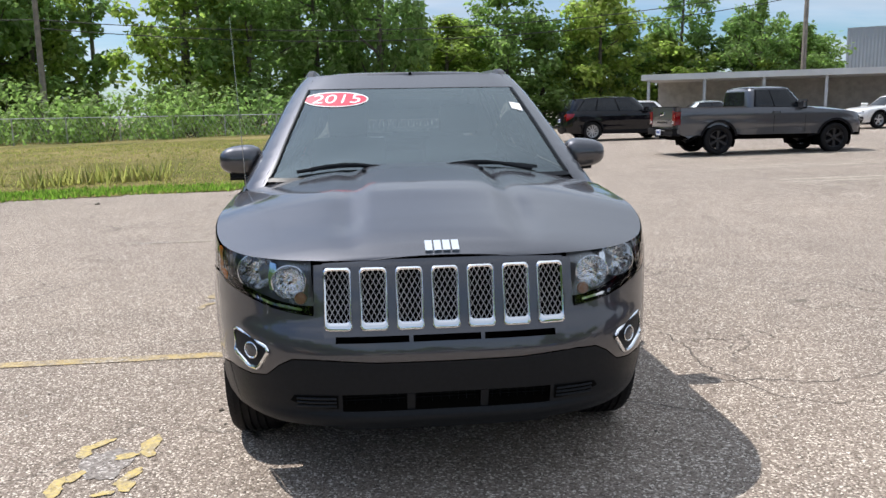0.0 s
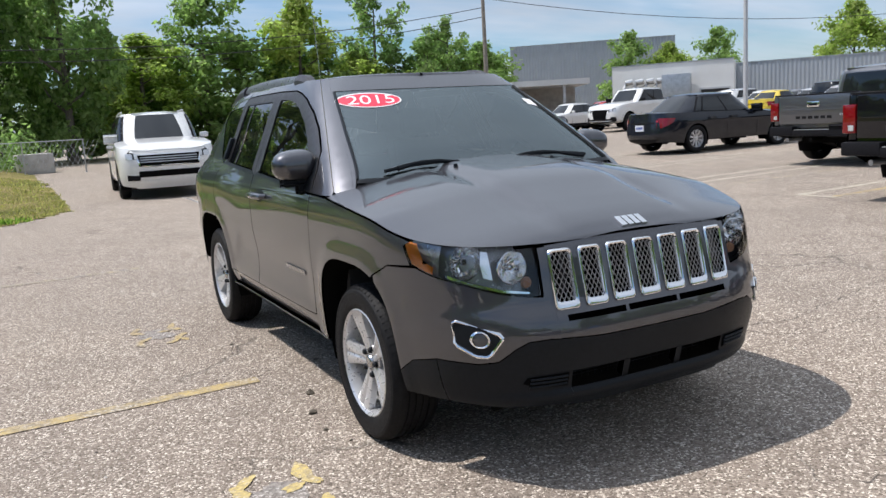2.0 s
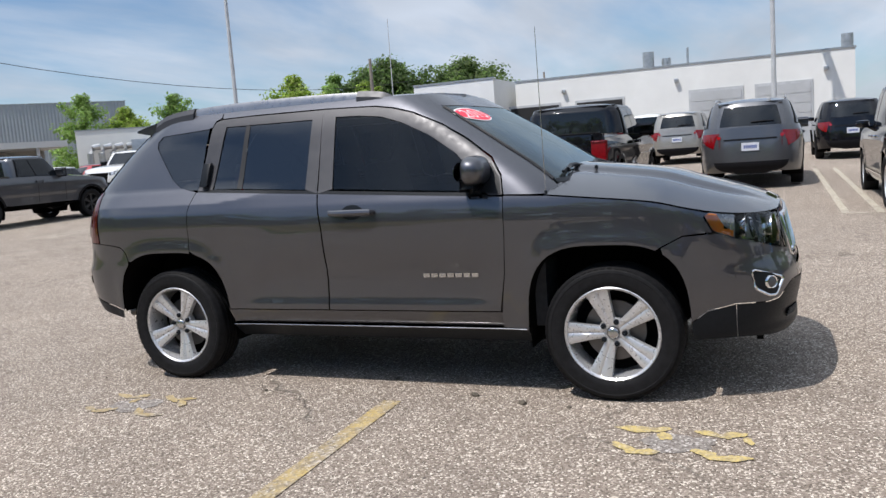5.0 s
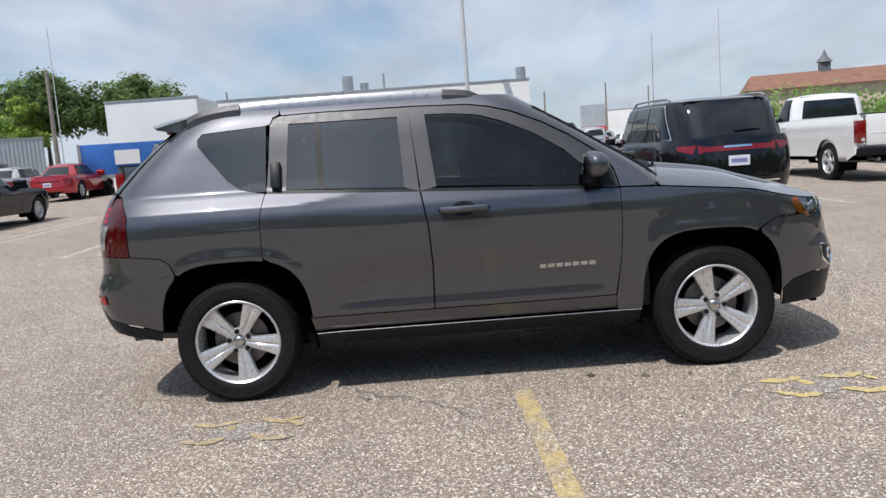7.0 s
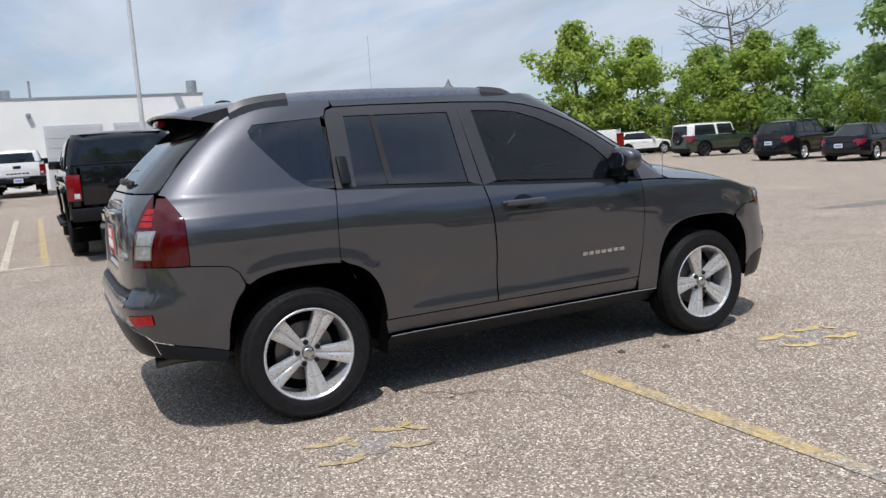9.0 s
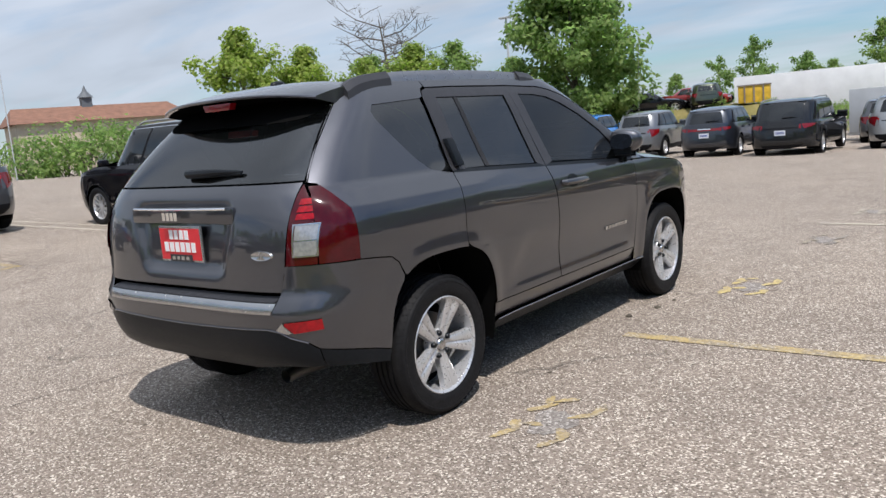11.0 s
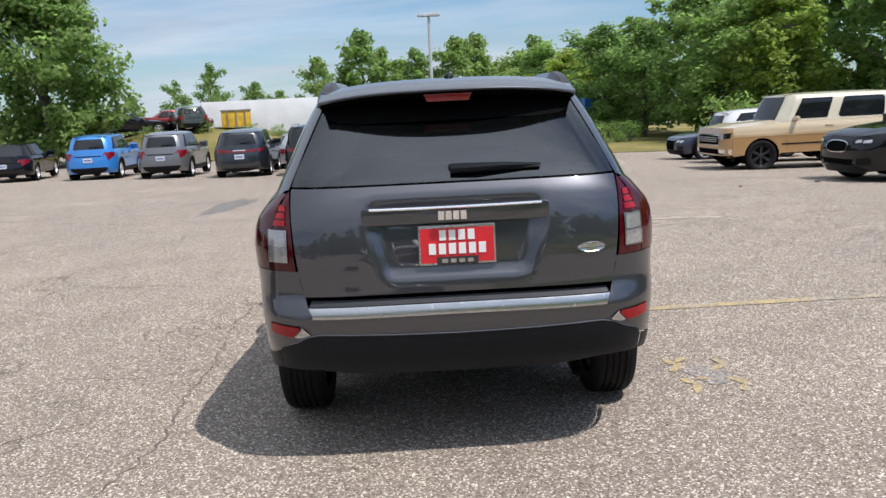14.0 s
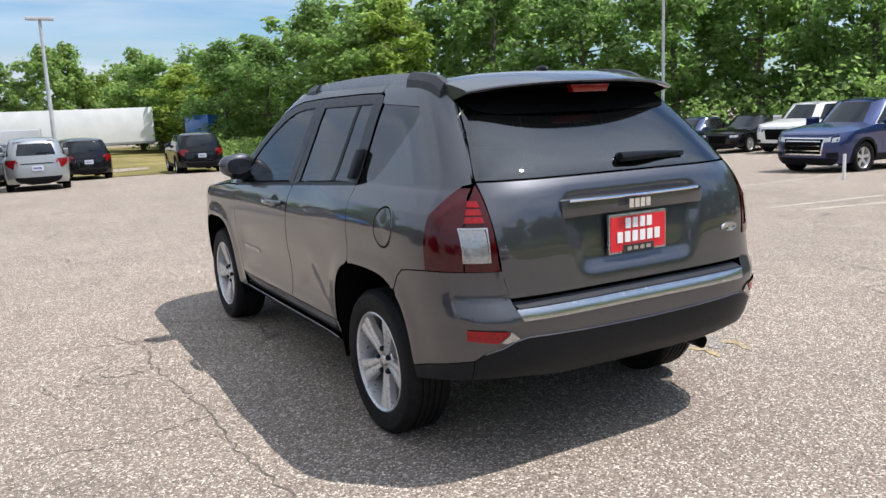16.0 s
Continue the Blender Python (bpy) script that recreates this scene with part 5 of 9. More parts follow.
def make_tree(name, x, y, height, spread_r, label, leaf, seed, clumps=60, per=42, size=0.16, low=0.22, bare=False, group="trees round the lot", category="tree"):
    rnd = random.Random(seed)
    ob = thing(name, x, y, ground_z(x, y), rnd.uniform(0, 360), label, category, group)
    bm = bmesh.new()
    lean = Vector((rnd.uniform(-0.05, 0.05), rnd.uniform(-0.05, 0.05), 0)) * height
    r0 = height * 0.016 + 0.05
    spine = [Vector((0, 0, -0.3)) + lean * (k / 6) ** 2 + Vector((0, 0, (height * 0.85 + 0.3) * k / 6)) for k in range(7)]
    add_tube(bm, spine, [r0 * (1.25 - 1.1 * k / 6) for k in range(7)], 8)
    centres = []
    limbs = 11 if not bare else 20
    for k in range(limbs):
        h = low + (0.80 - low) * (k + rnd.random()) / limbs
        a = k * 2.4 + rnd.uniform(-0.5, 0.5)
        base_p = Vector((0, 0, height * h)) + lean * h * h
        reach = spread_r * (1.0 - 0.55 * abs(h - 0.45)) * rnd.uniform(0.65, 1.05)
        tip = base_p + Vector((math.cos(a) * reach, math.sin(a) * reach, height * rnd.uniform(0.05, 0.20)))
        mid = base_p.lerp(tip, 0.5) + Vector((0, 0, -0.03 * height))
        rl = r0 * (0.5 - 0.3 * h)
        add_tube(bm, [base_p, mid, tip], [rl, rl * 0.65, rl * 0.25], 6)
        if bare:
            for _ in range(10):
                q = base_p.lerp(tip, rnd.uniform(0.3, 1.0))
                e = q + Vector((rnd.gauss(0, 1), rnd.gauss(0, 1), rnd.uniform(0.1, 1.3))) * height * 0.07
                add_tube(bm, [q, q.lerp(e, 0.5) + Vector((0, 0, 0.1)), e], [rl * 0.38, rl * 0.26, rl * 0.12], 4)
                for _ in range(4):
                    q2 = q.lerp(e, rnd.uniform(0.35, 1.0))
                    e2 = q2 + Vector((rnd.gauss(0, 1), rnd.gauss(0, 1), rnd.uniform(-0.1, 1.2))) * height * 0.035
                    add_tube(bm, [q2, q2.lerp(e2, 0.5) + Vector((0, 0, 0.05)), e2], [rl * 0.16, rl * 0.12, rl * 0.07], 3)
        for f in (0.55, 0.8, 1.0):
            centres.append(base_p.lerp(tip, f))
    part("trunk", bm, M["bark"], ob, smooth=True)
    if not bare:
        cl = []
        for k in range(clumps):
            p = centres[k % len(centres)] if k < len(centres) else None
            if p is None:
                u = rnd.random()
                h = low + (1.0 - low) * u
                rr = spread_r * math.sin(math.pi * min(1, 0.14 + 0.86 * u ** 0.8)) * rnd.random() ** 0.45
                a = rnd.uniform(0, 6.28)
                p = Vector((math.cos(a) * rr, math.sin(a) * rr, height * h)) + lean * h * h
            cl.append((p.x + rnd.gauss(0, 0.1), p.y + rnd.gauss(0, 0.1), p.z, spread_r * rnd.uniform(0.17, 0.34)))
        v, f = leaves(rnd, cl, per, size, 0.75)
        part_mesh("crown", mesh_of("crown", v, f, M[leaf], False), ob)
    return ob


def make_bush(name, x, y, height, spread_r, label, leaf, seed, per=34, size=0.10, n=22):
    rnd = random.Random(seed)
    ob = thing(name, x, y, ground_z(x, y), rnd.uniform(0, 360), label, "shrub", "shrubs at the lot's edge")
    bm = bmesh.new()
    cl = []
    for k in range(n):
        a, rr = rnd.uniform(0, 6.28), spread_r * rnd.random() ** 0.6
        h = height * rnd.uniform(0.15, 1.0) * (1.05 - 0.35 * rr / spread_r)
        p = Vector((math.cos(a) * rr, math.sin(a) * rr, h * 0.85))
        cl.append((p.x, p.y, p.z, spread_r * rnd.uniform(0.22, 0.42)))
        if k < 7:
            add_tube(bm, [(p.x * 0.2, p.y * 0.2, -0.1), (p.x * 0.6, p.y * 0.6, h * 0.5), tuple(p)], [0.03, 0.022, 0.008], 5)
    part("branchwork", bm, M["bark"], ob, smooth=True)
    v, f = leaves(rnd, cl, per, size, 0.9)
    part_mesh("foliage", mesh_of("foliage", v, f, M[leaf], False), ob)
    return ob


def plant(src, x, y, turn, s, sz=None):
    o = copy_thing(src, pose(x, y, ground_z(x, y) - 0.05, 0, 0, turn))
    o.scale = (s, s, sz or s)
    return o


rt = random.Random(11)
TALL = "tall dark-green broadleaf tree at the edge of the woods"
tall_a = make_tree("tree", -30, 44, 15.0, 4.2, TALL, "leaf_dark", 1, 130, 66, 0.22, 0.08)
tall_b = make_tree("tree", -22, 46, 14.0, 4.6, TALL, "leaf", 2, 130, 66, 0.22, 0.08)
tall_c = make_tree("tree", -10.2, 43, 15.5, 3.8, TALL, "leaf_light", 3, 130, 66, 0.22, 0.06)
far_a = make_tree("tree", -34, 55, 15.0, 4.4, TALL, "leaf_dark", 7, 85, 34, 0.36, 0.06)
far_b = make_tree("tree", -26, 56, 14.5, 4.4, TALL, "leaf", 8, 85, 34, 0.36, 0.06)
mid_a = make_tree("tree", 9.5, 50, 10.5, 3.6, "mid-green broadleaf tree behind the fence", "leaf", 4, 110, 54, 0.21, 0.06)
mid_b = make_tree("tree", 16.0, 50, 9.5, 3.6, "lighter green feathery tree behind the fence", "leaf_light", 5, 130, 72, 0.19, 0.06)
mid_c = make_tree("tree", 22.5, 52, 11.0, 3.0, "upright dark-green tree behind the fence", "leaf_dark", 6, 90, 40, 0.19, 0.08)
# the woods to the north, two ranks deep
for k in range(13):
    x0, x1 = -44 + k * 4.1 + rt.uniform(-1, 1), -46 + k * 4.3 + rt.uniform(-1, 1)
    if abs(x0 + 14.4) > 2.6:
        plant(rt.choice((tall_a, tall_b, tall_c)), x0, 45 + rt.uniform(-2.0, 3.0), rt.uniform(0, 360), rt.uniform(0.70, 0.95), rt.uniform(0.70, 0.95) if k < 12 else rt.uniform(0.40, 0.52))
    if abs(x1 + 16.6) > 2.8:
        plant(rt.choice((far_a, far_b)), x1, 53 + rt.uniform(-2, 3), rt.uniform(0, 360), rt.uniform(0.8, 1.0), rt.uniform(0.80, 1.0) if k < 12 else rt.uniform(0.42, 0.58))
for k in range(3):
    plant(rt.choice((mid_a, mid_b)), 27 + k * 2.4 + rt.uniform(-0.6, 0.6), 50 + rt.uniform(-2.5, 2.5) - 0.5 * k, rt.uniform(0, 360), rt.uniform(0.7, 0.95), rt.uniform(0.5, 0.62))
for k in range(12):
    plant(rt.choice((mid_a, mid_b, mid_c)), 5 + k * 2.3 + rt.uniform(-0.6, 0.6), 51 + rt.uniform(-2.5, 3.5), rt.uniform(0, 360), rt.uniform(0.80, 1.10), rt.uniform(0.55, 0.74))
# the woods to the south-west
for k in range(18):
    f = k / 17
    x, y = (-9.5 - 8 * f / 0.3, -70 + 24 * f / 0.3) if f < 0.3 else (-16 - 32 * (f - 0.3) / 0.7, -46 + 48 * (f - 0.3) / 0.7)
    hgt = 0.46 + 0.10 * min(1, k / 4) if k < 5 else min(0.72, 0.60 + 0.05 * (k - 5))
    plant(rt.choice((tall_a, tall_b, tall_c)), x + rt.uniform(-1.2, 1.2), y + rt.uniform(-1.5, 1.5), rt.uniform(0, 360), 0.84 * rt.uniform(0.85, 1.1), hgt * rt.uniform(0.85, 1.1))
    plant(rt.choice((far_a, far_b)), x - 5 + rt.uniform(-1.2, 1.2), y - 5 + rt.uniform(-1.5, 1.5), rt.uniform(0, 360), 0.95, hgt * rt.uniform(1.05, 1.3))
for k in range(13):
    plant(rt.choice((mid_a, mid_b, far_b)), 11 - k * 2.2 + rt.uniform(-0.8, 0.8), -86 - k * 0.8 + rt.uniform(-2, 2), rt.uniform(0, 360), rt.uniform(0.62, 0.85))
for k in range(10):
    plant(rt.choice((far_a, far_b)), -48 + rt.uniform(-2, 2), 2 + 4.6 * k, rt.uniform(0, 360), rt.uniform(0.85, 1.1))
for k in range(13):
    plant(rt.choice((far_a, far_b)), 13 + k * 4.0 + rt.uniform(-1, 1), -84 + k * 1.6 + rt.uniform(-2, 2), rt.uniform(0, 360), rt.uniform(0.26, 0.42))
# single trees to the east and south-east
for src, x, y, s in ((mid_b, 43.5, -33.4, 0.98), (mid_b, 41.2, -36.8, 0.84), (mid_b, 38, -40, 0.72), (mid_b, 35.2, -42.0, 0.80), (mid_a, 32, -43, 0.70), (mid_b, 28, -44.5, 0.62), (mid_a, 40.5, -44, 0.7),
                     (mid_c, 19.8, -72, 0.66), (mid_a, 47, 52, 0.70), (mid_b, 50, 50, 0.66), (mid_a, 53, 47, 0.68), (mid_c, 26, 47, 0.72), (mid_a, 14, -76, 0.45),
                     (mid_a, 74, 43, 0.9), (mid_b, 58.7, 38.4, 0.86), (mid_a, 62, 36, 0.7)):
    plant(src, x, y, rt.uniform(0, 360), s)
make_tree("tree", 20.6, -39.8, 12.0, 4.0, "large full green tree behind the parked row", "leaf_dark", 21, 190, 120, 0.19, 0.05)
make_tree("tree", 71.5, 38.0, 8.3, 2.5, "round bright-green tree beyond the workshop", "leaf_light", 22, 80, 60, 0.20, 0.30)
umbrella = make_tree("tree", 77.5, 38.2, 10.6, 5.6, "wide flat-crowned dark tree beyond the workshop", "leaf_deep", 24, 170, 70, 0.24, 0.52)
plant(umbrella, 81.0, 29.5, 130, 1.0, 0.96)
make_tree("bare_tree", 43, -48.8, 13.0, 5.0, "half-dead tree with bare grey branches", "leaf", 23, bare=True)
bush_a = make_bush("shrub", -9.0, 32, 2.6, 1.7, "dense green shrub in the hedge along the fence", "leaf", 31)
bush_b = make_bush("shrub", -13.0, 33, 2.2, 1.8, "dense green shrub in the hedge along the fence", "leaf_dark", 32)
for k in range(17):
    plant(rt.choice((bush_a, bush_b)), -28 + k * 1.6 + rt.uniform(-0.5, 0.5), 32.5 + rt.uniform(-1.0, 1.6), rt.uniform(0, 360), rt.uniform(0.75, 1.35))
for k in range(9):
    plant(rt.choice((bush_a, bush_b)), -27 + k * 2.9 + rt.uniform(-0.5, 0.5), 36.5 + rt.uniform(-1.0, 1.6), rt.uniform(0, 360), rt.uniform(1.1, 1.7))
for k in range(16):
    f = k / 15
    plant(rt.choice((bush_a, bush_b)), -16 - 28 * f + rt.uniform(-1, 1), -36 + 34 * f + rt.uniform(-1, 1), rt.uniform(0, 360), rt.uniform(0.8, 1.3))
for x, y, s in ((-8.6, -39.3, 0.75), (-11.4, -43.6, 0.62), (-10.0, -43.0, 0.58), (-12.6, -44.5, 0.6), (-8.9, -44.0, 0.5), (-30.0, -17.2, 1.6), (-31.5, -15.0, 1.4), (2.5, -57, 0.8), (6, -57, 0.9), (9, -56, 0.7), (-10.6, -51.5, 0.55), (-12.4, -51.8, 0.6), (-14.2, -51.0, 0.8), (11, -45, 0.8), (13, -47, 0.9), (5.8, -39, 0.7), (26, 40, 0.6), (49, -38, 1.1), (52, -36, 1.2), (55, -34, 1.2), (46, -40, 1.1), (44.5, -35.5, 1.9), (42.5, -38.5, 2.0), (40, -40.5, 2.0), (37, -42.5, 1.9), (34, -43.5, 2.0), (31, -44, 1.9), (28, -44.5, 1.8), (25, -45, 1.7), (22.5, -41.5, 1.5), (18.5, -43, 1.4), (48, -33, 1.8)):
    plant(bush_a, x, y, rt.uniform(0, 360), s)
# hedge in front of the brown-roofed hall
for k in range(9):
    f = k / 8
    plant(bush_b if k % 3 else bush_a, 62.5 - 11.0 * f, -26.0 - 7.2 * f, 47 * k, 1.25 + 0.75 * math.sin(2.6 * f + 0.35) + 0.12 * (k % 2))


# ---- buildings ----
def wall_box(name, dims, material, parent, label=""):
    return box(name, dims, material, parent, label)


def building(name, x, y, heading, w, d, h, wall_m, label, roof_over=0.0, parapet=0.25):
    """Front wall along local x at y = 0; depth towards +y."""
    ob = thing(name, x, y, ground_z(x, y) - 0.3, heading, label, "building")
    h += 0.3
    for nm, dims in (("wall", (-w / 2, 0, 0, w / 2, 0.25, h)), ("wall", (-w / 2, d - 0.25, 0, w / 2, d, h)), ("wall", (-w / 2, 0.25, 0, -w / 2 + 0.25, d - 0.25, h)), ("wall", (w / 2 - 0.25, 0.25, 0, w / 2, d - 0.25, h))):
        wall_box(nm, dims, wall_m, ob)
    box("roof", (-w / 2 + 0.25, 0.25, h - parapet - 0.15, w / 2 - 0.25, d - 0.25, h - parapet), M["roof_grey"], ob)
    box("coping", (-w / 2 - 0.04, -0.04, h, w / 2 + 0.04, 0.32, h + 0.08), M["galv"], ob)
    return ob


def bay_door(ob, x, w, h, closed, z0=0.3):
    """A workshop door set 3 mm proud of the wall: frame, then slats or the dark inside."""
    box("door_frame", (x - w / 2 - 0.1, -0.05, z0, x + w / 2 + 0.1, -0.003, z0 + h + 0.12), M["pole"], ob)
    if closed:
        n = 6
        for k in range(n):
            box("door_panel", (x - w / 2, -0.08, z0 + h * k / n + 0.01, x + w / 2, -0.052, z0 + h * (k + 1) / n - 0.01), M["roof_grey"], ob)
    else:
        box("doorway", (x - w / 2, -0.07, z0, x + w / 2, -0.052, z0 + h), M["dark_opening"], ob)


# workshop: its front faces the lot (-x), so heading -90 turns local -y to -x
shop = building("workshop", 36.6, 2.6, -90, 16.0, 22.0, 4.1, M["white_wall"], "long white painted workshop with bay doors")
for x, w, closed in ((-7.0, 2.6, False), (-3.6, 2.3, False), (2.0, 2.3, True), (5.0, 2.3, True)):
    bay_door(shop, x, w, 2.75, closed)
box("door", (-5.6, -0.06, 0.3, -4.7, -0.003, 2.4), M["pole"], shop)
for x, z in ((-5.4, 3.6), (0.2, 3.6), (6.8, 3.5)):
    box("wall_lamp", (x - 0.1, -0.22, z, x + 0.1, -0.003, z + 0.18), M["galv"], shop, "", 0.03)
building("workshop_wing", 34.2, 13.2, -90, 4.4, 14.0, 4.2, M["white_wall"], "white workshop wing next to the bays")


def roof_stack(x, y, z, r, h, label):
    ob = thing("roof_stack", x, y, z, 0, label, "roof vent", "roof equipment")
    bm = bmesh.new()
    add_tube(bm, [(0, 0, -0.3), (0, 0, h)], r, 16)
    add_tube(bm, [(0, 0, h * 0.72), (0, 0, h * 0.75)], r * 1.08, 16)
    part("pipe", bm, M["galv"], ob, smooth=True)
    return ob


roof_stack(40.2, 4.2, 4.5, 0.30, 1.15, "grey exhaust stack on the workshop roof")
roof_stack(40.4, 3.3, 4.5, 0.24, 0.75, "short grey exhaust stack on the workshop roof")
roof_stack(40.4, 2.2, 4.5, 0.06, 1.2, "thin vent pipe on the workshop roof")
roof_stack(38.2, -5.2, 4.0, 0.26, 1.3, "grey exhaust stack at the workshop corner")
box_unit = thing("roof_unit", 40.4, 0.6, 4.4, 0, "dark square roof ventilation unit", "roof vent", "roof equipment")
box("housing", (-0.3, -0.3, -0.2, 0.3, 0.3, 0.45), M["black_trim"], box_unit, "", 0.03)

low_shop = building("low_building", 40.6, 40.0, -49, 8.5, 8.0, 3.9, M["white_wall"], "low white building with ducts on its wall")
for k in range(4):
    x = -3.4 + k * 0.75
    tube("duct", [(x, -0.35, 1.2), (x, -0.35, 2.6), (x + 0.25, -0.35, 3.0), (x + 0.7, -0.35, 3.05)], 0.22, M["galv"], low_shop, seg=10)
box("air_unit", (-0.6, -1.0, 0.9, 1.4, -0.1, 3.4), M["galv"], low_shop, "", 0.05)
bay_door(low_shop, 3.0, 1.9, 1.9, False)
building("grey_building", 53.0, 37.5, -52, 19.0, 10.0, 3.9, M["grey_wall"], "long low grey metal-clad building")
warehouse = building("warehouse", 52.5, 64.0, -38, 17.0, 30.0, 8.0, M["grey_wall"], "large grey metal warehouse behind the trees")
dealer = building("dealership", 100.5, -30.3, -105, 18.5, 15.0, 5.0, M["white_wall"], "far low white showroom with a red entrance")
box("entrance", (-9.6, -0.5, 0, -6.4, -0.003, 6.2), M["grey_wall"], dealer)
box("entrance_band", (-9.7, -0.55, 2.4, -6.3, -0.503, 3.3), plain("red_panel", (0.55, 0.03, 0.03), 0.4), dealer, "red band over the entrance")
box("roof_unit", (0, 3, 5.2, 2, 5, 6.2), M["galv"], dealer)

# brown-roofed hall with a cupola
hall = thing("hall", 102, -53.5, ground_z(102, -53) - 0.3, -107, "distant building with a brown hipped roof and a cupola", "building")
box("wall", (-9, 0, 0, 13, 12, 6.7), plain("tan_wall_plaster", (0.46, 0.39, 0.29), 0.85, vary=0.12, scale=0.8), hall)
bm = bmesh.new()
pts = [(-9.8, -0.8, 6.7), (13.8, -0.8, 6.7), (13.8, 12.8, 6.7), (-9.8, 12.8, 6.7), (-8.6, 6, 9.0), (12.5, 6, 9.0)]
vs = [bm.verts.new(p) for p in pts]
for f in ((0, 1, 5, 4), (1, 2, 5), (2, 3, 4, 5), (3, 0, 4), (0, 3, 2, 1)):
    bm.faces.new([vs[i] for i in f])
part("roof", bm, plain("brown_shingles", (0.20, 0.10, 0.065), 0.9, vary=0.2, scale=1.2), hall)
bm = bmesh.new()
add_box(bm, 0.4, 5.3, 8.6, 1.8, 6.7, 10.1)
add_tube(bm, [(1.1, 6, 10.1), (1.1, 6, 10.9), (1.1, 6, 11.8)], [1.15, 0.4, 0.03], 8)
part("cupola", bm, plain("dark_lead", (0.10, 0.11, 0.12), 0.6), hall)

# open shed with a long shallow roof
shed = thing("open_shed", 22.3, 37.2, ground_z(22, 37) - 0.1, -29.5, "long open shed with a pale sheet-metal roof", "shed")
box("roof", (-7.2, -1.6, 2.66, 6.6, 3.4, 2.98), plain("pale_roof_sheet", (0.62, 0.62, 0.60), 0.5, vary=0.08, scale=0.6), shed)
box("back_wall", (-7.0, 3.1, 0, 6.4, 3.3, 2.66), M["concrete"], shed)
for k in range(5):
    box("post", (-6.9 + k * 3.0, -1.4, 0, -6.75 + k * 3.0, -1.25, 2.72), M["pole"], shed)


# ---- poles and cables ----
def pole(name, x, y, h, r, material, label, head=None, arm=0.0):
    ob = thing(name, x, y, ground_z(x, y) - 0.2, 0, label, "pole", "poles round the lot")
    tube("shaft", [(0, 0, 0), (0, 0, h * 0.5), (0, 0, h)], [r, r * 0.85, r * 0.65], material, ob, seg=10)
    if arm:
        box("crossarm", (-arm, -0.06, h - 0.55, arm, 0.06, h - 0.42), material, ob)
        for s in (-0.9, -0.4, 0.4, 0.9):
            tube("insulator", [(arm * s, 0, h - 0.42), (arm * s, 0, h - 0.22)], 0.05, M["concrete"], ob, seg=6)
    if head:
        box("lamp_head", (-0.55, -0.16, h, 0.55, 0.16, h + 0.14), M["pole"], ob, "", 0.03)
    return ob


pole("utility_pole", -16.0, 37.4, 11, 0.16, M["wood_pole"], "leaning grey wooden utility pole")
pole("utility_pole", -18.2, 52.5, 12, 0.16, M["wood_pole"], "grey wooden utility pole among the trees")
pole("utility_pole", 26.7, 42.9, 9.8, 0.17, M["wood_pole"], "wooden utility pole with a crossarm", arm=0.9)
pole("light_pole", 27.6, 21.8, 11.5, 0.11, M["pole"], "tall slim grey light pole on the lot", head=True)
pole("light_pole", 32.8, -2.0, 11.5, 0.11, M["pole"], "tall slim grey light pole on the lot", head=True)
pole("light_pole", -0.5, -34.4, 6.9, 0.10, M["pole"], "pale light pole with a flat lamp head", head=True)
pole("light_pole", 29.4, -46.3, 9.2, 0.10, M["pole"], "pale light pole with a flat lamp head", head=True)
pole("light_pole", -25.9, -23.6, 13.5, 0.08, M["pole"], "tall slim pale light pole by the woods", head=True)
for x, y, h in ((88, -14, 7.0), (92, -22, 8.0), (95, -28, 7.6), (84, 4, 6.0), (90, -6, 6.4), (70, 18, 7.6), (36.5, 19.0, 6.4)):
    pole("utility_pole", x, y, h, 0.13, M["wood_pole"], "distant utility pole against the sky")
pole("mast", 62, 30, 13, 0.05, M["pole"], "thin aerial mast against the sky")
pole("mast", 60, -24, 11, 0.05, M["pole"], "thin aerial mast against the sky")


def cable(a, b, sag, label="thin black overhead cable"):
    a, b = Vector(a), Vector(b)
    pts = [a.lerp(b, k / 14) - Vector((0, 0, sag * 4 * (k / 14) * (1 - k / 14))) for k in range(15)]
    ob = tube("cable", [tuple(p) for p in pts], 0.022, M["wire"], None, "", 5)
    return tagged(ob, label, "cable", "overhead cables")


cable((-60, 32.5, 7.0), (-16.0, 37.4, 6.2), 0.5)
cable((-16.0, 37.4, 6.2), (26.7, 42.9, 8.6), 1.4)
cable((-16.0, 37.4, 5.8), (26.7, 42.9, 8.0), 1.5)
cable((26.7, 42.9, 9.2), (75.0, 32, 9.0), 1.8)

# chain-link fence along the hedge
fence = thing("chain_link_fence", -12, 30.9, 0.3, 0, "rusty chain-link fence in front of the hedge", "fence")
for k in range(13):
    tube("post", [(-14 + k * 2.2, 0, -0.3), (-14 + k * 2.2, 0, 1.15)], 0.03, M["galv"], fence, seg=6)
tube("top_rail", [(-14, 0, 1.12), (12.4, 0, 1.12)], 0.022, M["galv"], fence, seg=6)
bm = bmesh.new()
for k in range(140):
    for s in (-1, 1):
        x = -14 + k * 0.19
        add_tube(bm, [(x, 0.01 * s, 0), (x + s * 0.6, 0.01 * s, 1.1)], 0.006, 3, False)
part("mesh", bm, M["galv"], fence)

block = thing("concrete_block", -1.4, 33, ground_z(-1, 33) - 0.02, 12, "grey concrete barrier block beside the lane", "barrier")
box("block", (-0.7, -0.4, 0, 0.7, 0.4, 0.85), M["concrete"], block, "", 0.08)

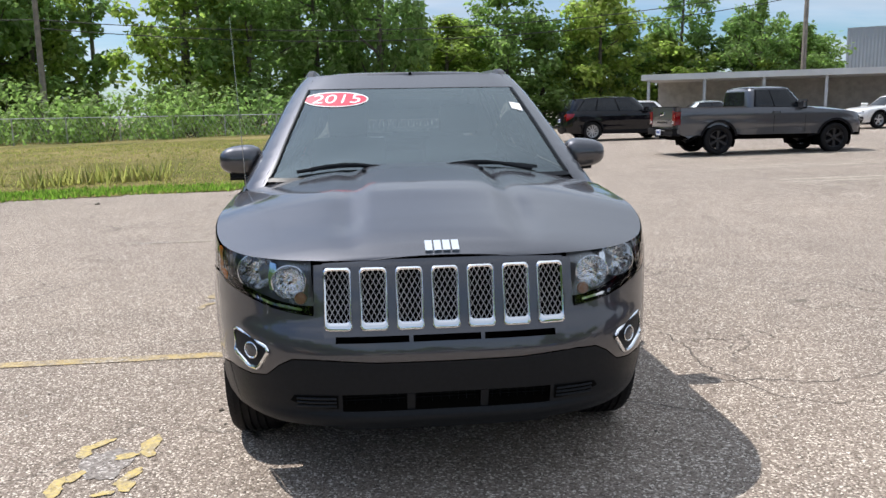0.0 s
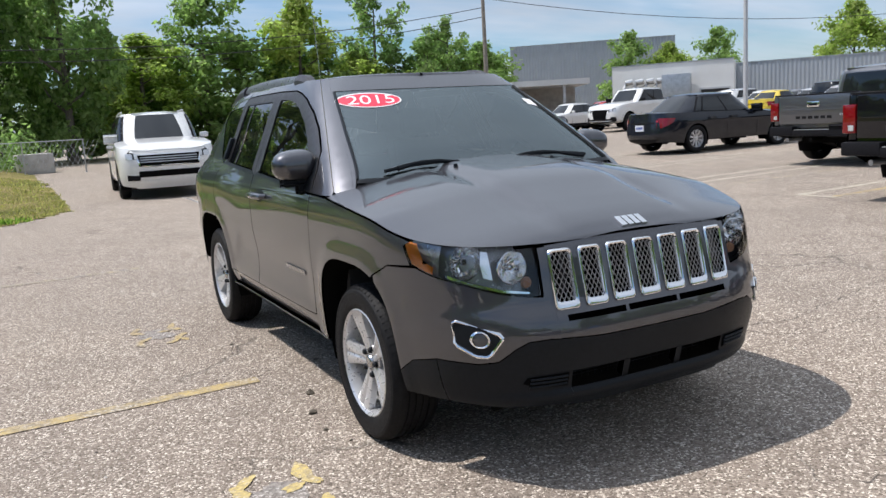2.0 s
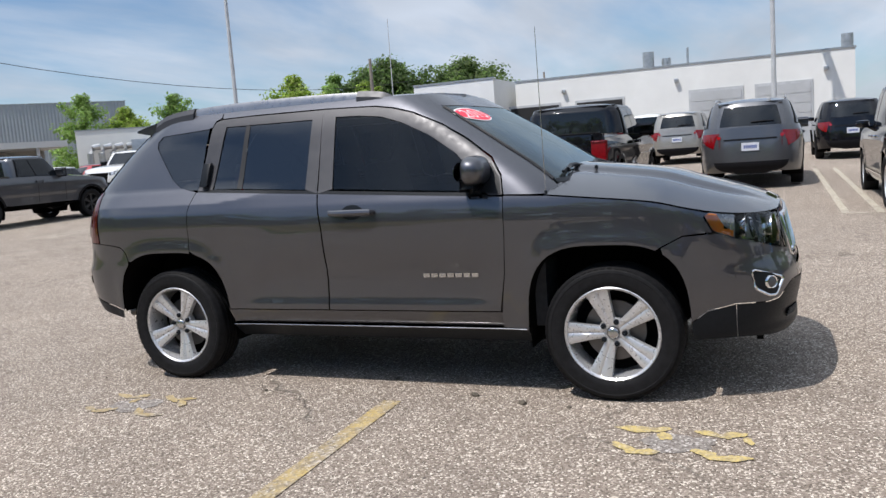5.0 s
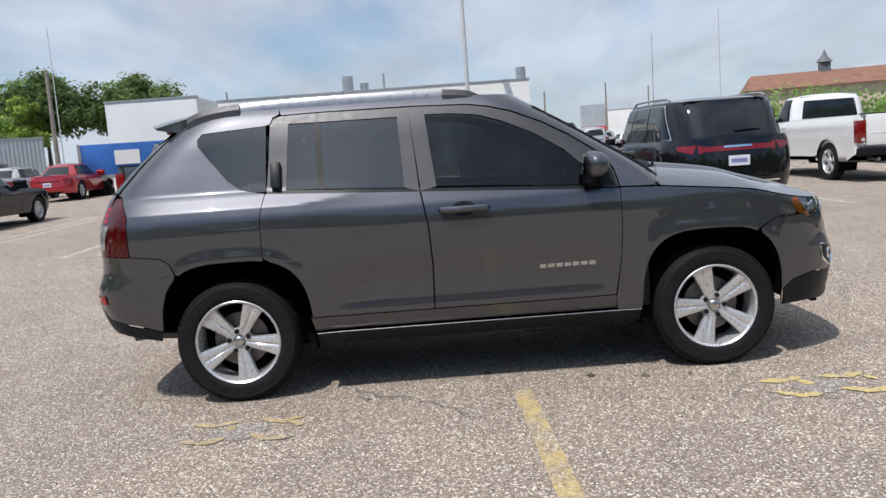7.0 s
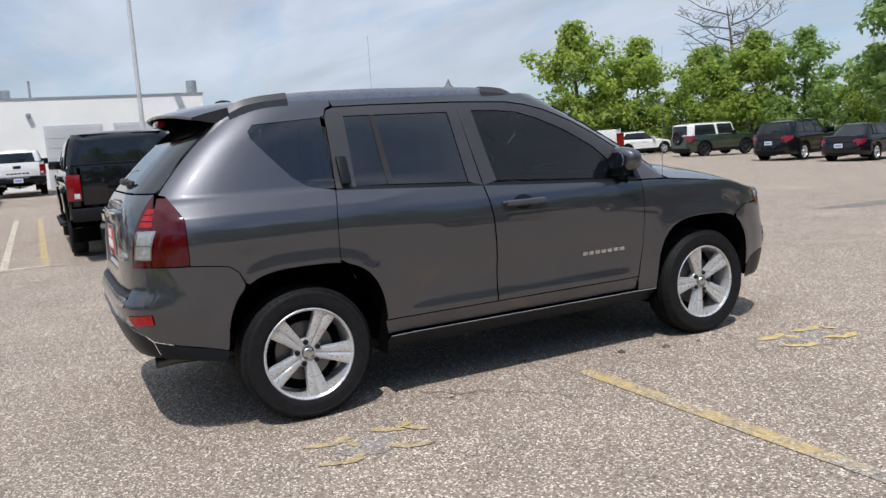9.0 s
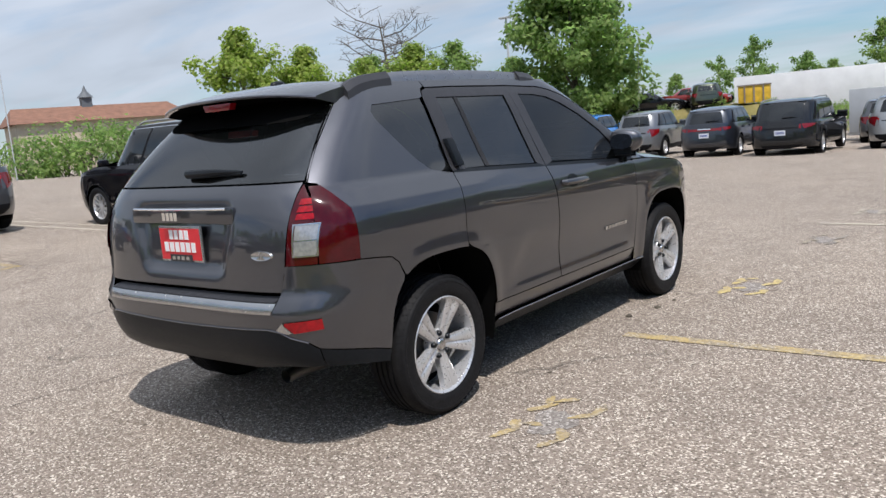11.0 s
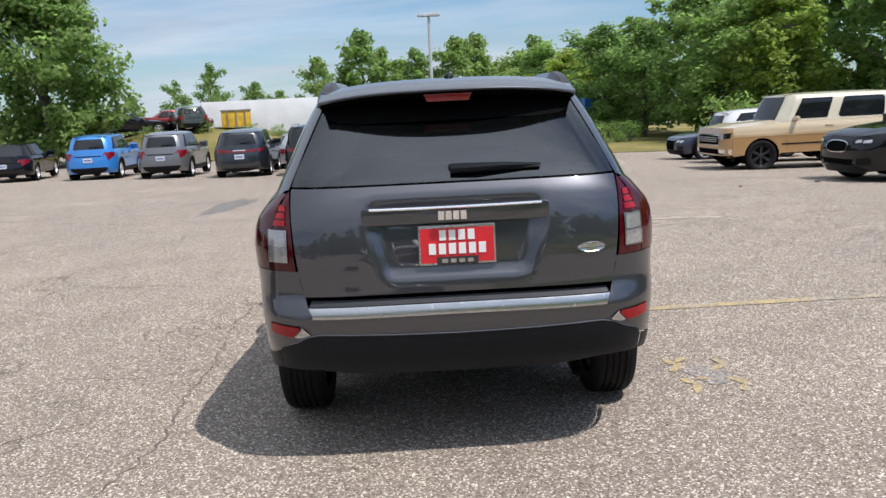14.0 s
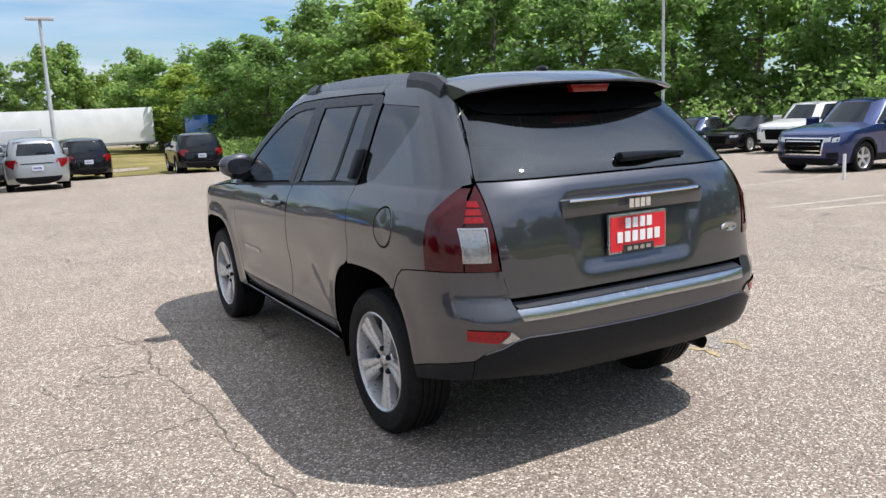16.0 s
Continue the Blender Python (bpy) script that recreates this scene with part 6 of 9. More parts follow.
# ---- trailers ----
def trailer(name, x, y, heading, L, h, z0, material, label):
    ob = thing(name, x, y, ground_z(x, y) + (0.28 if y < -40 else 0.05 if y < -20 else -0.35), heading, label, "trailer", "parked trailers")
    box("cargo_box", (-L / 2, -1.25, z0, L / 2, 1.25, z0 + h), material, ob, "", 0.03)
    box("bottom_rail", (-L / 2 - 0.01, -1.28, z0 - 0.15, L / 2 + 0.01, 1.28, z0), M["galv"], ob)
    box("corner_post", (L / 2 - 0.1, -1.275, z0, L / 2 + 0.02, -1.2, z0 + h + 0.02), M["galv"], ob)
    box("corner_post", (-L / 2 - 0.02, -1.275, z0, -L / 2 + 0.1, -1.2, z0 + h + 0.02), M["galv"], ob)
    for k in range(2):
        for s in (-1, 1):
            w = put_wheel(WHEELS["black"], ob, L / 2 - 1.6 - k * 1.3, s * 1.1, 0.5, False)
            w.matrix_basis = pose(L / 2 - 1.6 - k * 1.3, s * 1.1, 0.5, 0, 0, 90)
            w.scale = (0.45, 0.5, 0.5)
    return ob


trailer("semi_trailer", -2.6, -60.6, 0, 13.2, 2.5, 0.6, M["trailer_white"], "long white box trailer at the lot's far edge")
trailer("semi_trailer", 10.8, -59.6, 3, 12.6, 2.5, 0.9, M["trailer_white"], "long white box trailer at the lot's far edge")
trailer("box_trailer", 2.0, -32.9, -6, 3.7, 1.7, 0.35, plain("grey_box_skin", (0.46, 0.47, 0.48), 0.5, vary=0.1, scale=1.0), "small grey box trailer with faded lettering")
bt = trailer("blue_trailer", 30.6, 13.4, -70, 3.6, 1.3, 1.2, plain("blue_tarp", (0.03, 0.13, 0.42), 0.5, vary=0.2, scale=1.5), "blue covered trailer by the workshop")
box("white_patch", (-0.4, -1.29, 1.6, 0.6, -1.256, 2.2), M["white_wall"], bt)
semi = thing("semi_tractor", -12.6, -55.2, ground_z(-12.6, -55.2), -55, "blue lorry cab with a raised sleeper among the trees", "lorry")
bm = bmesh.new()
add_box(bm, -1.1, 0.05, 0.9, 1.1, 1.75, 2.55, 0.16)
add_box(bm, -0.95, -2.0, 0.85, 0.95, -0.2, 1.95, 0.28)
add_box(bm, -1.05, -0.75, 0.95, 1.05, 0.3, 2.35, 0.18)
for v in bm.verts:
    if v.co.z > 2.0:
        v.co.z += 0.30 * min(1.0, max(0.0, (v.co.y + 0.6) / 1.3))
semi_paint = paint((0.02, 0.12, 0.42), 0.2)
part("cab", bm, semi_paint, semi, smooth=True)
for sx in (-1, 1):
    box("side_window", (sx * 1.04, -0.55, 1.70, sx * 1.062, 0.0, 2.15), M["black_glass"], semi)
    box("sleeper_window", (sx * 1.09, 0.55, 1.85, sx * 1.112, 1.05, 2.20), M["black_glass"], semi)
    tube("exhaust_stack", [(sx * 1.18, 0.0, 0.9), (sx * 1.18, 0.0, 2.95)], 0.07, M["galv"], semi, seg=8)
box("windshield", (-0.92, -0.79, 1.72, 0.92, -0.755, 2.22), M["black_glass"], semi)
box("chassis", (-1.0, -1.9, 0.4, 1.0, 4.2, 0.85), M["black_trim"], semi)
for sx in (-1, 1):
    for yw in (-1.3, 2.4, 3.6):
        w = put_wheel(WHEELS["black"], semi, sx * 0.95, yw, 0.5, sx < 0)
        w.scale = (0.4, 0.5, 0.5)
white_fence = thing("white_fence", 44, -38.5, ground_z(44, -38) - 0.1, 25, "long low white board fence behind the parked cars", "fence")
for k in range(12):
    box("board", (-18 + k * 3.0, -0.04, 0.1, -15.03 + k * 3.0, 0.04, 1.9), M["trailer_white"], white_fence)

# ---- the parked cars, clockwise from the north ----
BLACK, CHAR, SILVER, WHITE, DKGREY = (0.006, 0.006, 0.008), (0.085, 0.088, 0.098), (0.40, 0.41, 0.43), (0.72, 0.72, 0.71), (0.09, 0.092, 0.10)
vehicle("suv", 0.95, 15.90, -3, "large white off-roader facing the lot with a dark grille", "car", WHITE, 5.2, 2.03, 1.9, "suv", "silver", 0.40, metal=0.0, base=3.1, rails=True, clad=False, grille="wide")
vehicle("pickup_truck", 10.70, 16.60, 90, "dark grey extended-cab pickup on black wheels", "pickup truck", CHAR, 5.39, 1.89, 1.79, "pickup", "black", 0.395, tail="box", base=3.24, cab="extended")
vehicle("suv", 10.10, 27.00, 90, "black three-row family car with silver wheels", "car", BLACK, 4.95, 1.93, 1.73, "suv", "ten", 0.37, base=2.85)
vehicle("suv", 14.60, 36.00, 70, "small white car behind the pickup", "car", WHITE, 4.3, 1.8, 1.55, "suv", metal=0.0)
vehicle("sedan", 17.50, 34.50, 80, "pale silver-green saloon by the shed", "car", (0.30, 0.34, 0.34), 4.6, 1.8, 1.45, "sedan")
vehicle("sedan", 26.50, 29.50, 80, "red saloon by the shed", "car", (0.38, 0.03, 0.03), 4.6, 1.8, 1.45, "sedan")
vehicle("sedan", 31.50, 31.00, -70, "black saloon by the shed", "car", BLACK, 4.7, 1.8, 1.45, "sedan")
vehicle("pickup_truck", 24.60, 25.60, -80, "white full-size pickup facing the lot", "pickup truck", WHITE, 5.9, 2.03, 1.95, "pickup", "black", 0.41, tail="box", base=3.7, metal=0.0)
vehicle("sedan", 23.40, 29.60, -80, "white saloon beside the white pickup", "car", WHITE, 4.7, 1.8, 1.45, "sedan", metal=0.0)
vehicle("sedan", 14.50, 11.30, 88, "black saloon with multi-spoke wheels", "car", (0.012, 0.014, 0.020), 4.87, 1.85, 1.48, "sedan", "ten", 0.34, base=2.85, clad=False)
vehicle("pickup_truck", 13.60, 5.40, 90, "dark grey crew-cab pickup seen from its tailgate", "pickup truck", CHAR, 5.39, 1.89, 1.79, "pickup", "silver", 0.39, tail="box", base=3.24, plate=False)
vehicle("pickup_truck", 9.95, 1.15, 90, "black crew-cab pickup with its tailgate to the bay line", "pickup truck", BLACK, 5.7, 1.89, 1.80, "pickup", "silver", 0.395, base=3.57, tail="box", steps_on=True, plate=False)
vehicle("suv", 14.00, -1.60, 90, "dark grey family car with roof rails", "car", DKGREY, 4.7, 1.88, 1.72, "suv", "silver", 0.37, base=2.8, rails=True)
vehicle("minivan", 9.25, -4.40, 90, "glossy black minivan with chrome trim", "car", BLACK, 5.17, 2.02, 1.78, "van", "ten", 0.36, base=3.09, clad=False, tail="band", chrome=True, rails=True)
vehicle("pickup_truck", 14.20, -9.60, 90, "white full-size pickup seen from its tailgate", "pickup truck", WHITE, 5.9, 2.03, 1.96, "pickup", "silver", 0.41, tail="box", base=3.7, metal=0.0, cab="single", clad=False)
vehicle("suv", 24.60, 0.90, 90, "silver-beige family car by the workshop", "car", (0.33, 0.31, 0.28), 4.6, 1.85, 1.7, "suv")
vehicle("suv", 22.50, -4.00, 90, "black family car by the workshop", "car", BLACK, 4.6, 1.85, 1.68, "suv")
vehicle("suv", 25.20, 4.80, 90, "white family car by the bay doors", "car", WHITE, 4.9, 1.95, 1.75, "suv", metal=0.0)
vehicle("pickup_truck", 31.60, 3.00, 90, "white pickup by the bay doors", "pickup truck", WHITE, 5.39, 1.89, 1.79, "pickup", "black", 0.395, tail="box", base=3.24, metal=0.0)
vehicle("pickup_truck", 26.00, 7.60, 90, "dark grey pickup by the bay doors", "pickup truck", CHAR, 5.39, 1.89, 1.79, "pickup", "silver", 0.39, tail="box", base=3.24)
vehicle("sedan", 28.40, 14.80, 90, "bright red saloon near the workshop wing", "car", (0.42, 0.015, 0.02), 4.7, 1.82, 1.45, "sedan", clad=False)
vehicle("sedan", 29.50, 17.60, 90, "pale silver saloon near the workshop wing", "car", (0.45, 0.42, 0.42), 4.7, 1.82, 1.45, "sedan", clad=False)
vehicle("sedan", 32.50, 24.00, 100, "yellow compact car in the far row", "car", (0.62, 0.45, 0.02), 4.4, 1.8, 1.42, "sedan", metal=0.1)
for k, (x, y, c, kd) in enumerate(((33, 20.5, BLACK, "suv"), (36, 27.5, WHITE, "sedan"), (37, 24.0, DKGREY, "suv"), (38, 31, WHITE, "suv"), (39.5, 27, SILVER, "sedan"), (41, 23, WHITE, "sedan"), (42, 30, DKGREY, "sedan"), (44, 26, SILVER, "suv"), (46, 22, WHITE, "suv"))):
    vehicle(kd, x, y, 95 + 7 * (k % 3), "distant parked %s" % ("family car in the far row" if kd == "suv" else "saloon in the far row"), "car", c, 4.6, 1.83, 1.68 if kd == "suv" else 1.45, kd, metal=0.2, plate=False, far=True)
for k, (x, y, c, kd) in enumerate(((62, -14.5, SILVER, "suv"), (64, -17, WHITE, "sedan"), (67, -13, DKGREY, "suv"), (70, -20, SILVER, "sedan"), (44, -9.8, SILVER, "suv"))):
    vehicle(kd, x, y, 90, "distant parked %s" % ("family car on the dealer's lot" if kd == "suv" else "saloon on the dealer's lot"), "car", c, 4.6, 1.83, 1.68 if kd == "suv" else 1.45, kd, metal=0.2, plate=False, far=True)
# the row to the south, tails to the lot
vehicle("suv", 43.93, -28.40, 15, "dark blue-grey family car at the row's end", "car", (0.06, 0.08, 0.11), 4.6, 1.85, 1.66, "suv")
vehicle("sedan", 38.0, -28.3, -8, "white saloon in the south row", "car", WHITE, 4.6, 1.82, 1.45, "sedan", "ten", metal=0.0)
vehicle("suv", 36.9, -33.2, -8, "white compact car in the south row", "car", WHITE, 4.3, 1.8, 1.55, "suv", metal=0.0)
fj = vehicle("off_roader", 28.3, -31.2, -8, "dark green off-roader with a white roof and rear spare wheel", "car", (0.025, 0.040, 0.022), 4.6, 1.9, 1.83, "boxy", "black", 0.40, base=2.69, two_tone=((0.70, 0.70, 0.68), 0.0))
spare = put_wheel(WHEELS["black"], fj, 0.1, 2.32, 1.05, False)
spare.matrix_basis = pose(0.1, 2.32, 1.05, 0, 0, 90)
spare.scale = (0.3, 0.38, 0.38)
vehicle("suv", 19.35, -27.02, 11, "black three-row family car in the south row", "car", BLACK, 4.95, 1.93, 1.73, "suv", "silver", 0.37)
vehicle("sedan", 15.90, -26.71, 11, "black saloon in the south row", "car", BLACK, 4.9, 1.85, 1.45, "sedan", "silver", 0.34, clad=False)
vehicle("suv", 12.40, -26.18, 6, "bright blue compact off-roader in the south row", "car", (0.03, 0.22, 0.62), 4.6, 1.85, 1.69, "suv", "silver", 0.36, metal=0.25)
vehicle("suv", 9.37, -25.12, 3, "grey compact off-roader with a split rear window", "car", (0.17, 0.175, 0.185), 4.4, 1.8, 1.68, "suv", "silver", 0.35)
vehicle("suv", 6.41, -24.06, 4, "dark navy off-roader with full-width tail lamps", "car", (0.02, 0.024, 0.034), 4.7, 1.85, 1.66, "suv", "silver", 0.36, tail="band", clad=False)
vehicle("sedan", 5.45, -29.46, 10, "silver saloon behind the south row", "car", SILVER, 4.6, 1.8, 1.48, "sedan")
vehicle("minivan", 3.76, -23.63, 1, "black minivan with a roof rack", "car", (0.014, 0.015, 0.017), 5.1, 2.0, 1.74, "van", "ten", 0.36, base=3.0, clad=False, rails=True, tail="slim")
vehicle("suv", 2.27, -30.84, 4, "dark family car behind the minivan", "car", DKGREY, 4.6, 1.85, 1.66, "suv")
vehicle("suv", 0.84, -25.33, -1, "silver compact off-roader in the south row", "car", (0.36, 0.37, 0.38), 4.6, 1.86, 1.69, "suv", "silver", 0.36, base=2.66)
vehicle("suv", -1.12, -31.26, 2, "black family car behind the silver one", "car", BLACK, 4.6, 1.85, 1.66, "suv")
vehicle("suv", -5.60, -31.05, -4, "black family car standing alone by the grass", "car", BLACK, 4.7, 1.9, 1.70, "suv")
def mound_z(x, y):
    e = ((x - 13.6) / 7.0) ** 2 + ((y + 44.0) / 4.6) ** 2
    return 1.75 * max(0.0, 1 - e * e) + 0.12 * noise.noise((x * 0.9, y * 0.9, 2)) * max(0.0, 1 - e)


mound = sheet("mound", [6.4 + 0.4 * i for i in range(37)], [-48.8 + 0.4 * j for j in range(25)], mound_z, M["grass"], "weedy earth mound beyond the lot", "mound", lambda x, y: ((x - 13.6) / 7.0) ** 2 + ((y + 44.0) / 4.6) ** 2 > 1.03)
for kd, x, y, hd, lb, c in (("sedan", 17.2, -43.2, -70, "black wrecked saloon on the weedy mound", BLACK), ("sedan", 15.2, -45.4, -80, "red wrecked saloon on the weedy mound", (0.35, 0.03, 0.03)), ("suv", 13.9, -43.0, 25, "dark green wreck on the weedy mound", (0.05, 0.06, 0.035))):
    wreck = vehicle(kd, x, y, hd, lb, "car", c, 4.3, 1.75, 1.5 if kd == "suv" else 1.35, kd, plate=False, far=True, group="wrecks on the mound")
    wreck.matrix_world = Matrix.Translation((0, 0, mound_z(x, y) - 0.08)) @ wreck.matrix_world
skip = thing("skip", 11.2, -43.6, ground_z(11.2, -43.6) + mound_z(11.2, -43.6) - 0.05, 14, "yellow steel waste skip on the weedy mound", "skip")
bm = bmesh.new()
add_box(bm, -0.85, -0.6, 0.1, 0.85, 0.6, 1.05, 0.03)
part("bin", bm, plain("chipped_yellow_paint", (0.62, 0.38, 0.03), 0.55, vary=0.25, scale=3), skip, smooth=True)
box("rim", (-0.90, -0.65, 1.05, 0.90, 0.65, 1.12), M["wood_pole"], skip)
for q in (-0.5, 0.0, 0.5):
    box("rib", (q - 0.04, 0.6, 0.12, q + 0.04, 0.65, 1.04), M["wood_pole"], skip)
for x, y, q in ((12.6, -41.6, 0.32), (10.0, -42.2, 0.30), (15.6, -41.2, 0.34), (8.6, -42.9, 0.34), (18.6, -41.8, 0.4)):
    o = plant(bush_a, x, y, 40 * x, q)
    o.location.z += mound_z(x, y)
# the west side
vehicle("off_roader", -9.45, -15.10, 92, "tan and cream old two-door off-roader", "car", (0.62, 0.50, 0.33), 4.69, 2.0, 1.87, "boxy", "black", 0.39, base=2.70, two_tone=((0.72, 0.66, 0.52), 0.0), metal=0.1, clad=False, lower=(0.42, 0.25, 0.11), grille="wide")
vehicle("suv", -10.12, -9.95, 93, "glossy black sports off-roader with silver wheels", "car", BLACK, 4.85, 1.94, 1.67, "suv", "silver", 0.385, base=2.98, clad=False, tail="slim", grille="oval", sport=True)
vehicle("suv", -10.50, -18.40, 270, "white family car with its tail to the lot", "car", WHITE, 4.4, 1.8, 1.6, "suv", metal=0.0)
vehicle("sedan", -10.40, -21.50, 92, "dark blue saloon beside the tan off-roader", "car", (0.02, 0.03, 0.07), 4.6, 1.8, 1.42, "sedan")
vehicle("suv", -15.90, -7.10, 90, "deep blue family car with a chrome grille", "car", (0.008, 0.024, 0.12), 4.65, 1.84, 1.66, "suv", "silver", 0.36, base=2.72, grille="chrome", chrome=True)
vehicle("suv", -24.80, -14.90, 95, "white off-roader by the woods", "car", WHITE, 4.8, 1.95, 1.8, "suv", "silver", 0.38, metal=0.0)
vehicle("sedan", -24.60, -17.60, 100, "black saloon by the woods", "car", BLACK, 4.7, 1.82, 1.45, "sedan", "ten")
vehicle("sedan", -24.40, -20.20, 100, "dark blue saloon by the woods", "car", (0.02, 0.035, 0.10), 4.7, 1.82, 1.45, "sedan")

# ---- the car in the middle ----
JP = car_paint("granite_grey_paint", (0.056, 0.057, 0.067), 0.80, 0.42, 0.008, 1.71)
J_BLACK = plain("grained_black_plastic", (0.009, 0.011, 0.014), 0.38, vary=0.15, scale=60, bump=0.15, spec=0.16)
J_GAP = plain("shadow_gap_black", (0.006, 0.006, 0.006), 0.9, spec=0.0)
GL_FRONT = tinted_glass("windshield_glass", (0.20, 0.245, 0.25), ior=2.15, sky_haze=0.05, gloss_tint=(0.84, 0.97, 1.0))
GL_SIDE = tinted_glass("side_glass", (0.15, 0.17, 0.18), ior=1.47, sky_haze=0.005)
GL_DARK = tinted_glass("privacy_glass", (0.050, 0.054, 0.060), ior=1.85, sky_haze=0.005)
GL_LENS = tinted_glass("clear_lamp_cover", (0.93, 0.95, 0.96))
J_RED = plain("deep_red_lens", (0.050, 0.001, 0.003), 0.10, vary=0.2, scale=25, coat=0.35, coat_rough=0.03, spec=0.3)
J_RED_HI = plain("bright_red_lens", (0.27, 0.002, 0.006), 0.10, vary=0.3, scale=60, coat=0.35, coat_rough=0.03, spec=0.3)
J_CLEAR = plain("ribbed_clear_lens", (0.36, 0.36, 0.36), 0.12, metal=0.45, vary=0.2, scale=80, coat=1.0)
J_SILVER = plain("satin_silver", (0.50, 0.50, 0.50), 0.24, metal=0.95, vary=0.05, scale=12)
J_RAIL = plain("satin_grey_rail", (0.30, 0.30, 0.31), 0.30, metal=0.85, vary=0.05, scale=12)
J_PLATE = plain("red_plate", (0.62, 0.02, 0.03), 0.35, vary=0.06)
J_FRAME = plain("satin_dark_frame", (0.040, 0.040, 0.045), 0.42, metal=0.3, vary=0.08)
J_PFRAME = plain("chromed_plate_frame", (0.42, 0.42, 0.43), 0.25, metal=0.8, vary=0.1)
J_WHITE = plain("white_print", (0.80, 0.80, 0.80), 0.4, vary=0.03)

car = thing("car", 0, 0, 0, 0, "dark granite-grey compact off-roader parked alone across a faded bay", "car")

HALF = [(0.22, 0.800), (0.34, 0.846), (0.45, 0.862), (0.60, 0.874), (0.78, 0.884), (0.92, 0.882), (1.00, 0.870), (1.06, 0.846), (1.12, 0.818), (1.30, 0.738), (1.46, 0.668), (1.55, 0.618), (1.62, 0.560)]
NOSE = [(0.25, -2.07), (0.32, -2.12), (0.44, -2.155), (0.54, -2.170), (0.60, -2.160), (0.66, -2.135), (0.76, -2.112), (0.86, -2.085), (0.90, -2.055), (0.98, -1.97)]
TAIL = [(0.36, 2.04), (0.46, 2.112), (0.56, 2.143), (0.66, 2.152), (0.74, 2.115), (0.90, 2.108), (1.02, 2.094), (1.12, 2.066), (1.19, 2.022), (1.34, 1.878), (1.50, 1.690), (1.60, 1.560)]
REAR_START = smooth_table([(0.3, 1.40), (0.70, 1.385), (0.86, 1.31), (1.0, 1.30), (1.2, 1.26), (1.5, 1.08), (1.6, 1.02)])
GLASS_NOSE = [(0.98, -1.205), (1.10, -1.075), (1.30, -0.785), (1.50, -0.470), (1.58, -0.34)]
low = Shell(HALF, NOSE, TAIL, -1.25, REAR_START, 3.5, 5.1)
up = Shell(HALF, GLASS_NOSE, TAIL, lambda z: up.nose(z) + 0.37, REAR_START, 4.2, 5.1)
AXF, AXR, RW = -1.317, 1.317, 0.335
ARCH = ((-1.300, 0.388, 0.445), (1.300, 0.408, 0.455))


def round_arch(yc, half, h, n=3.2, k=26):
    """A flattened wheel arch, front foot to rear foot."""
    out = []
    for i in range(k + 1):
        a = math.pi * (1 - i / k)
        c, s = math.cos(a), max(0.0, math.sin(a))
        out.append((yc + half * math.copysign(abs(c) ** (2 / n), c), 0.33 + h * s ** (2 / n)))
    return out


def side_form(y, z):
    """Arch lips, a waist in the doors, a ledge low on them, the hip over the rear wheel and the crease from belt to tail lamp."""
    d = 0.0
    for yc, half, h in ARCH:
        if z > 0.26:
            rho = (abs((y - yc) / half) ** 3.2 + abs(max(0.0, z - 0.33) / h) ** 3.2) ** (1 / 3.2)
            d += 0.012 * math.exp(-((rho - 1.0) / 0.13) ** 2)
    door = 1 / (1 + math.exp(-(y + 0.72) / 0.03)) / (1 + math.exp((y - 0.80 + (z - 0.45) * 0.8) / 0.03))
    d -= 0.012 * math.exp(-((z - 0.63) / 0.12) ** 2) * door
    d += 0.010 * door / (1 + math.exp((z - 0.490) / 0.012)) / (1 + math.exp(-(z - 0.40) / 0.02))
    hip = min(1.0, max(0.0, (y - 0.42) / 0.62)) * min(1.0, max(0.0, (2.02 - y) / 0.16))
    hip = hip * hip * (3 - 2 * hip)
    edge = 1.060 + 0.055 * (1 - hip)
    if z > edge:
        d += hip * (0.024 - 0.030 * min(1.0, (z - edge) / (1.136 - edge + 0.02)))
    else:
        d += hip * 0.024 * max(0.0, 1 - (edge - z) / 0.30)
    d -= 0.006 * min(1.0, max(0.0, (y - 1.02) / 0.12)) / (1 + math.exp(-(z - 1.139) / 0.0025)) * (1 - min(1.0, max(0.0, (z - 1.16) / 0.25)))
    return d


low.dent = up.dent = side_form


def hatch_form(x, z):
    """The scoop round the plate under the handle bar, pressed into the lid."""
    e = 0.022
    w = 0.345 - max(0.0, 1.0 - z) * 0.32
    inside = 1 / (1 + math.exp((abs(x) - w) / e * 1.6)) / (1 + math.exp(-(z - 0.815) / e * 2.0)) / (1 + math.exp((z - 1.10) / 0.012))
    return -0.030 * inside


low.rear_dent = hatch_form


def rear_seam(z):
    """Where the side chart hands over to the rear chart."""
    b = low.rs(z)
    return b + (low.tail(z) - b) * 0.86


def glass_seam(z):
    a = up.fs(z)
    return a - (a - up.nose(z)) * 0.82


SX = (-1, 1)
GRID = 0.045
FINE = (0.04, 0.0125)
gap_z = smooth_table([(-2.10, 0.872), (-2.00, 0.878), (-1.90, 0.888), (-1.79, 0.905), (-1.68, 0.930), (-1.53, 0.968), (-1.25, 1.000), (-1.03, 1.022)])
GAP = 0.004


def steps(a, b, n):
    return [a + (b - a) * k / n for k in range(n + 1)]


def mirror_poly(p):
    return [(-a, b) for a, b in p]


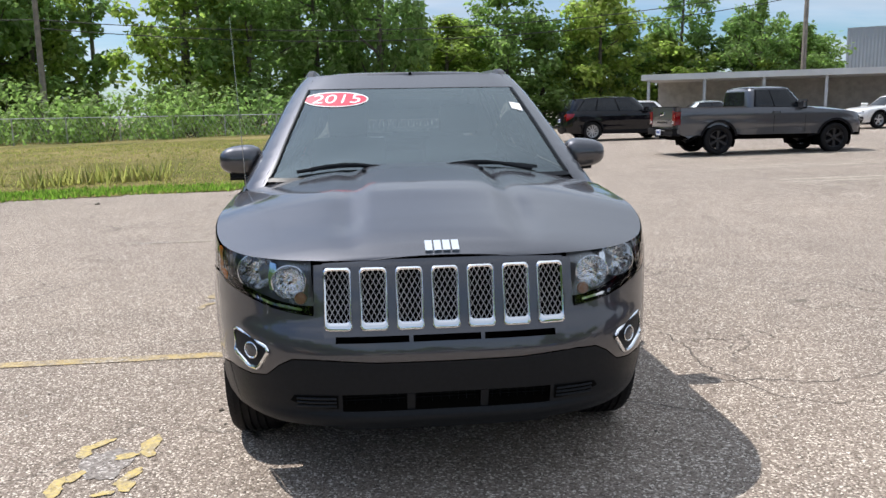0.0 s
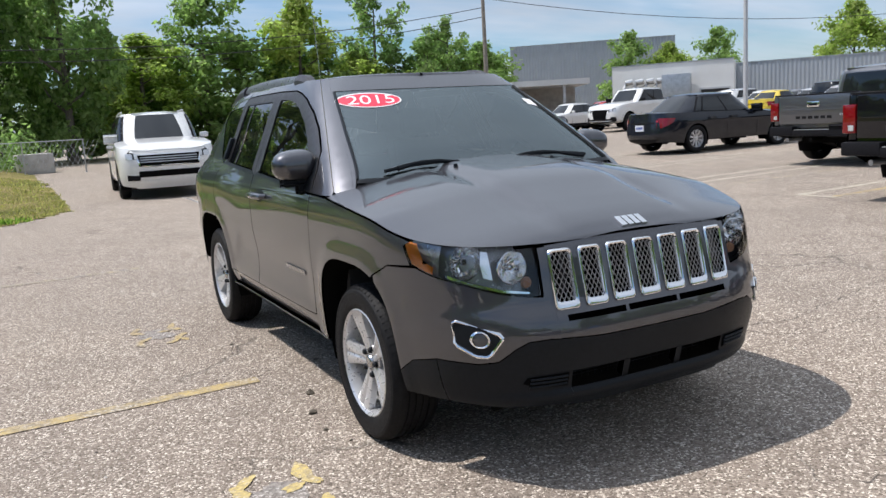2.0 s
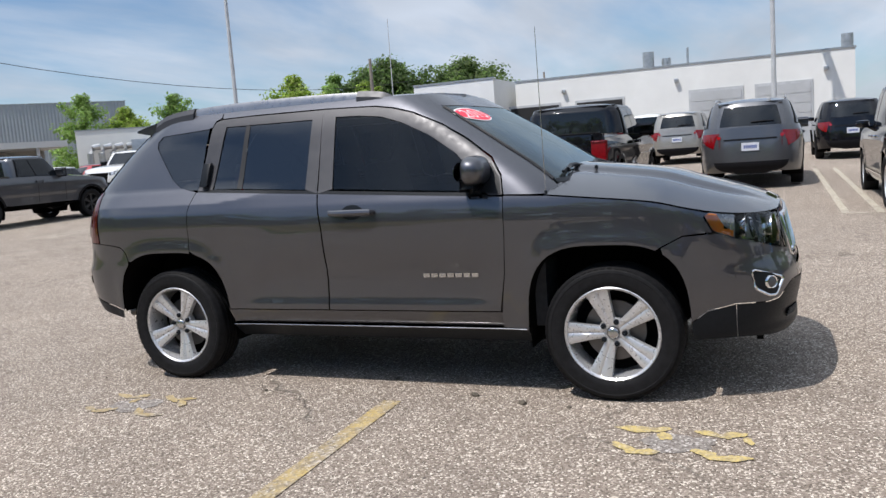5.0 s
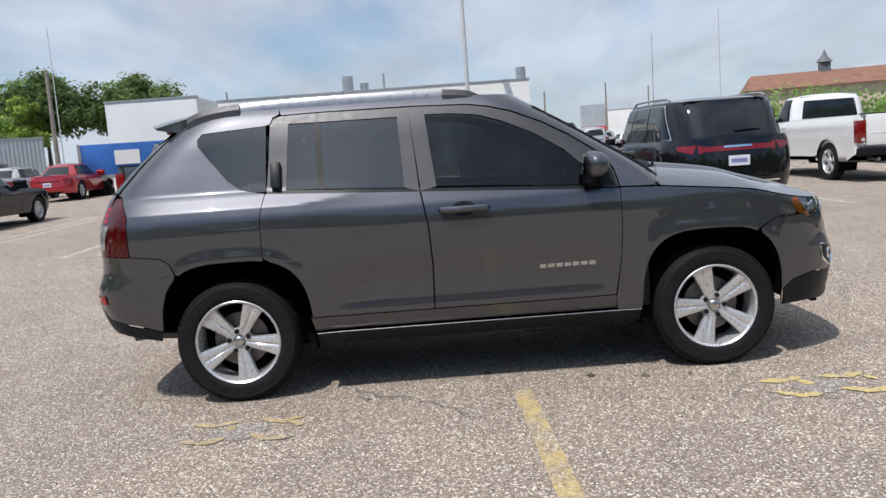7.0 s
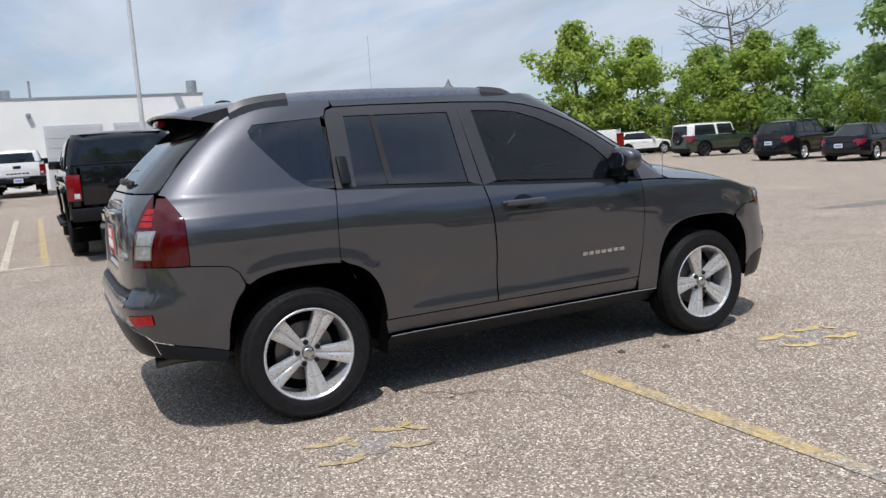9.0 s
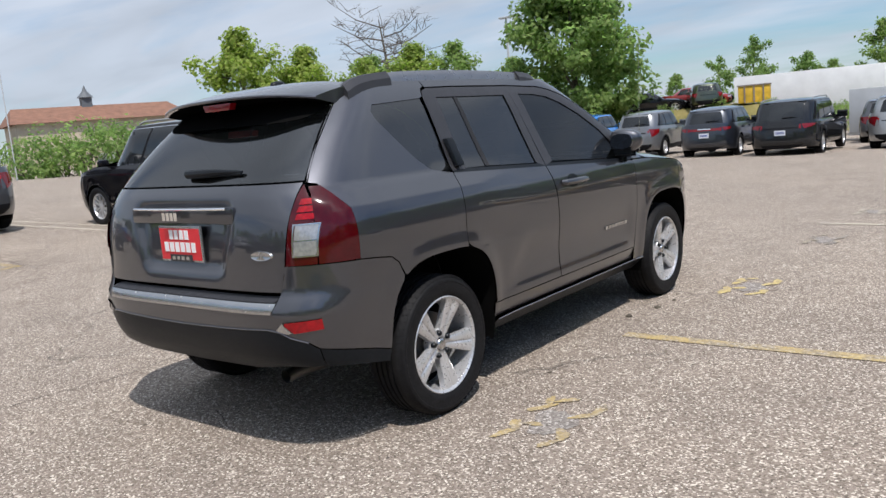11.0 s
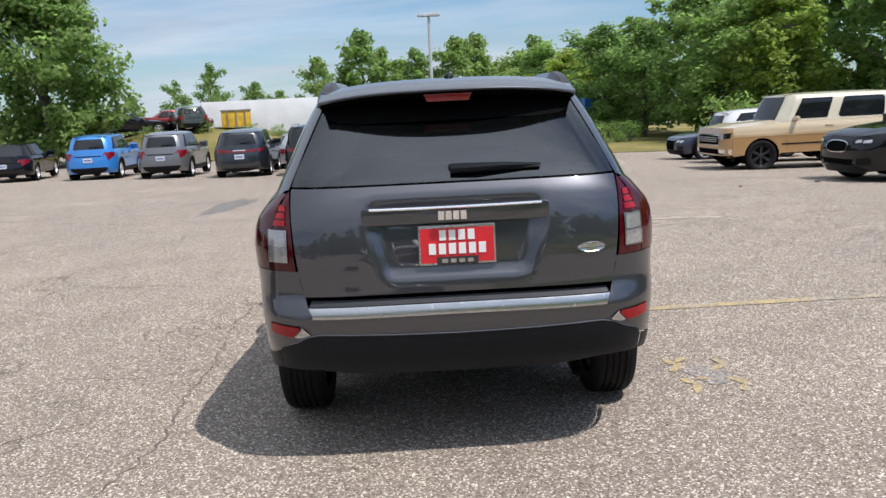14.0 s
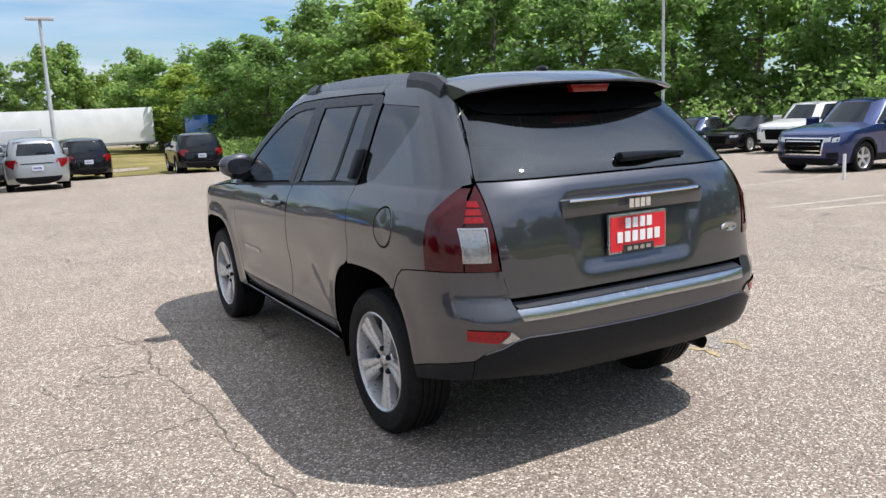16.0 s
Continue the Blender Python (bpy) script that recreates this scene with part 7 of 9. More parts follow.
# hood: rises from the fender line to a flat-topped bulge
crown = smooth_table([(-2.10, 0.0), (-2.06, 0.020), (-2.00, 0.045), (-1.90, 0.066), (-1.66, 0.086), (-1.30, 0.104), (-1.00, 0.112)])
hood_ys = [-1.035 - 1.0405 * (1 - math.cos(math.pi * 0.5 * k / 44)) ** 0.0 * math.sin(math.pi * 0.5 * k / 44) for k in range(45)]


def hood_half(y):
    return max(0.004, low.x(max(y, -2.0745), gap_z(y)) - GAP)


def hood_z(u, y):
    x = abs(u) * hood_half(y)
    bulge = 1 / (1 + math.exp((x - (0.285 - 0.02 * (y + 1.5))) / 0.012))
    fade = min(1.0, max(0.0, (y + 2.04) / 0.25))
    return gap_z(y) + 0.002 + crown(y) * (1 - abs(u) ** 2.3) + 0.013 * bulge * fade - 0.010 * fade * math.exp(-((x - 0.33) / 0.05) ** 2)


hood = top_sheet(hood_ys, hood_half, hood_z, JP, "hood", car, nx=56)

# front: bumper skin with the grille bars left standing between the openings
head_low = [(0.462, 0.690), (0.52, 0.697), (0.60, 0.712), (0.68, 0.738), (low.x(-1.88, 0.778), 0.778)]
head_top = [(0.470, 0.862), (0.56, 0.872), (0.66, 0.882), (low.x(-1.88, 0.884), 0.884)]
black_line = [(0.0, 0.532), (0.25, 0.534), (0.46, 0.548), (0.54, 0.546), (0.585, 0.522), (0.635, 0.478), (0.69, 0.470), (low.x(-1.88, 0.478), 0.478)]
SLOTS = [-0.375 + 0.125 * k for k in range(7)]
SW, SZ0, SZ1 = 0.046, 0.644, 0.852
skins = []
fore = low.fore()
OUT_F = (0, -1, 0)
for s in SX:
    def m(p, s=s):
        return [(s * a, b) for a, b in p]
    side_z = steps(0.478, 0.778, 8)
    # cheek between the grille and the corner, under the lamp
    cheek = [(0.425, 0.544)] + [q for q in black_line if q[0] > 0.45] + [(low.x(-1.88, z), z) for z in side_z[1:]] + head_low[::-1][1:] + [(0.458, 0.700), (0.455, 0.862), (0.425, 0.864)]
    skins.append(skin(m(cheek), fore, GRID, OUT_F, 0.012))
    # corner round to the arch
    corner = [(-1.88, 0.478), (-1.88, 0.778), (-1.81, 0.806), (-1.66, 0.800), (-1.565, 0.752)] + [q for q in round_arch(*ARCH[0]) if q[0] < -1.57][::-1] + [(-1.688, 0.40), (-1.76, 0.452)]
    skins.append(skin(corner, low.side(s), GRID, (s, -0.3, 0), 0.012))
skins.append(skin([(-0.425, SZ1), (0.425, SZ1), (0.425, 0.868), (0.2, 0.877), (-0.2, 0.877), (-0.425, 0.868)], fore, (GRID, 0.02), OUT_F, 0.012))
for k in range(8):
    a = -0.425 if k == 0 else SLOTS[k - 1] + SW
    b = 0.425 if k == 7 else SLOTS[k] - SW
    skin_part("grille_bar", skin([(a, SZ0), (b, SZ0), (b, SZ1), (a, SZ1)], fore, GRID, OUT_F, 0.02), JP, car)
skins.append(skin([(-0.425, 0.622), (0.425, 0.622), (0.425, SZ0), (-0.425, SZ0)], fore, GRID, OUT_F, 0.012))
for a, b in ((-0.425, -0.385), (-0.132, -0.118), (0.118, 0.132), (0.385, 0.425)):
    skins.append(skin([(a, 0.600), (b, 0.600), (b, 0.622), (a, 0.622)], fore, GRID, OUT_F, 0.02))
lower_edge = [(x, z) for x, z in black_line if x < 0.425]
skins.append(skin(mirror_poly(lower_edge)[:0:-1] + lower_edge + [(0.425, 0.546), (0.425, 0.600), (-0.425, 0.600), (-0.425, 0.546)], fore, GRID, OUT_F, 0.012))
front_bumper = skin_part("front_bumper", merge(*skins), JP, car)

# the black lower half with its mouth
skins = []
IZ0, IZ1 = 0.346, 0.412


def chin(push):
    """The nose with a lip that stands out along its foot."""
    base_at = low.fore(push)
    return lambda x, z: base_at(x, z) + Vector((0, -0.030 / (1 + math.exp((z - 0.338) / 0.008)) * max(0.0, 1 - (abs(x) / 0.72) ** 4), 0))

for s in SX:
    def m(p, s=s):
        return [(s * a, b) for a, b in p]
    lowcheek = [(0.37, 0.285), (0.60, 0.292), (low.x(-1.88, 0.31), 0.31)] + [(low.x(-1.88, z), z) for z in steps(0.34, 0.474, 4)] + [(a, b - 0.004) for a, b in black_line[::-1][1:] if a > 0.4] + [(0.37, 0.538)]
    skins.append(skin(m(lowcheek), chin(0.002), (GRID, 0.014), OUT_F))
    skins.append(skin([(-1.88, 0.31), (-1.88, 0.474), (-1.76, 0.448), (-1.690, 0.396), (-1.690, 0.31)], low.side(s, 0.002), GRID, (s, -0.3, 0)))
    skins.append(skin(m([(0.37, 0.538), (0.25, 0.530), (0.0, 0.528), (0.0, IZ1), (0.37, IZ1)]), low.fore(0.002), GRID, OUT_F, 0.015))
skins.append(skin([(-0.37, 0.270), (0.37, 0.270), (0.37, IZ0), (-0.37, IZ0)], chin(0.002), (GRID, 0.014), OUT_F, 0.015))
for a in (-0.13, 0.13):
    skins.append(skin([(a - 0.014, IZ0), (a + 0.014, IZ0), (a + 0.014, IZ1), (a - 0.014, IZ1)], low.fore(0.004), GRID, OUT_F, 0.03))
skin_part("lower_bumper", merge(*skins), J_BLACK, car, "grained black plastic lower bumper")
for s in SX:
    pocket_l = [(s * a, b) for a, b in ((0.385, 0.356), (0.50, 0.364), (0.555, 0.386), (0.54, 0.408), (0.385, 0.410))]
    skin_part("louvre_pocket", skin(pocket_l, low.fore(0.005), 0.03, OUT_F), J_GAP, car)
    for k in range(3):
        z = 0.368 + 0.015 * k
        pts = [low.fore(0.008)(s * x, z) for x in steps(0.392, 0.53, 6)]
        tube("louvre", [tuple(p) for p in pts], 0.0045, J_BLACK, car, seg=6)
intake = box("intake", (-0.62, -1.99, 0.27, 0.62, -1.96, 0.66), J_GAP, car)
bm = bmesh.new()
for k in range(24):
    x = -0.36 + 0.0313 * k
    add_tube(bm, [(x, -2.05, 0.345), (x, -2.05, 0.40)], 0.0016, 4, False)
for z in (0.36, 0.372, 0.384):
    add_tube(bm, [(-0.37, -2.05, z), (0.37, -2.05, z)], 0.0016, 4, False)
part("intake_mesh", bm, J_BLACK, car)
box("slit_backing", (-0.40, -2.10, 0.595, 0.40, -2.09, 0.63), J_GAP, car)

GUN = plain("gun_metal_wire", (0.52, 0.52, 0.53), 0.35, metal=0.8)
# grille: seven chromed frames with woven mesh
for xc in SLOTS:
    def ring_outline(w, z0, z1, r, n=5):
        out = []
        for cx, cz, a0 in ((w - r, z1 - r, 0), (-w + r, z1 - r, 90), (-w + r, z0 + r, 180), (w - r, z0 + r, 270)):
            out += [(cx + r * math.cos(radians(a0 + 90 * i / n)), cz + r * math.sin(radians(a0 + 90 * i / n))) for i in range(n + 1)]
        return out
    outer, inner = ring_outline(SW + 0.003, SZ0 - 0.002, SZ1 + 0.002, 0.016), ring_outline(SW - 0.0075, SZ0 + 0.024, SZ1 - 0.009, 0.013)
    verts, faces = [], []
    n = len(outer)
    for pts, push in ((outer, 0.001), (outer, 0.007), ([((a[0] * 0.55 + b[0] * 0.45), (a[1] * 0.55 + b[1] * 0.45)) for a, b in zip(outer, inner)], 0.0115), (inner, 0.006), (inner, -0.028)):
        for a, b in pts:
            verts.append(low.fore(push)(xc + a, b))
    for j in range(4):
        for i in range(n):
            faces.append((j * n + i, j * n + (i + 1) % n, (j + 1) * n + (i + 1) % n, (j + 1) * n + i))
    slot = part_mesh("grille_slot", mesh_of("grille_slot", verts, [f[::-1] for f in faces], M["chrome"]), car, "chromed upright grille frame")
    slot.data.set_sharp_from_angle(angle=0.9)
    bm = bmesh.new()
    for d in (-1, 1):
        for k in range(-4, 8):
            z = SZ0 + 0.02 + 0.034 * k
            a, b = Vector((xc - SW + 0.006, 0, z)), Vector((xc + SW - 0.006, 0, z + 0.14 * 1.0))
            if d < 0:
                a.x, b.x = b.x, a.x
            lo, hi = SZ0 + 0.018, SZ1 - 0.008
            if b.z < lo or a.z > hi:
                continue
            t0, t1 = max(0, (lo - a.z) / (b.z - a.z)), min(1, (hi - a.z) / (b.z - a.z))
            p, q = a.lerp(b, t0), a.lerp(b, t1)
            p.y, q.y = fore(p.x, p.z).y + 0.012 + 0.002 * d, fore(q.x, q.z).y + 0.012 + 0.002 * d
            add_tube(bm, [p, q], 0.0014, 5, False)
    part("grille_mesh", bm, GUN, slot, "gun-metal diamond wire mesh", smooth=True)
    box("slot_backing", (xc - SW, -2.02, SZ0, xc + SW, -2.015, SZ1), J_GAP, slot)


def bars(parent, name, chart, a0, a1, b0, b1, n, material, label, depth=0.006, weights=None):
    """A brand's lettering as plain raised bars on a surface chart."""
    bm = bmesh.new()
    w = (a1 - a0) / n
    for k in range(n):
        lo, hi = a0 + k * w + w * 0.10, a0 + (k + 1) * w - w * 0.10
        base_p = [chart(x, z) for x, z in ((lo, b0), (hi, b0), (hi, b1), (lo, b1))]
        nn = (base_p[1] - base_p[0]).cross(base_p[3] - base_p[0]).normalized()
        if nn.dot(base_p[0] - Vector((0, 0, 0.7))) < 0:
            nn = -nn
        v = [bm.verts.new(p + nn * 0.001) for p in base_p] + [bm.verts.new(p + nn * depth) for p in base_p]
        for f in ((4, 5, 6, 7), (0, 1, 5, 4), (1, 2, 6, 5), (2, 3, 7, 6), (3, 0, 4, 7)):
            bm.faces.new([v[i] for i in f])
    return part(name, bm, material, parent, label)


def hood_chart(x, z):
    y = -2.03 + (z - 0.9) * -0.0
    yy = -2.068 + (z - 0.885) * 1.6
    hh = hood_half(yy)
    return Vector((x, yy - 0.002, hood_z(x / hh, yy)))


bars(car, "front_emblem", hood_chart, -0.066, 0.060, 0.890, 0.922, 4, M["chrome"], "chrome maker's emblem drawn as plain bars", 0.008)

BOWL = plain("bright_reflector", (0.90, 0.91, 0.93), 0.14, metal=1.0, vary=0.03)
# headlamps: dark housing, two reflector bowls, clear cover, amber corner
for s in SX:
    f_poly = [(s * a, b) for a, b in [(0.466, 0.696)] + head_low[1:] + head_top[::-1] + [(0.474, 0.860)]]
    s_poly = [(-1.88, 0.782), (-1.88, 0.884), (-1.775, 0.902), (-1.752, 0.890), (-1.790, 0.818)]
    back = merge(skin(f_poly, low.fore(-0.125), GRID, OUT_F), skin(s_poly, low.side(s, -0.022), GRID, (s, 0, 0)))
    lamp = skin_part("headlight", back, plain("smoked_housing", (0.34, 0.34, 0.35), 0.25, metal=0.6), car, "twin-bowl headlamp behind a clear cover")
    skin_part("lens", merge(skin(f_poly, low.fore(0.001), 0.03, OUT_F), skin(s_poly, low.side(s, 0.001), 0.03, (s, 0, 0))), GL_LENS, lamp, "clear lamp cover")
    for xc, zc, r in ((0.672, 0.822, 0.063), (0.545, 0.800, 0.058)):
        p = low.fore(-0.022 if xc < 0.6 else -0.066)(s * xc, zc)
        bm = bmesh.new()
        rings = add_lathe(bm, [(r * 1.05, -0.002), (r, -0.003), (r * 0.97, 0.006), (r * 0.86, 0.024), (r * 0.66, 0.040), (r * 0.40, 0.050), (r * 0.16, 0.054)], "y", 40, p)
        for ring in rings[2:6]:
            # pressed facets in the bowl
            for q, v in enumerate(ring):
                v.co.y += 0.0035 * (q % 4 < 2)
        part("reflector", bm, BOWL, lamp, "chromed faceted reflector bowl", smooth=True, angle=0.25)
        bm = bmesh.new()
        add_lathe(bm, [(0.001, 0.004), (r * 0.16, 0.006), (r * 0.22, 0.014), (r * 0.20, 0.05)], "y", 16, p)
        part("bulb", bm, M["chrome"], lamp, "chromed bulb cap", smooth=True)
    bridge = [(s * a, b) for a, b in ((0.592, 0.752), (0.622, 0.762), (0.626, 0.812), (0.618, 0.856), (0.596, 0.852))]
    skin_part("bridge", skin(bridge, low.fore(-0.072), 0.02, OUT_F, 0.01), BOWL, lamp, "bright bridge between the bowls")
    bm = bmesh.new()
    add_lathe(bm, [(0.001, 0.0), (0.018, 0.002), (0.022, 0.012)], "y", 16, low.fore(-0.010)(s * 0.505, 0.745))
    part("indicator", bm, plain("dull_amber", (0.42, 0.22, 0.12), 0.3), lamp, "small amber turn lamp", smooth=True)
    sweep = [(s * a, b) for a, b in ((0.50, 0.712), (0.60, 0.728), (0.70, 0.760), (0.75, 0.786), (0.75, 0.774), (0.68, 0.744), (0.60, 0.718), (0.50, 0.704))]
    skin_part("trim", skin(sweep, low.fore(-0.015), GRID, OUT_F), M["chrome"], lamp)
    skin_part("side_marker", skin([(-1.876, 0.786), (-1.876, 0.812), (-1.838, 0.836), (-1.806, 0.893), (-1.777, 0.900), (-1.756, 0.890), (-1.793, 0.820)], low.side(s, -0.004), 0.02, (s, 0, 0)), M["amber_lamp"], lamp, "amber side marker")

# fog lamps
FOG_GLASS = plain("smoked_fog_glass", (0.07, 0.07, 0.075), 0.15, metal=0.2, coat=0.4)
for s in SX:
    def m(p, s=s):
        return [(s * a, b) for a, b in p]
    pocket = [(0.618, 0.572), (0.664, 0.497), (0.700, 0.500), (0.752, 0.540), (0.757, 0.618), (0.745, 0.626)]
    fog = skin_part("fog_lamp", skin(m(pocket), low.fore(0.002), 0.03, OUT_F), J_BLACK, car, "round fog lamp in a chrome-edged pocket")
    bm = bmesh.new()
    loop = [low.fore(0.005)(s * a, b) for a, b in pocket]
    fine = []
    for i in range(len(loop)):
        a, b = loop[i], loop[(i + 1) % len(loop)]
        fine += [a.lerp(b, 0.12), a.lerp(b, 0.5), a.lerp(b, 0.88)]
    add_tube(bm, fine + [fine[0]], [0.0075 if (p.z < 0.56 or abs(p.x) < 0.66) else 0.0045 for p in fine] + [0.0075], 8, False)
    part("fog_trim", bm, M["chrome"], fog, "bright chrome rim", smooth=True)
    for nm, prof, mat in (("lamp_ring", [(0.024, 0.004), (0.027, 0.008), (0.030, 0.006), (0.031, 0.0)], M["chrome"]), ("lamp_glass", [(0.001, 0.008), (0.014, 0.0075), (0.025, 0.004), (0.026, 0.0)], FOG_GLASS)):
        bm = bmesh.new()
        add_lathe(bm, prof, "y", 24)
        for v in bm.verts:
            v.co = low.fore(0.003 + v.co.y)(s * (0.690 + v.co.x * 0.86), 0.560 + v.co.z)
        part(nm, bm, mat, fog, smooth=True)

# ---- sides ----
DOOR_TOP = [(-0.815, 1.032), (-0.795, 1.130), (-0.735, 1.220), (-0.585, 1.328), (-0.440, 1.412), (-0.270, 1.486), (-0.150, 1.520), (-0.030, 1.540), (0.295, 1.552), (0.80, 1.556), (1.010, 1.553), (1.050, 1.540), (1.068, 1.505)]
F_WIN = [(-0.700, 1.052), (-0.640, 1.150), (-0.540, 1.252), (-0.380, 1.356), (-0.210, 1.436), (-0.080, 1.478), (0.060, 1.495), (0.210, 1.500), (0.192, 1.300), (0.172, 1.106)]
Q_WIN = [(1.096, 1.142), (1.165, 1.143), (1.235, 1.160), (1.305, 1.212), (1.400, 1.325), (1.468, 1.410), (1.474, 1.448), (1.445, 1.480), (1.092, 1.500)]


def belt_z(y):
    return 1.034 + (y + 0.815) * 0.0565


for s in SX:
    out = (s, 0, 0)
    sd = low.side(s)
    side_name = "passenger" if s < 0 else "driver"
    # front fender
    arch_f = round_arch(*ARCH[0])
    poly = [(-0.815, 1.026), (-0.815, 0.82), (-0.803, 0.64), (-0.770, 0.42), (-0.775, 0.356), (-0.905, 0.350)] + [q for q in arch_f if q[1] > 0.36 and q[0] > -1.56][::-1] + \
           [(-1.563, 0.758), (-1.660, 0.806), (-1.786, 0.8155), (-1.750, 0.884), (-1.772, 0.904 - 0.004)] + [(y, gap_z(y) - 0.005) for y in steps(-1.72, -1.04, 14)]
    skin_part("fender", skin(poly, sd, GRID, out, 0.012), JP, car)
    # doors
    b_line = [(0.262, belt_z(0.262)), (0.232, 0.90), (0.222, 0.68), (0.230, 0.446)]
    g = GAP
    f_door = [(-0.811, 1.022), (-0.811, 0.82), (-0.799, 0.64), (-0.765, 0.446)] + [(a - g, b) for a, b in b_line[::-1]][:-1] + [(0.262 - g, belt_z(0.26) - 0.012)] + [(y, belt_z(y) - 0.012) for y in steps(0.1, -0.75, 6)]
    door = skin_part("front_door", skin(f_door, sd, FINE, out, 0.014), JP, car)
    arch_r = round_arch(*ARCH[1])
    r_gap = [(1.098, 1.128), (1.124, 1.02), (1.128, 0.90), (1.128, 0.790)]
    r_door = [(0.230 + g, 0.446), (0.222 + g, 0.68), (0.232 + g, 0.90), (0.262 + g, belt_z(0.26) - 0.012)] + [(y, belt_z(y) - 0.012) for y in steps(0.4, 1.09, 5)] + r_gap + [q for q in arch_r if q[0] < 1.12 and q[1] > 0.45][::-1] + [(0.905, 0.446)]
    door_r = skin_part("rear_door", skin(r_door, sd, FINE, out, 0.014), JP, car)
    us = up.side(s)
    frame_f = DOOR_TOP[:9] + [(0.262, belt_z(0.262)), ] + F_WIN[::-1]
    frame_f = [(-0.809, 1.034)] + [(a + 0.004, b - 0.005) for a, b in DOOR_TOP[1:9]] + [(0.262 - g, belt_z(0.262) - 0.008)] + F_WIN[::-1] + [(-0.74, 1.034)]
    skin_part("window_frame", skin(frame_f, us, GRID, out, 0.012), J_FRAME, door, "satin dark window frame")
    frame_r = [(0.262 + g, belt_z(0.262) - 0.008), (0.295 + g, 1.546)] + [(a, b - 0.005) for a, b in DOOR_TOP[9:]] + [(1.078, 1.30), (1.092, 1.138)] + [(0.985, 1.140), (0.966, 1.502), (0.362, 1.497), (0.345, 1.112)]
    skin_part("window_frame", skin(frame_r, us, GRID, out, 0.012), J_FRAME, door_r, "satin dark window frame")
    skin_part("side_window", skin(F_WIN, up.side(s, -0.006), 0.08, out), GL_SIDE, door, "tinted door glass")
    skin_part("side_window", skin([(0.345, 1.110), (0.777, 1.135), (0.792, 1.5), (0.362, 1.497)], up.side(s, -0.006), 0.08, out), GL_DARK, door_r, "dark privacy glass")
    skin_part("side_window", skin([(0.812, 1.137), (0.985, 1.142), (0.966, 1.502), (0.822, 1.5)], up.side(s, -0.006), 0.08, out), GL_DARK, door_r, "dark privacy glass")
    skin_part("glass_divider", skin([(0.777, 1.135), (0.812, 1.137), (0.822, 1.5), (0.792, 1.5)], up.side(s, -0.003), 0.08, out), plain("grey_rubber", (0.022, 0.022, 0.024), 0.5, spec=0.2), door_r)
    # weather strip along the belt
    strip_p = [(-0.74, 1.026)] + [(y, belt_z(y) - 0.012) for y in steps(-0.6, 1.09, 8)] + [(y, belt_z(y) + 0.006) for y in steps(1.09, -0.7, 8)]
    skin_part("belt_strip", skin(strip_p, us if True else sd, 0.12, out, 0.004), J_BLACK, car)
    # quarter
    q_top = [(1.072, 1.505), (1.054, 1.545), (1.02, 1.560)]
    q_poly = q_top + [(1.02, 1.590), (1.25, 1.592), (rear_seam(1.585), 1.585)] + [(rear_seam(z), z) for z in steps(1.55, 1.175, 8)] + [(1.90, 1.168), (1.842, 1.060), (1.842, 0.848), (1.74, 0.838), (1.67, 0.827), (1.628, 0.795), (1.603, 0.738)] + \
        [q for q in arch_r if 1.13 < q[0] < 1.598 and q[1] > 0.5][::-1] + [(1.132, 0.790), (1.132, 0.90), (1.128, 1.02), (1.102, 1.132)] + Q_WIN[1:] + [(1.088, 1.505)]
    skin_part("rear_quarter", skin(q_poly, up.side(s), FINE, out, 0.012), JP, car)
    skin_part("quarter_window", skin(Q_WIN, up.side(s, -0.004), 0.06, out), GL_DARK, car, "dark privacy glass")
    # rail over the doors and the A pillar
    rail_p = [(a - 0.002, b + 0.002) for a, b in DOOR_TOP[:11]] + [(1.018, 1.590)] + [(y, 1.590) for y in steps(0.8, 0.1, 5)] + [(glass_seam(1.585) + 0.0, 1.585)] + [(glass_seam(z), z) for z in steps(1.55, 1.05, 12)] + [(-1.03, 1.026)]
    skin_part("roof_side", skin(rail_p, us, GRID, out, 0.012), JP, car)
    # sill
    skin_part("rocker", skin([(-0.90, 0.356), (0.885, 0.356), (0.905, 0.440), (-0.765, 0.440)], lambda y, z, s=s: low.side(s, -0.002 - (0.442 - z) * 0.20)(y, z), GRID, out, 0.01), JP, car)
    skin_part("sill_trim", skin([(-0.91, 0.268), (0.885, 0.268), (0.885, 0.350), (-0.905, 0.350)], lambda y, z, s=s: low.side(s, 0.002 - (0.352 - z) * 0.75)(y, z), GRID, out, 0.02), J_BLACK, car, "black plastic sill")
    # silver line laid in for the bright reflection along the door foot
    tube("sill_bead", [tuple(low.side(s, 0.005)(y, 0.353)) for y in steps(-0.90, 0.88, 12)], 0.0025, J_SILVER, car, seg=6)
    # arch liner
    for (yc, half, h), ya in zip(ARCH, (AXF, AXR)):
        pts = round_arch(yc, half, h)
        pts = [(pts[0][0], 0.25 if yc > 0 else 0.36)] + [q for q in pts if q[1] > 0.34] + [(pts[-1][0], 0.25 if yc < 0 else 0.42)]
        if yc > 0:
            pts = [q for q in pts if not (q[0] > 1.6 and q[1] < 0.42)]
        v = [Vector((s * (low.x(a, max(b, 0.3)) - 0.010) * q, a, b)) for q in (1.0, 0.62) for a, b in pts]
        n = len(pts)
        part_mesh("wheel_well", mesh_of("wheel_well", v, [(i, i + 1, n + i + 1, n + i) for i in range(n - 1)], J_GAP), car)
        fan = [Vector((s * low.x(yc, 0.5) * 0.62, a, b)) for a, b in pts]
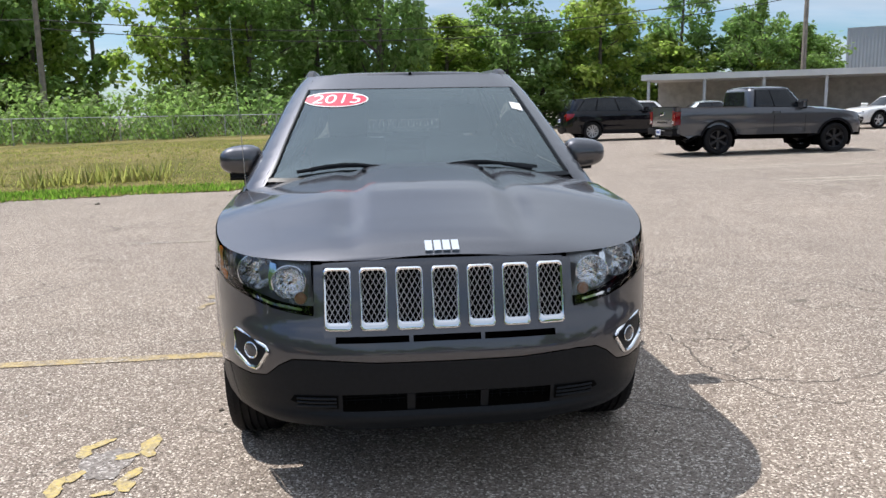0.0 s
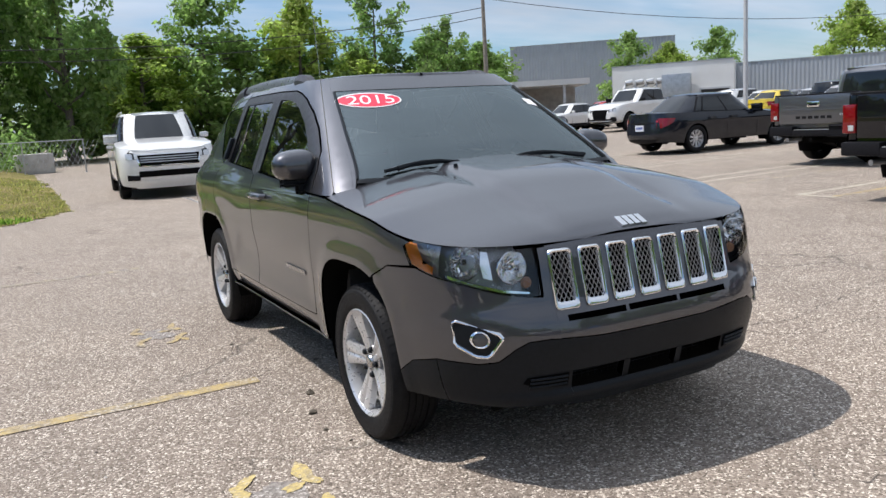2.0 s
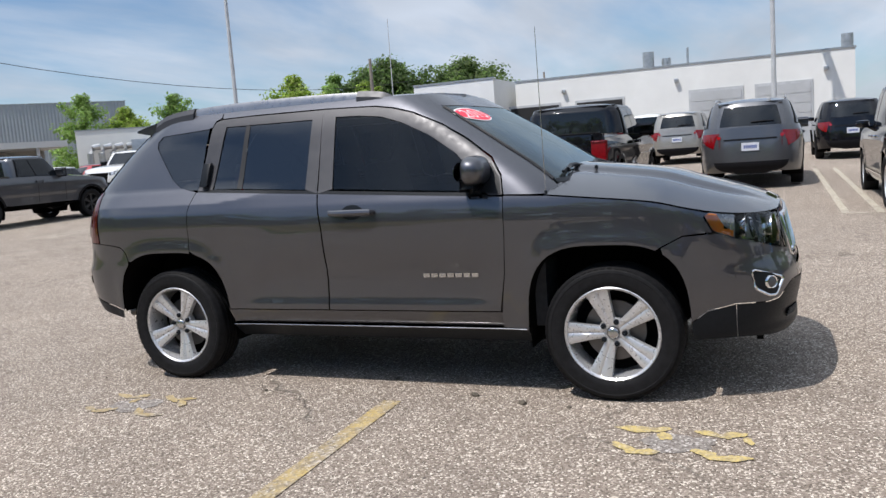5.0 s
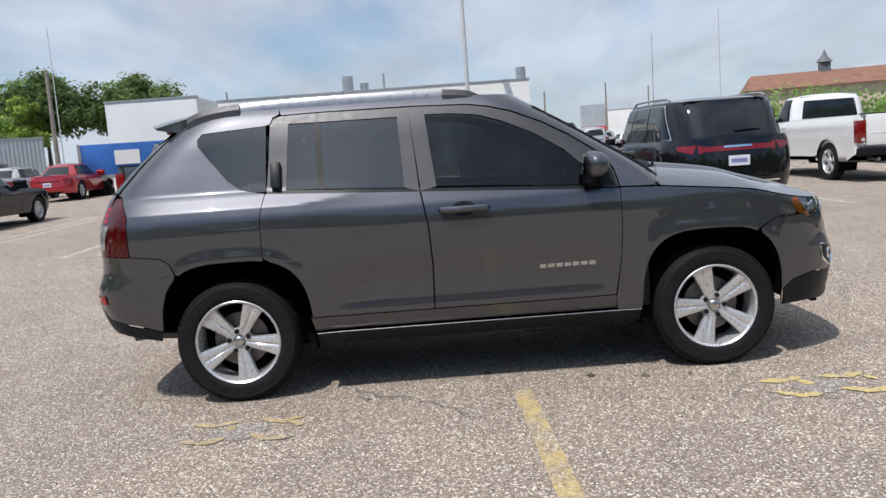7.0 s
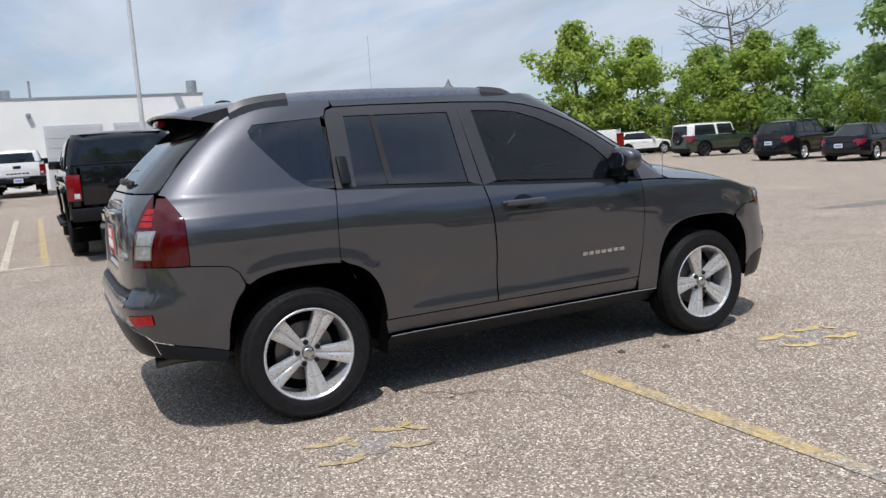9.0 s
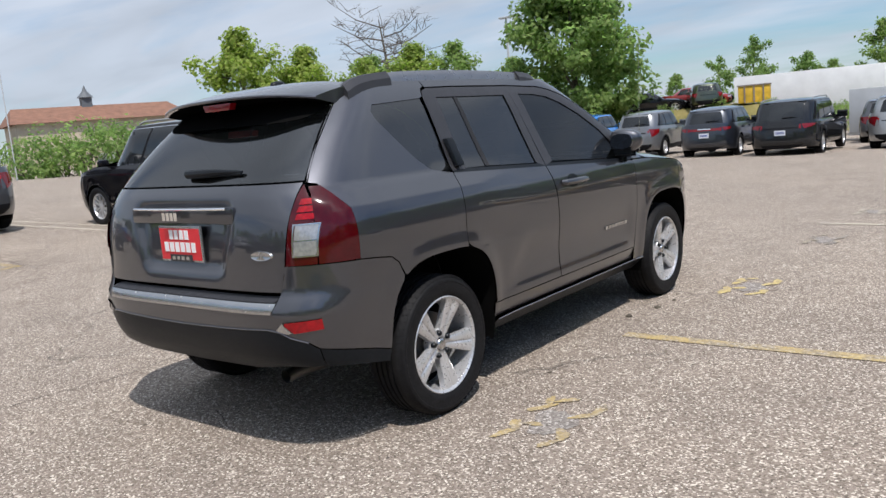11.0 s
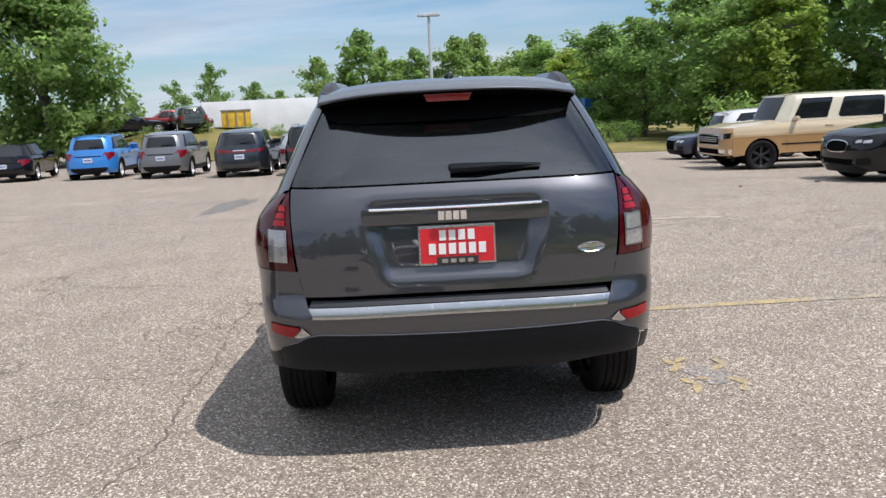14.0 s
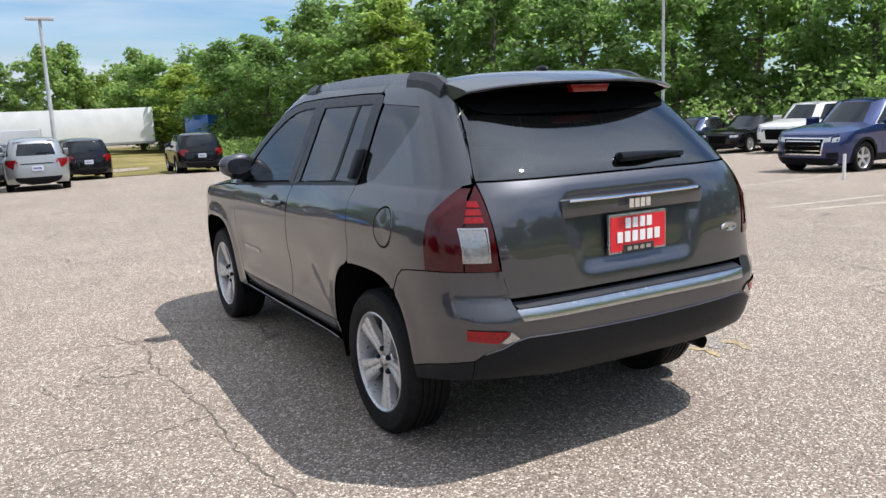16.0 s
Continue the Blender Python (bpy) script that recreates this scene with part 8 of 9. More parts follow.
        part_mesh("wheel_well", mesh_of("wheel_well", fan, [list(range(n))], J_GAP), car)
    # front door handle: a bar over a cup
    hz = 0.978
    cup = bmesh.new()
    add_lathe(cup, [(0.001, 0.0), (0.045, 0.0), (0.05, 0.004)], "x", 20)
    for v in cup.verts:
        p = low.side(s, 0.0)(0.035 + v.co.y * 1.3, hz + v.co.z * 0.8)
        v.co = Vector((p.x + s * 0.0015, p.y, p.z))
    handle_cup = part("handle_cup", cup, J_BLACK, door, smooth=True)
    pts = [low.side(s, q)(y, z) for y, z, q in ((0.165, hz + 0.002, 0.004), (0.155, hz + 0.001, 0.026), (0.10, hz, 0.036), (0.03, hz, 0.038), (-0.04, hz, 0.036), (-0.085, hz - 0.001, 0.026), (-0.095, hz - 0.001, 0.004))]
    tube("door_handle", [tuple(p) for p in pts], [0.012, 0.016, 0.018, 0.018, 0.018, 0.016, 0.012], JP, door, seg=10)
    # rear door pull set upright beside its glass
    bm = bmesh.new()
    add_box(bm, 0, 1.012, 1.158, 0.030, 1.066, 1.296, 0.010)
    for v in bm.verts:
        p = up.side(s, 0.004)(v.co.y, v.co.z)
        v.co = Vector((p.x + s * v.co.x, v.co.y, v.co.z))
    part("door_handle", bm, J_BLACK, door_r, "upright black pull beside the glass", smooth=True)
    # model lettering as plain bars
    bars(car, "model_lettering", low.side(s, 0.002), -0.35, -0.665, 0.622, 0.644, 7, J_SILVER, "silver model lettering drawn as plain bars", 0.004)
    # mirror
    bm = bmesh.new()
    bmesh.ops.create_uvsphere(bm, u_segments=28, v_segments=18, radius=1.0)
    for v in bm.verts:
        c = v.co
        k = lambda q, e: math.copysign(abs(q) ** e, q)
        x, y, z = k(c.x, 0.74), k(c.y, 0.85), k(c.z, 0.76)
        y = y * 0.088 if y < 0 else y * 0.045
        v.co = Vector((s * (0.884 + x * 0.108), -0.655 + y - 0.02 * abs(x), 1.158 + z * 0.076 * (1.0 - 0.12 * x)))
    mirror = part("mirror", bm, JP, car, smooth=True, angle=2.0)
    bm = bmesh.new()
    add_lathe(bm, [(0.001, 0.0), (0.96, 0.0), (1.0, -0.004)], "y", 28, (0, 0, 0))
    for v in bm.verts:
        e = lambda q: math.copysign(abs(q) ** 0.8, q)
        v.co = Vector((s * (0.882 + 0.084 * e(v.co.x)), -0.6085 + v.co.y + 0.012 * v.co.x - 0.004 * v.co.z, 1.158 + 0.050 * e(v.co.z)))
    part("mirror_glass", bm, plain("dim_mirror", (0.22, 0.23, 0.25), 0.04, metal=1.0, vary=0.02), mirror)
    bm = bmesh.new()
    add_box(bm, s * 0.800, -0.690, 1.072, s * 0.930, -0.620, 1.112, 0.014)
    add_box(bm, s * 0.775, -0.700, 1.035, s * 0.860, -0.640, 1.075, 0.015)
    part("mirror_foot", bm, J_BLACK, mirror, smooth=True)
    skin_part("mirror_patch", skin([(-0.800, 1.040), (-0.690, 1.048), (-0.640, 1.140), (-0.735, 1.195), (-0.785, 1.12)], up.side(s, 0.003), 0.06, out), J_BLACK, door)
    # roof rail
    xr = 0.555
    rail_line = smooth_table([(-0.12, 1.570), (-0.04, 1.606), (0.08, 1.619), (0.40, 1.631), (0.75, 1.635), (1.10, 1.630), (1.34, 1.614), (1.46, 1.595), (1.54, 1.562)])
    for nm, y0, y1, wd, up_z, mat, lb in (("rail_cap", -0.12, 0.10, 0.030, 0.014, J_FRAME, "dark end cap of the rail"), ("rail_cap", 1.24, 1.54, 0.030, 0.014, J_FRAME, "dark end cap of the rail"), ("roof_rail", 0.08, 1.26, 0.018, 0.008, J_RAIL, "satin grey roof rail")):
        verts, ys_ = [], steps(y0, y1, 14)
        for y in ys_:
            z = rail_line(y)
            for a, b in ((-wd * 1.5, -0.065), (-wd * 1.3, -0.018), (-wd * 0.5, up_z), (wd * 0.5, up_z), (wd * 1.3, -0.018), (wd * 1.5, -0.065)):
                verts.append(Vector((s * (xr + a), y, z + b)))
        faces = [(i * 6 + j, i * 6 + j + 1, i * 6 + 7 + j, i * 6 + 6 + j) for i in range(14) for j in range(5)] + [tuple(range(6)), tuple(range(84, 90))[::-1]]
        rl = part_mesh(nm, mesh_of(nm, verts, faces if s > 0 else [f[::-1] for f in faces], mat), car, lb)
        rl.data.set_sharp_from_angle(angle=0.5)

# fuel flap on the driver's side
bm = bmesh.new()
add_lathe(bm, [(0.001, 0.002), (0.078, 0.002), (0.082, -0.002)], "x", 36)
add_lathe(bm, [(0.086, -0.002), (0.088, 0.0025), (0.092, -0.002)], "x", 36)
for v in bm.verts:
    d = v.co.x
    p = up.side(1, d)(1.52 + v.co.y, 0.985 + v.co.z)
    v.co = p
part("fuel_flap", bm, JP, car, "round fuel flap", smooth=True)
bm = bmesh.new()
add_lathe(bm, [(0.081, 0.0012), (0.0865, 0.0012)], "x", 36)
for v in bm.verts:
    v.co = up.side(1, v.co.x)(1.52 + v.co.y, 0.985 + v.co.z)
part("fuel_flap_gap", bm, J_GAP, car)

# ---- windshield, roof ----
zs = steps(1.05, 1.585, 12)
edge_in = smooth_table([(1.05, 0.735), (1.11, 0.700), (1.30, 0.632), (1.50, 0.556), (1.585, 0.52)])
for s in SX:
    poly = [(s * up.x(glass_seam(z), z), z) for z in zs] + [(s * edge_in(z), z) for z in zs[::-1]]
    skin_part("a_pillar", skin(poly, up.fore(), GRID, (0, -1, 0.6), 0.012), JP, car)
    tube("pillar_seal", [tuple(up.fore(0.004)(s * (edge_in(z) - 0.004), z)) for z in steps(1.09, 1.505, 10)], 0.008, J_BLACK, car, seg=6)
wz = steps(1.085, 1.508, 8)
skin_part("windshield", skin([(edge_in(z) - 0.006, z) for z in wz] + [(-edge_in(z) + 0.006, z) for z in wz[::-1]], up.fore(-0.004), 0.06, (0, -1, 0.6)), GL_FRONT, car, "clear windshield with a red price sticker")
wt = [(edge_in(1.512), 1.512), (edge_in(1.585), 1.585)]
skin_part("roof_header", skin([(-wt[0][0], 1.512), (wt[0][0], 1.512), (wt[1][0], 1.585), (-wt[1][0], 1.585)], up.fore(), GRID, (0, -1, 0.6), 0.01), JP, car)
skin_part("cowl", skin([(-0.72, 1.075), (0.72, 1.075), (0.705, 1.092), (-0.705, 1.092)], up.fore(0.01), 0.06, (0, -1, 0.6)), J_BLACK, car)
box("cowl_tray", (-0.70, -1.10, 1.03, 0.70, -0.95, 1.060), J_BLACK, car)
box("hood_inner", (-0.74, -1.72, 0.80, 0.74, -0.92, 0.93), J_GAP, car)
ya, yb = up.nose(1.585), low.tail(1.585)


def roof_half(y):
    return max(0.01, min(up.x(max(y, ya + 0.002), 1.588), 0.590))


def roof_z(u, y):
    t = (y - ya) / (yb - ya)
    arc = 0.046 * math.sin(math.pi * min(1, max(0, 0.06 + 0.88 * t))) ** 0.7
    return 1.586 + arc * (1 - abs(u) ** 3.0) - 0.008 * (1 - abs(u) ** 3) * (1 / (1 + math.exp((abs(abs(u) - 0.80) - 0.03) / 0.008)))


roof = top_sheet(steps(ya + 0.002, yb - 0.002, 40), roof_half, roof_z, JP, "roof", car, nx=44)
# sunken dark aerial pod
bm = bmesh.new()
bmesh.ops.create_uvsphere(bm, u_segments=14, v_segments=8, radius=1.0)
for v in bm.verts:
    v.co = Vector((v.co.x * 0.025 - 0.02, 1.44 + v.co.y * 0.05, 1.625 + v.co.z * 0.022))
part("roof_aerial", bm, J_BLACK, car, smooth=True)

# ---- rear ----
aft, OUT_R = low.aft(), (0, 1, 0)
h_edge = smooth_table([(0.74, 0.640), (0.86, 0.664), (1.17, 0.686), (1.19, 0.683), (1.35, 0.622), (1.52, 0.556), (1.585, 0.53)])
zz = steps(0.742, 1.178, 10)
hatch = skin_part("tailgate", skin([(h_edge(z) - GAP, z) for z in zz] + [(-h_edge(z) + GAP, z) for z in zz[::-1]], low.aft(), 0.022, OUT_R, 0.014), JP, car)
zz = steps(1.186, 1.545, 8)
skin_part("rear_window", skin([(h_edge(z) - 0.004, z) for z in zz] + [(-h_edge(z) + 0.004, z) for z in zz[::-1]], low.aft(-0.002), 0.05, (0, 1, 0.6)), GL_DARK, hatch, "dark privacy glass")
for s in SX:
    zz = steps(1.175, 1.585, 10)
    poly = [(s * low.x(rear_seam(z), z), z) for z in zz] + [(s * (h_edge(z) + 0.004), z) for z in zz[::-1]]
    skin_part("rear_pillar", skin(poly, low.aft(), GRID, (0, 1, 0.5), 0.012), JP, car)
    # tail lamp, round the corner
    t_in = 0.690
    r_poly = [(s * t_in, 1.172), (s * low.x(rear_seam(1.16), 1.16), 1.160)] + [(s * low.x(rear_seam(z), z), z) for z in steps(1.10, 0.852, 6)] + [(s * 0.668, 0.850), (s * 0.674, 0.90)]
    s_poly = [(rear_seam(1.16), 1.160), (1.895, 1.160), (1.846, 1.058), (1.846, 0.850), (rear_seam(0.852), 0.852)] + [(rear_seam(z), z) for z in steps(0.90, 1.10, 5)]
    lamp = skin_part("taillight", merge(skin(r_poly, low.aft(0.004), 0.03, OUT_R, 0.012), skin(s_poly, low.side(s, 0.004), 0.03, (s, 0, 0), 0.012)), J_RED, car, "deep red tail lamp with a clear lower window")

    def m(p, s=s):
        return [(s * a, b) for a, b in p]
    skin_part("reverse_lens", skin([(s * 0.706, 0.890), (s * 0.778, 0.890), (s * 0.786, 0.898), (s * 0.786, 1.006), (s * 0.778, 1.014), (s * 0.710, 1.014)], low.aft(0.009), 0.02, OUT_R, 0.006), J_CLEAR, lamp, "clear reversing lens in a silver frame")
    for c, d, a, b in ((0.703, 0.788, 0.949, 0.953), (0.703, 0.788, 0.885, 0.891), (0.703, 0.788, 1.012, 1.018), (0.701, 0.707, 0.885, 1.018), (0.784, 0.789, 0.885, 1.018)):
        skin_part("lens_frame", skin([(s * c, a), (s * d, a), (s * d, b), (s * c, b)], low.aft(0.0105), 0.02, OUT_R), J_SILVER, lamp)
    for k in range(3):
        a = 1.034 + 0.029 * k
        skin_part("brake_lens", skin([(s * 0.706, a), (s * (0.790 - 0.012 * k), a), (s * (0.782 - 0.012 * k), a + 0.023), (s * 0.708, a + 0.023)], low.aft(0.008), 0.03, OUT_R, 0.004), J_RED_HI, lamp, "brighter red brake bar")
# bumper skin
skins = []
for s in SX:
    def m(p, s=s):
        return [(s * a, b) for a, b in p]
    poly = [(0.0, 0.578), (0.30, 0.583), (0.58, 0.592), (0.635, 0.582), (0.68, 0.557), (0.74, 0.535), (low.x(rear_seam(0.505), 0.505), 0.505)] + [(low.x(rear_seam(z), z), z) for z in steps(0.60, 0.848, 6)] + [(0.650, 0.848), (0.655, 0.815), (0.634, 0.735), (0.625, 0.700), (0.605, 0.656), (0.0, 0.652)]
    skins.append(skin(m(poly), low.aft(), GRID, OUT_R, 0.012))
    arch_tail = [q for q in round_arch(*ARCH[1]) if q[0] > 1.612 and q[1] > 0.435]
    poly = [(rear_seam(0.505), 0.505), (rear_seam(0.555), 0.555)] + [(rear_seam(z), z) for z in steps(0.60, 0.848, 6)] + [(1.842, 0.843), (1.74, 0.833), (1.672, 0.822), (1.633, 0.792), (1.609, 0.734)] + arch_tail + [(1.712, 0.430), (1.80, 0.455)]
    skins.append(skin(poly, low.side(s), GRID, (s, 0.3, 0), 0.012))
skin_part("rear_bumper", merge(*skins), JP, car)
skins = []
for s in SX:
    def m(p, s=s):
        return [(s * a, b) for a, b in p]
    poly = [(0.0, 0.385), (0.40, 0.392), (0.60, 0.420), *[(low.x(rear_seam(z), z), z) for z in steps(0.42, 0.501, 4)], (0.74, 0.531), (0.68, 0.552), (0.635, 0.577), (0.58, 0.587), (0.30, 0.578), (0.0, 0.573)]
    skins.append(skin(m(poly), low.aft(0.003), GRID, OUT_R))
    skins.append(skin([(rear_seam(z), z) for z in steps(0.501, 0.42, 4)] + [(1.72, 0.375), (1.712, 0.425), (1.80, 0.450)], low.side(s, 0.003), GRID, (s, 0.3, 0)))
    refl = [(0.664, 0.612), (0.668, 0.622), (0.798, 0.632), (0.798, 0.588), (0.700, 0.577)]
    skin_part("rear_reflector", skin(m(refl), low.aft(0.008), 0.03, OUT_R, 0.006), J_RED_HI, car, "red bumper reflector")
    skin_part("reflector_trim", skin(m([(0.622, 0.590), (0.656, 0.622), (0.662, 0.606), (0.690, 0.579), (0.672, 0.574), (0.640, 0.582)]), low.aft(0.006), 0.03, OUT_R), J_SILVER, car, "bright trim beside the reflector")
    tube("seam_lip", [tuple(low.aft(0.003)(s * a, b)) for a, b in ((0.0, 0.576), (0.15, 0.578), (0.30, 0.581), (0.45, 0.586), (0.58, 0.590), (0.635, 0.580), (0.68, 0.555), (0.74, 0.533))], 0.0035, JP, car, seg=6)
skin_part("lower_rear_bumper", merge(*skins), J_BLACK, car, "grained black plastic lower bumper")
# bright step on the bumper, its tread in ribs
skin_part("bumper_step", skin([(-0.605, 0.656), (0.605, 0.656), (0.622, 0.700), (-0.622, 0.700)], low.aft(0.004), GRID, OUT_R, 0.012), J_SILVER, car, "bright brushed bumper step")
bm = bmesh.new()
for k in range(6):
    pts = [Vector((x, low.aft(-0.002 - 0.009 * k)(x, 0.700).y, 0.704 + 0.0025 * k)) for x in steps(-0.615, 0.615, 16)]
    add_tube(bm, pts, 0.0042, 6)
part("step_rib", bm, J_FRAME, car, "ribbed tread of the step", smooth=True)
v = [Vector((x, low.aft(q)(x, 0.70).y, 0.701 + w)) for q, w in ((0.004, 0.0), (-0.075, 0.012)) for x in steps(-0.625, 0.625, 16)]
part_mesh("step_shelf", mesh_of("step_shelf", v, [(i, i + 1, 17 + i + 1, 17 + i) for i in range(16)], J_BLACK), car)
box("tail_inner", (-0.60, 1.84, 0.42, 0.60, 1.90, 1.12), J_GAP, car)
# unseen black blocks added to stop sunlight leaking through the tail
box("boot_floor", (-0.64, 1.47, 0.40, 0.64, 1.90, 0.46), J_GAP, car)
box("boot_wall", (-0.70, 1.70, 0.46, 0.70, 1.84, 0.86), J_GAP, car)
# handle bar, plate, emblem, badge, wiper
bm = bmesh.new()
add_box(bm, -0.385, 0, 1.020, 0.385, 0.058, 1.096, 0.018)
for v in bm.verts:
    v.co.y = (TAIL and low.tail(1.06)) - 0.020 + v.co.y * (1.0 - 0.35 * (v.co.x / 0.4) ** 2) - 0.10 * v.co.x ** 2
bar = part("handle_bar", bm, JP, hatch, smooth=True)
pts = [(x, low.tail(1.06) + 0.030 - 0.10 * x * x - 0.012 * (x / 0.4) ** 2, 1.089) for x in steps(-0.35, 0.35, 14)]
tube("bar_trim", pts, 0.006, M["chrome"], bar, seg=6)


def bar_chart(x, z):
    return Vector((x, low.tail(1.06) + 0.039 - 0.10 * x * x, z))


bars(hatch, "rear_emblem", bar_chart, 0.075, -0.045, 1.040, 1.076, 4, M["chrome"], "chrome maker's emblem drawn as plain bars", 0.006)
py = low.tail(0.93) - 0.016
plate = box("plate_frame", (-0.158, py, 0.850, 0.158, py + 0.012, 1.014), J_PFRAME, hatch, "chromed dealer plate frame", 0.004)
box("plate_face", (-0.150, py + 0.010, 0.860, 0.150, py + 0.0145, 1.002), J_PLATE, plate, "red dealer plate")
text_bars(plate, "plate_line", 0, py + 0.0148, 0.974, 0.155, 0.042, 4, J_WHITE, 1)
text_bars(plate, "plate_line", 0, py + 0.0148, 0.918, 0.245, 0.044, 6, J_WHITE, 1)
box("frame_band", (-0.085, py + 0.010, 0.852, 0.085, py + 0.0160, 0.884), J_FRAME, plate)
text_bars(plate, "frame_lettering", 0, py + 0.0162, 0.868, 0.14, 0.016, 4, J_SILVER, 1)
text_bars(plate, "frame_lettering", 0, py + 0.0130, 1.008, 0.19, 0.007, 10, J_SILVER, 1)
bm = bmesh.new()
add_lathe(bm, [(0.001, 0.006), (0.8, 0.006), (0.9, 0.008), (1.0, 0.003), (1.0, 0.0)], "y", 36)
for v in bm.verts:
    p = low.aft(0.001)(-0.552 + v.co.x * 0.060, 0.893 + v.co.z * 0.021)
    v.co = Vector((p.x, p.y + v.co.y, p.z))
part("badge", bm, J_SILVER, hatch, "small oval chrome badge", smooth=True)
bm = bmesh.new()
add_lathe(bm, [(0.001, 0.012), (0.016, 0.010), (0.020, 0.0)], "y", 18, low.aft(0.0)(0.0, 1.235))
wp = [low.aft(q)(x, z) for x, z, q in ((0.01, 1.236, 0.024), (-0.10, 1.238, 0.034), (-0.22, 1.240, 0.028), (-0.365, 1.236, 0.014))]
add_tube(bm, wp, [0.020, 0.018, 0.012, 0.006], 8)
add_tube(bm, [low.aft(0.010)(-0.02, 1.222), low.aft(0.010)(-0.36, 1.228)], 0.007, 6)
part("rear_wiper", bm, J_BLACK, hatch, smooth=True)
# spoiler: a thin blade over the rear glass with a black hollow under it
xs = steps(-0.572, 0.572, 36)


def blade(x):
    u = x / 0.572
    return 1.50 - 0.05 * u * u, 1.835 - 0.12 * abs(u) ** 2.6, 1.622 - 0.040 * abs(u) ** 3, 1.566 - 0.034 * abs(u) ** 3


verts, under = [], []
for x in xs:
    y_root, y_tip, z_root, z_tip = blade(x)
    for t in (0.0, 0.2, 0.4, 0.6, 0.8, 0.93, 1.0):
        verts.append(Vector((x, y_root + (y_tip - y_root) * t, z_root + (z_tip - z_root) * t ** 1.5)))
    verts.append(Vector((x, y_tip + 0.003, z_tip - 0.006)))
    verts.append(Vector((x, y_tip - 0.002, z_tip - 0.013)))
    verts.append(Vector((x, y_tip - 0.020, z_tip - 0.015)))
    for t in (0.0, 0.3, 0.65, 1.0):
        under.append(Vector((x * (1 - 0.01 * t), y_tip - 0.019 + (1.575 - 0.04 * (x / 0.572) ** 2 - y_tip) * t, z_tip - 0.0145 - 0.012 * math.sin(math.pi * t) - 0.010 * t)))


def strips(name, vs, cols, material, parent, label=""):
    rows = len(vs) // cols
    fs = [(i * cols + j, (i + 1) * cols + j, (i + 1) * cols + j + 1, i * cols + j + 1) for i in range(rows - 1) for j in range(cols - 1)]
    ob = part_mesh(name, mesh_of(name, vs, fs, material), parent, label)
    ob.data.set_sharp_from_angle(angle=0.6)
    return ob


sp = strips("spoiler", verts, 10, JP, hatch)
strips("spoiler_underside", under, 4, J_GAP, sp, "black underside of the spoiler")
for s in SX:
    y_root, y_tip, z_root, z_tip = blade(s * 0.572)
    cap = [Vector((s * 0.572, a, b)) for a, b in ((y_root, z_root), (y_root + (y_tip - y_root) * 0.6, z_root + (z_tip - z_root) * 0.46), (y_tip, z_tip), (y_tip - 0.002, z_tip - 0.013), (y_tip - 0.020, z_tip - 0.015), (1.60, z_tip - 0.035), (1.48, z_root - 0.03))]
    part_mesh("spoiler_end", mesh_of("spoiler_end", cap, [tuple(range(7))], JP, False), sp)
# one black outline takes in the trim and the spoiler's shade on the glass
hollow = [(-0.545, 1.548), (-0.552, 1.490), (-0.535, 1.458), (-0.49, 1.440), (-0.40, 1.432), (0.40, 1.432), (0.49, 1.440), (0.535, 1.458), (0.552, 1.490), (0.545, 1.548)]
skin_part("glass_shroud", skin(hollow, low.aft(0.003), 0.05, (0, 1, 0.6)), J_GAP, hatch, "black trim panel and painted spoiler shade above the rear glass")
bm = bmesh.new()
add_box(bm, -0.105, 1.775, 1.512, 0.105, 1.812, 1.545, 0.004)
for v in bm.verts:
    if v.co.z < 1.525:
        v.co.x *= 0.88
part("brake_light", bm, plain("dull_red_lens", (0.22, 0.006, 0.010), 0.15, vary=0.2, scale=60, coat=0.6), sp, "long dull red high brake lamp", smooth=True)
bm = bmesh.new()
add_tube(bm, [(-0.50, 1.60, 0.335), (-0.50, 1.92, 0.348), (-0.50, 2.00, 0.340)], 0.030, 16, False)
add_tube(bm, [(-0.50, 2.00, 0.340), (-0.50, 1.80, 0.345)], 0.026, 16, False)
part("exhaust", bm, plain("dark_steel", (0.10, 0.095, 0.09), 0.4, metal=0.8), car, "round steel exhaust tip", smooth=True)

# ---- wipers, jets, aerial ----
for x0, x1 in ((-0.58, -0.06), (0.02, 0.55)):
    bm = bmesh.new()
    p = [up.fore(0.026)(x0 + (x1 - x0) * t, 1.118 + 0.022 * math.sin(math.pi * t)) for t in steps(0, 1, 8)]
    add_tube(bm, p, 0.009, 6)
    q = [up.fore(0.036)(x0 + (x1 - x0) * t, 1.112 + 0.044 * math.sin(math.pi * min(1, t * 1.1)) * 0.8) for t in steps(0.12, 0.95, 6)]
    add_tube(bm, q, [0.013, 0.010, 0.009, 0.009, 0.009, 0.010, 0.013], 6)
    part("wiper", bm, J_BLACK, car, smooth=True)
for x in (-0.27, 0.27):
    bm = bmesh.new()
    add_lathe(bm, [(0.001, 0.014), (0.008, 0.012), (0.011, 0.0)], "z", 12, (x, -1.16, hood_z(x / hood_half(-1.16), -1.16)))
    part("washer_jet", bm, J_BLACK, car, smooth=True)
bm = bmesh.new()
add_tube(bm, [(-0.815, -1.020, 0.995), (-0.818, -1.020, 1.025), (-0.819, -1.020, 1.042)], [0.020, 0.012, 0.005], 10)
aerial = part("aerial", bm, J_BLACK, car, "black base of the fender aerial", smooth=True)
bm = bmesh.new()
add_tube(bm, [(-0.819, -1.020, 1.04), (-0.850, -1.020, 1.82)], [0.0022, 0.0013], 6)
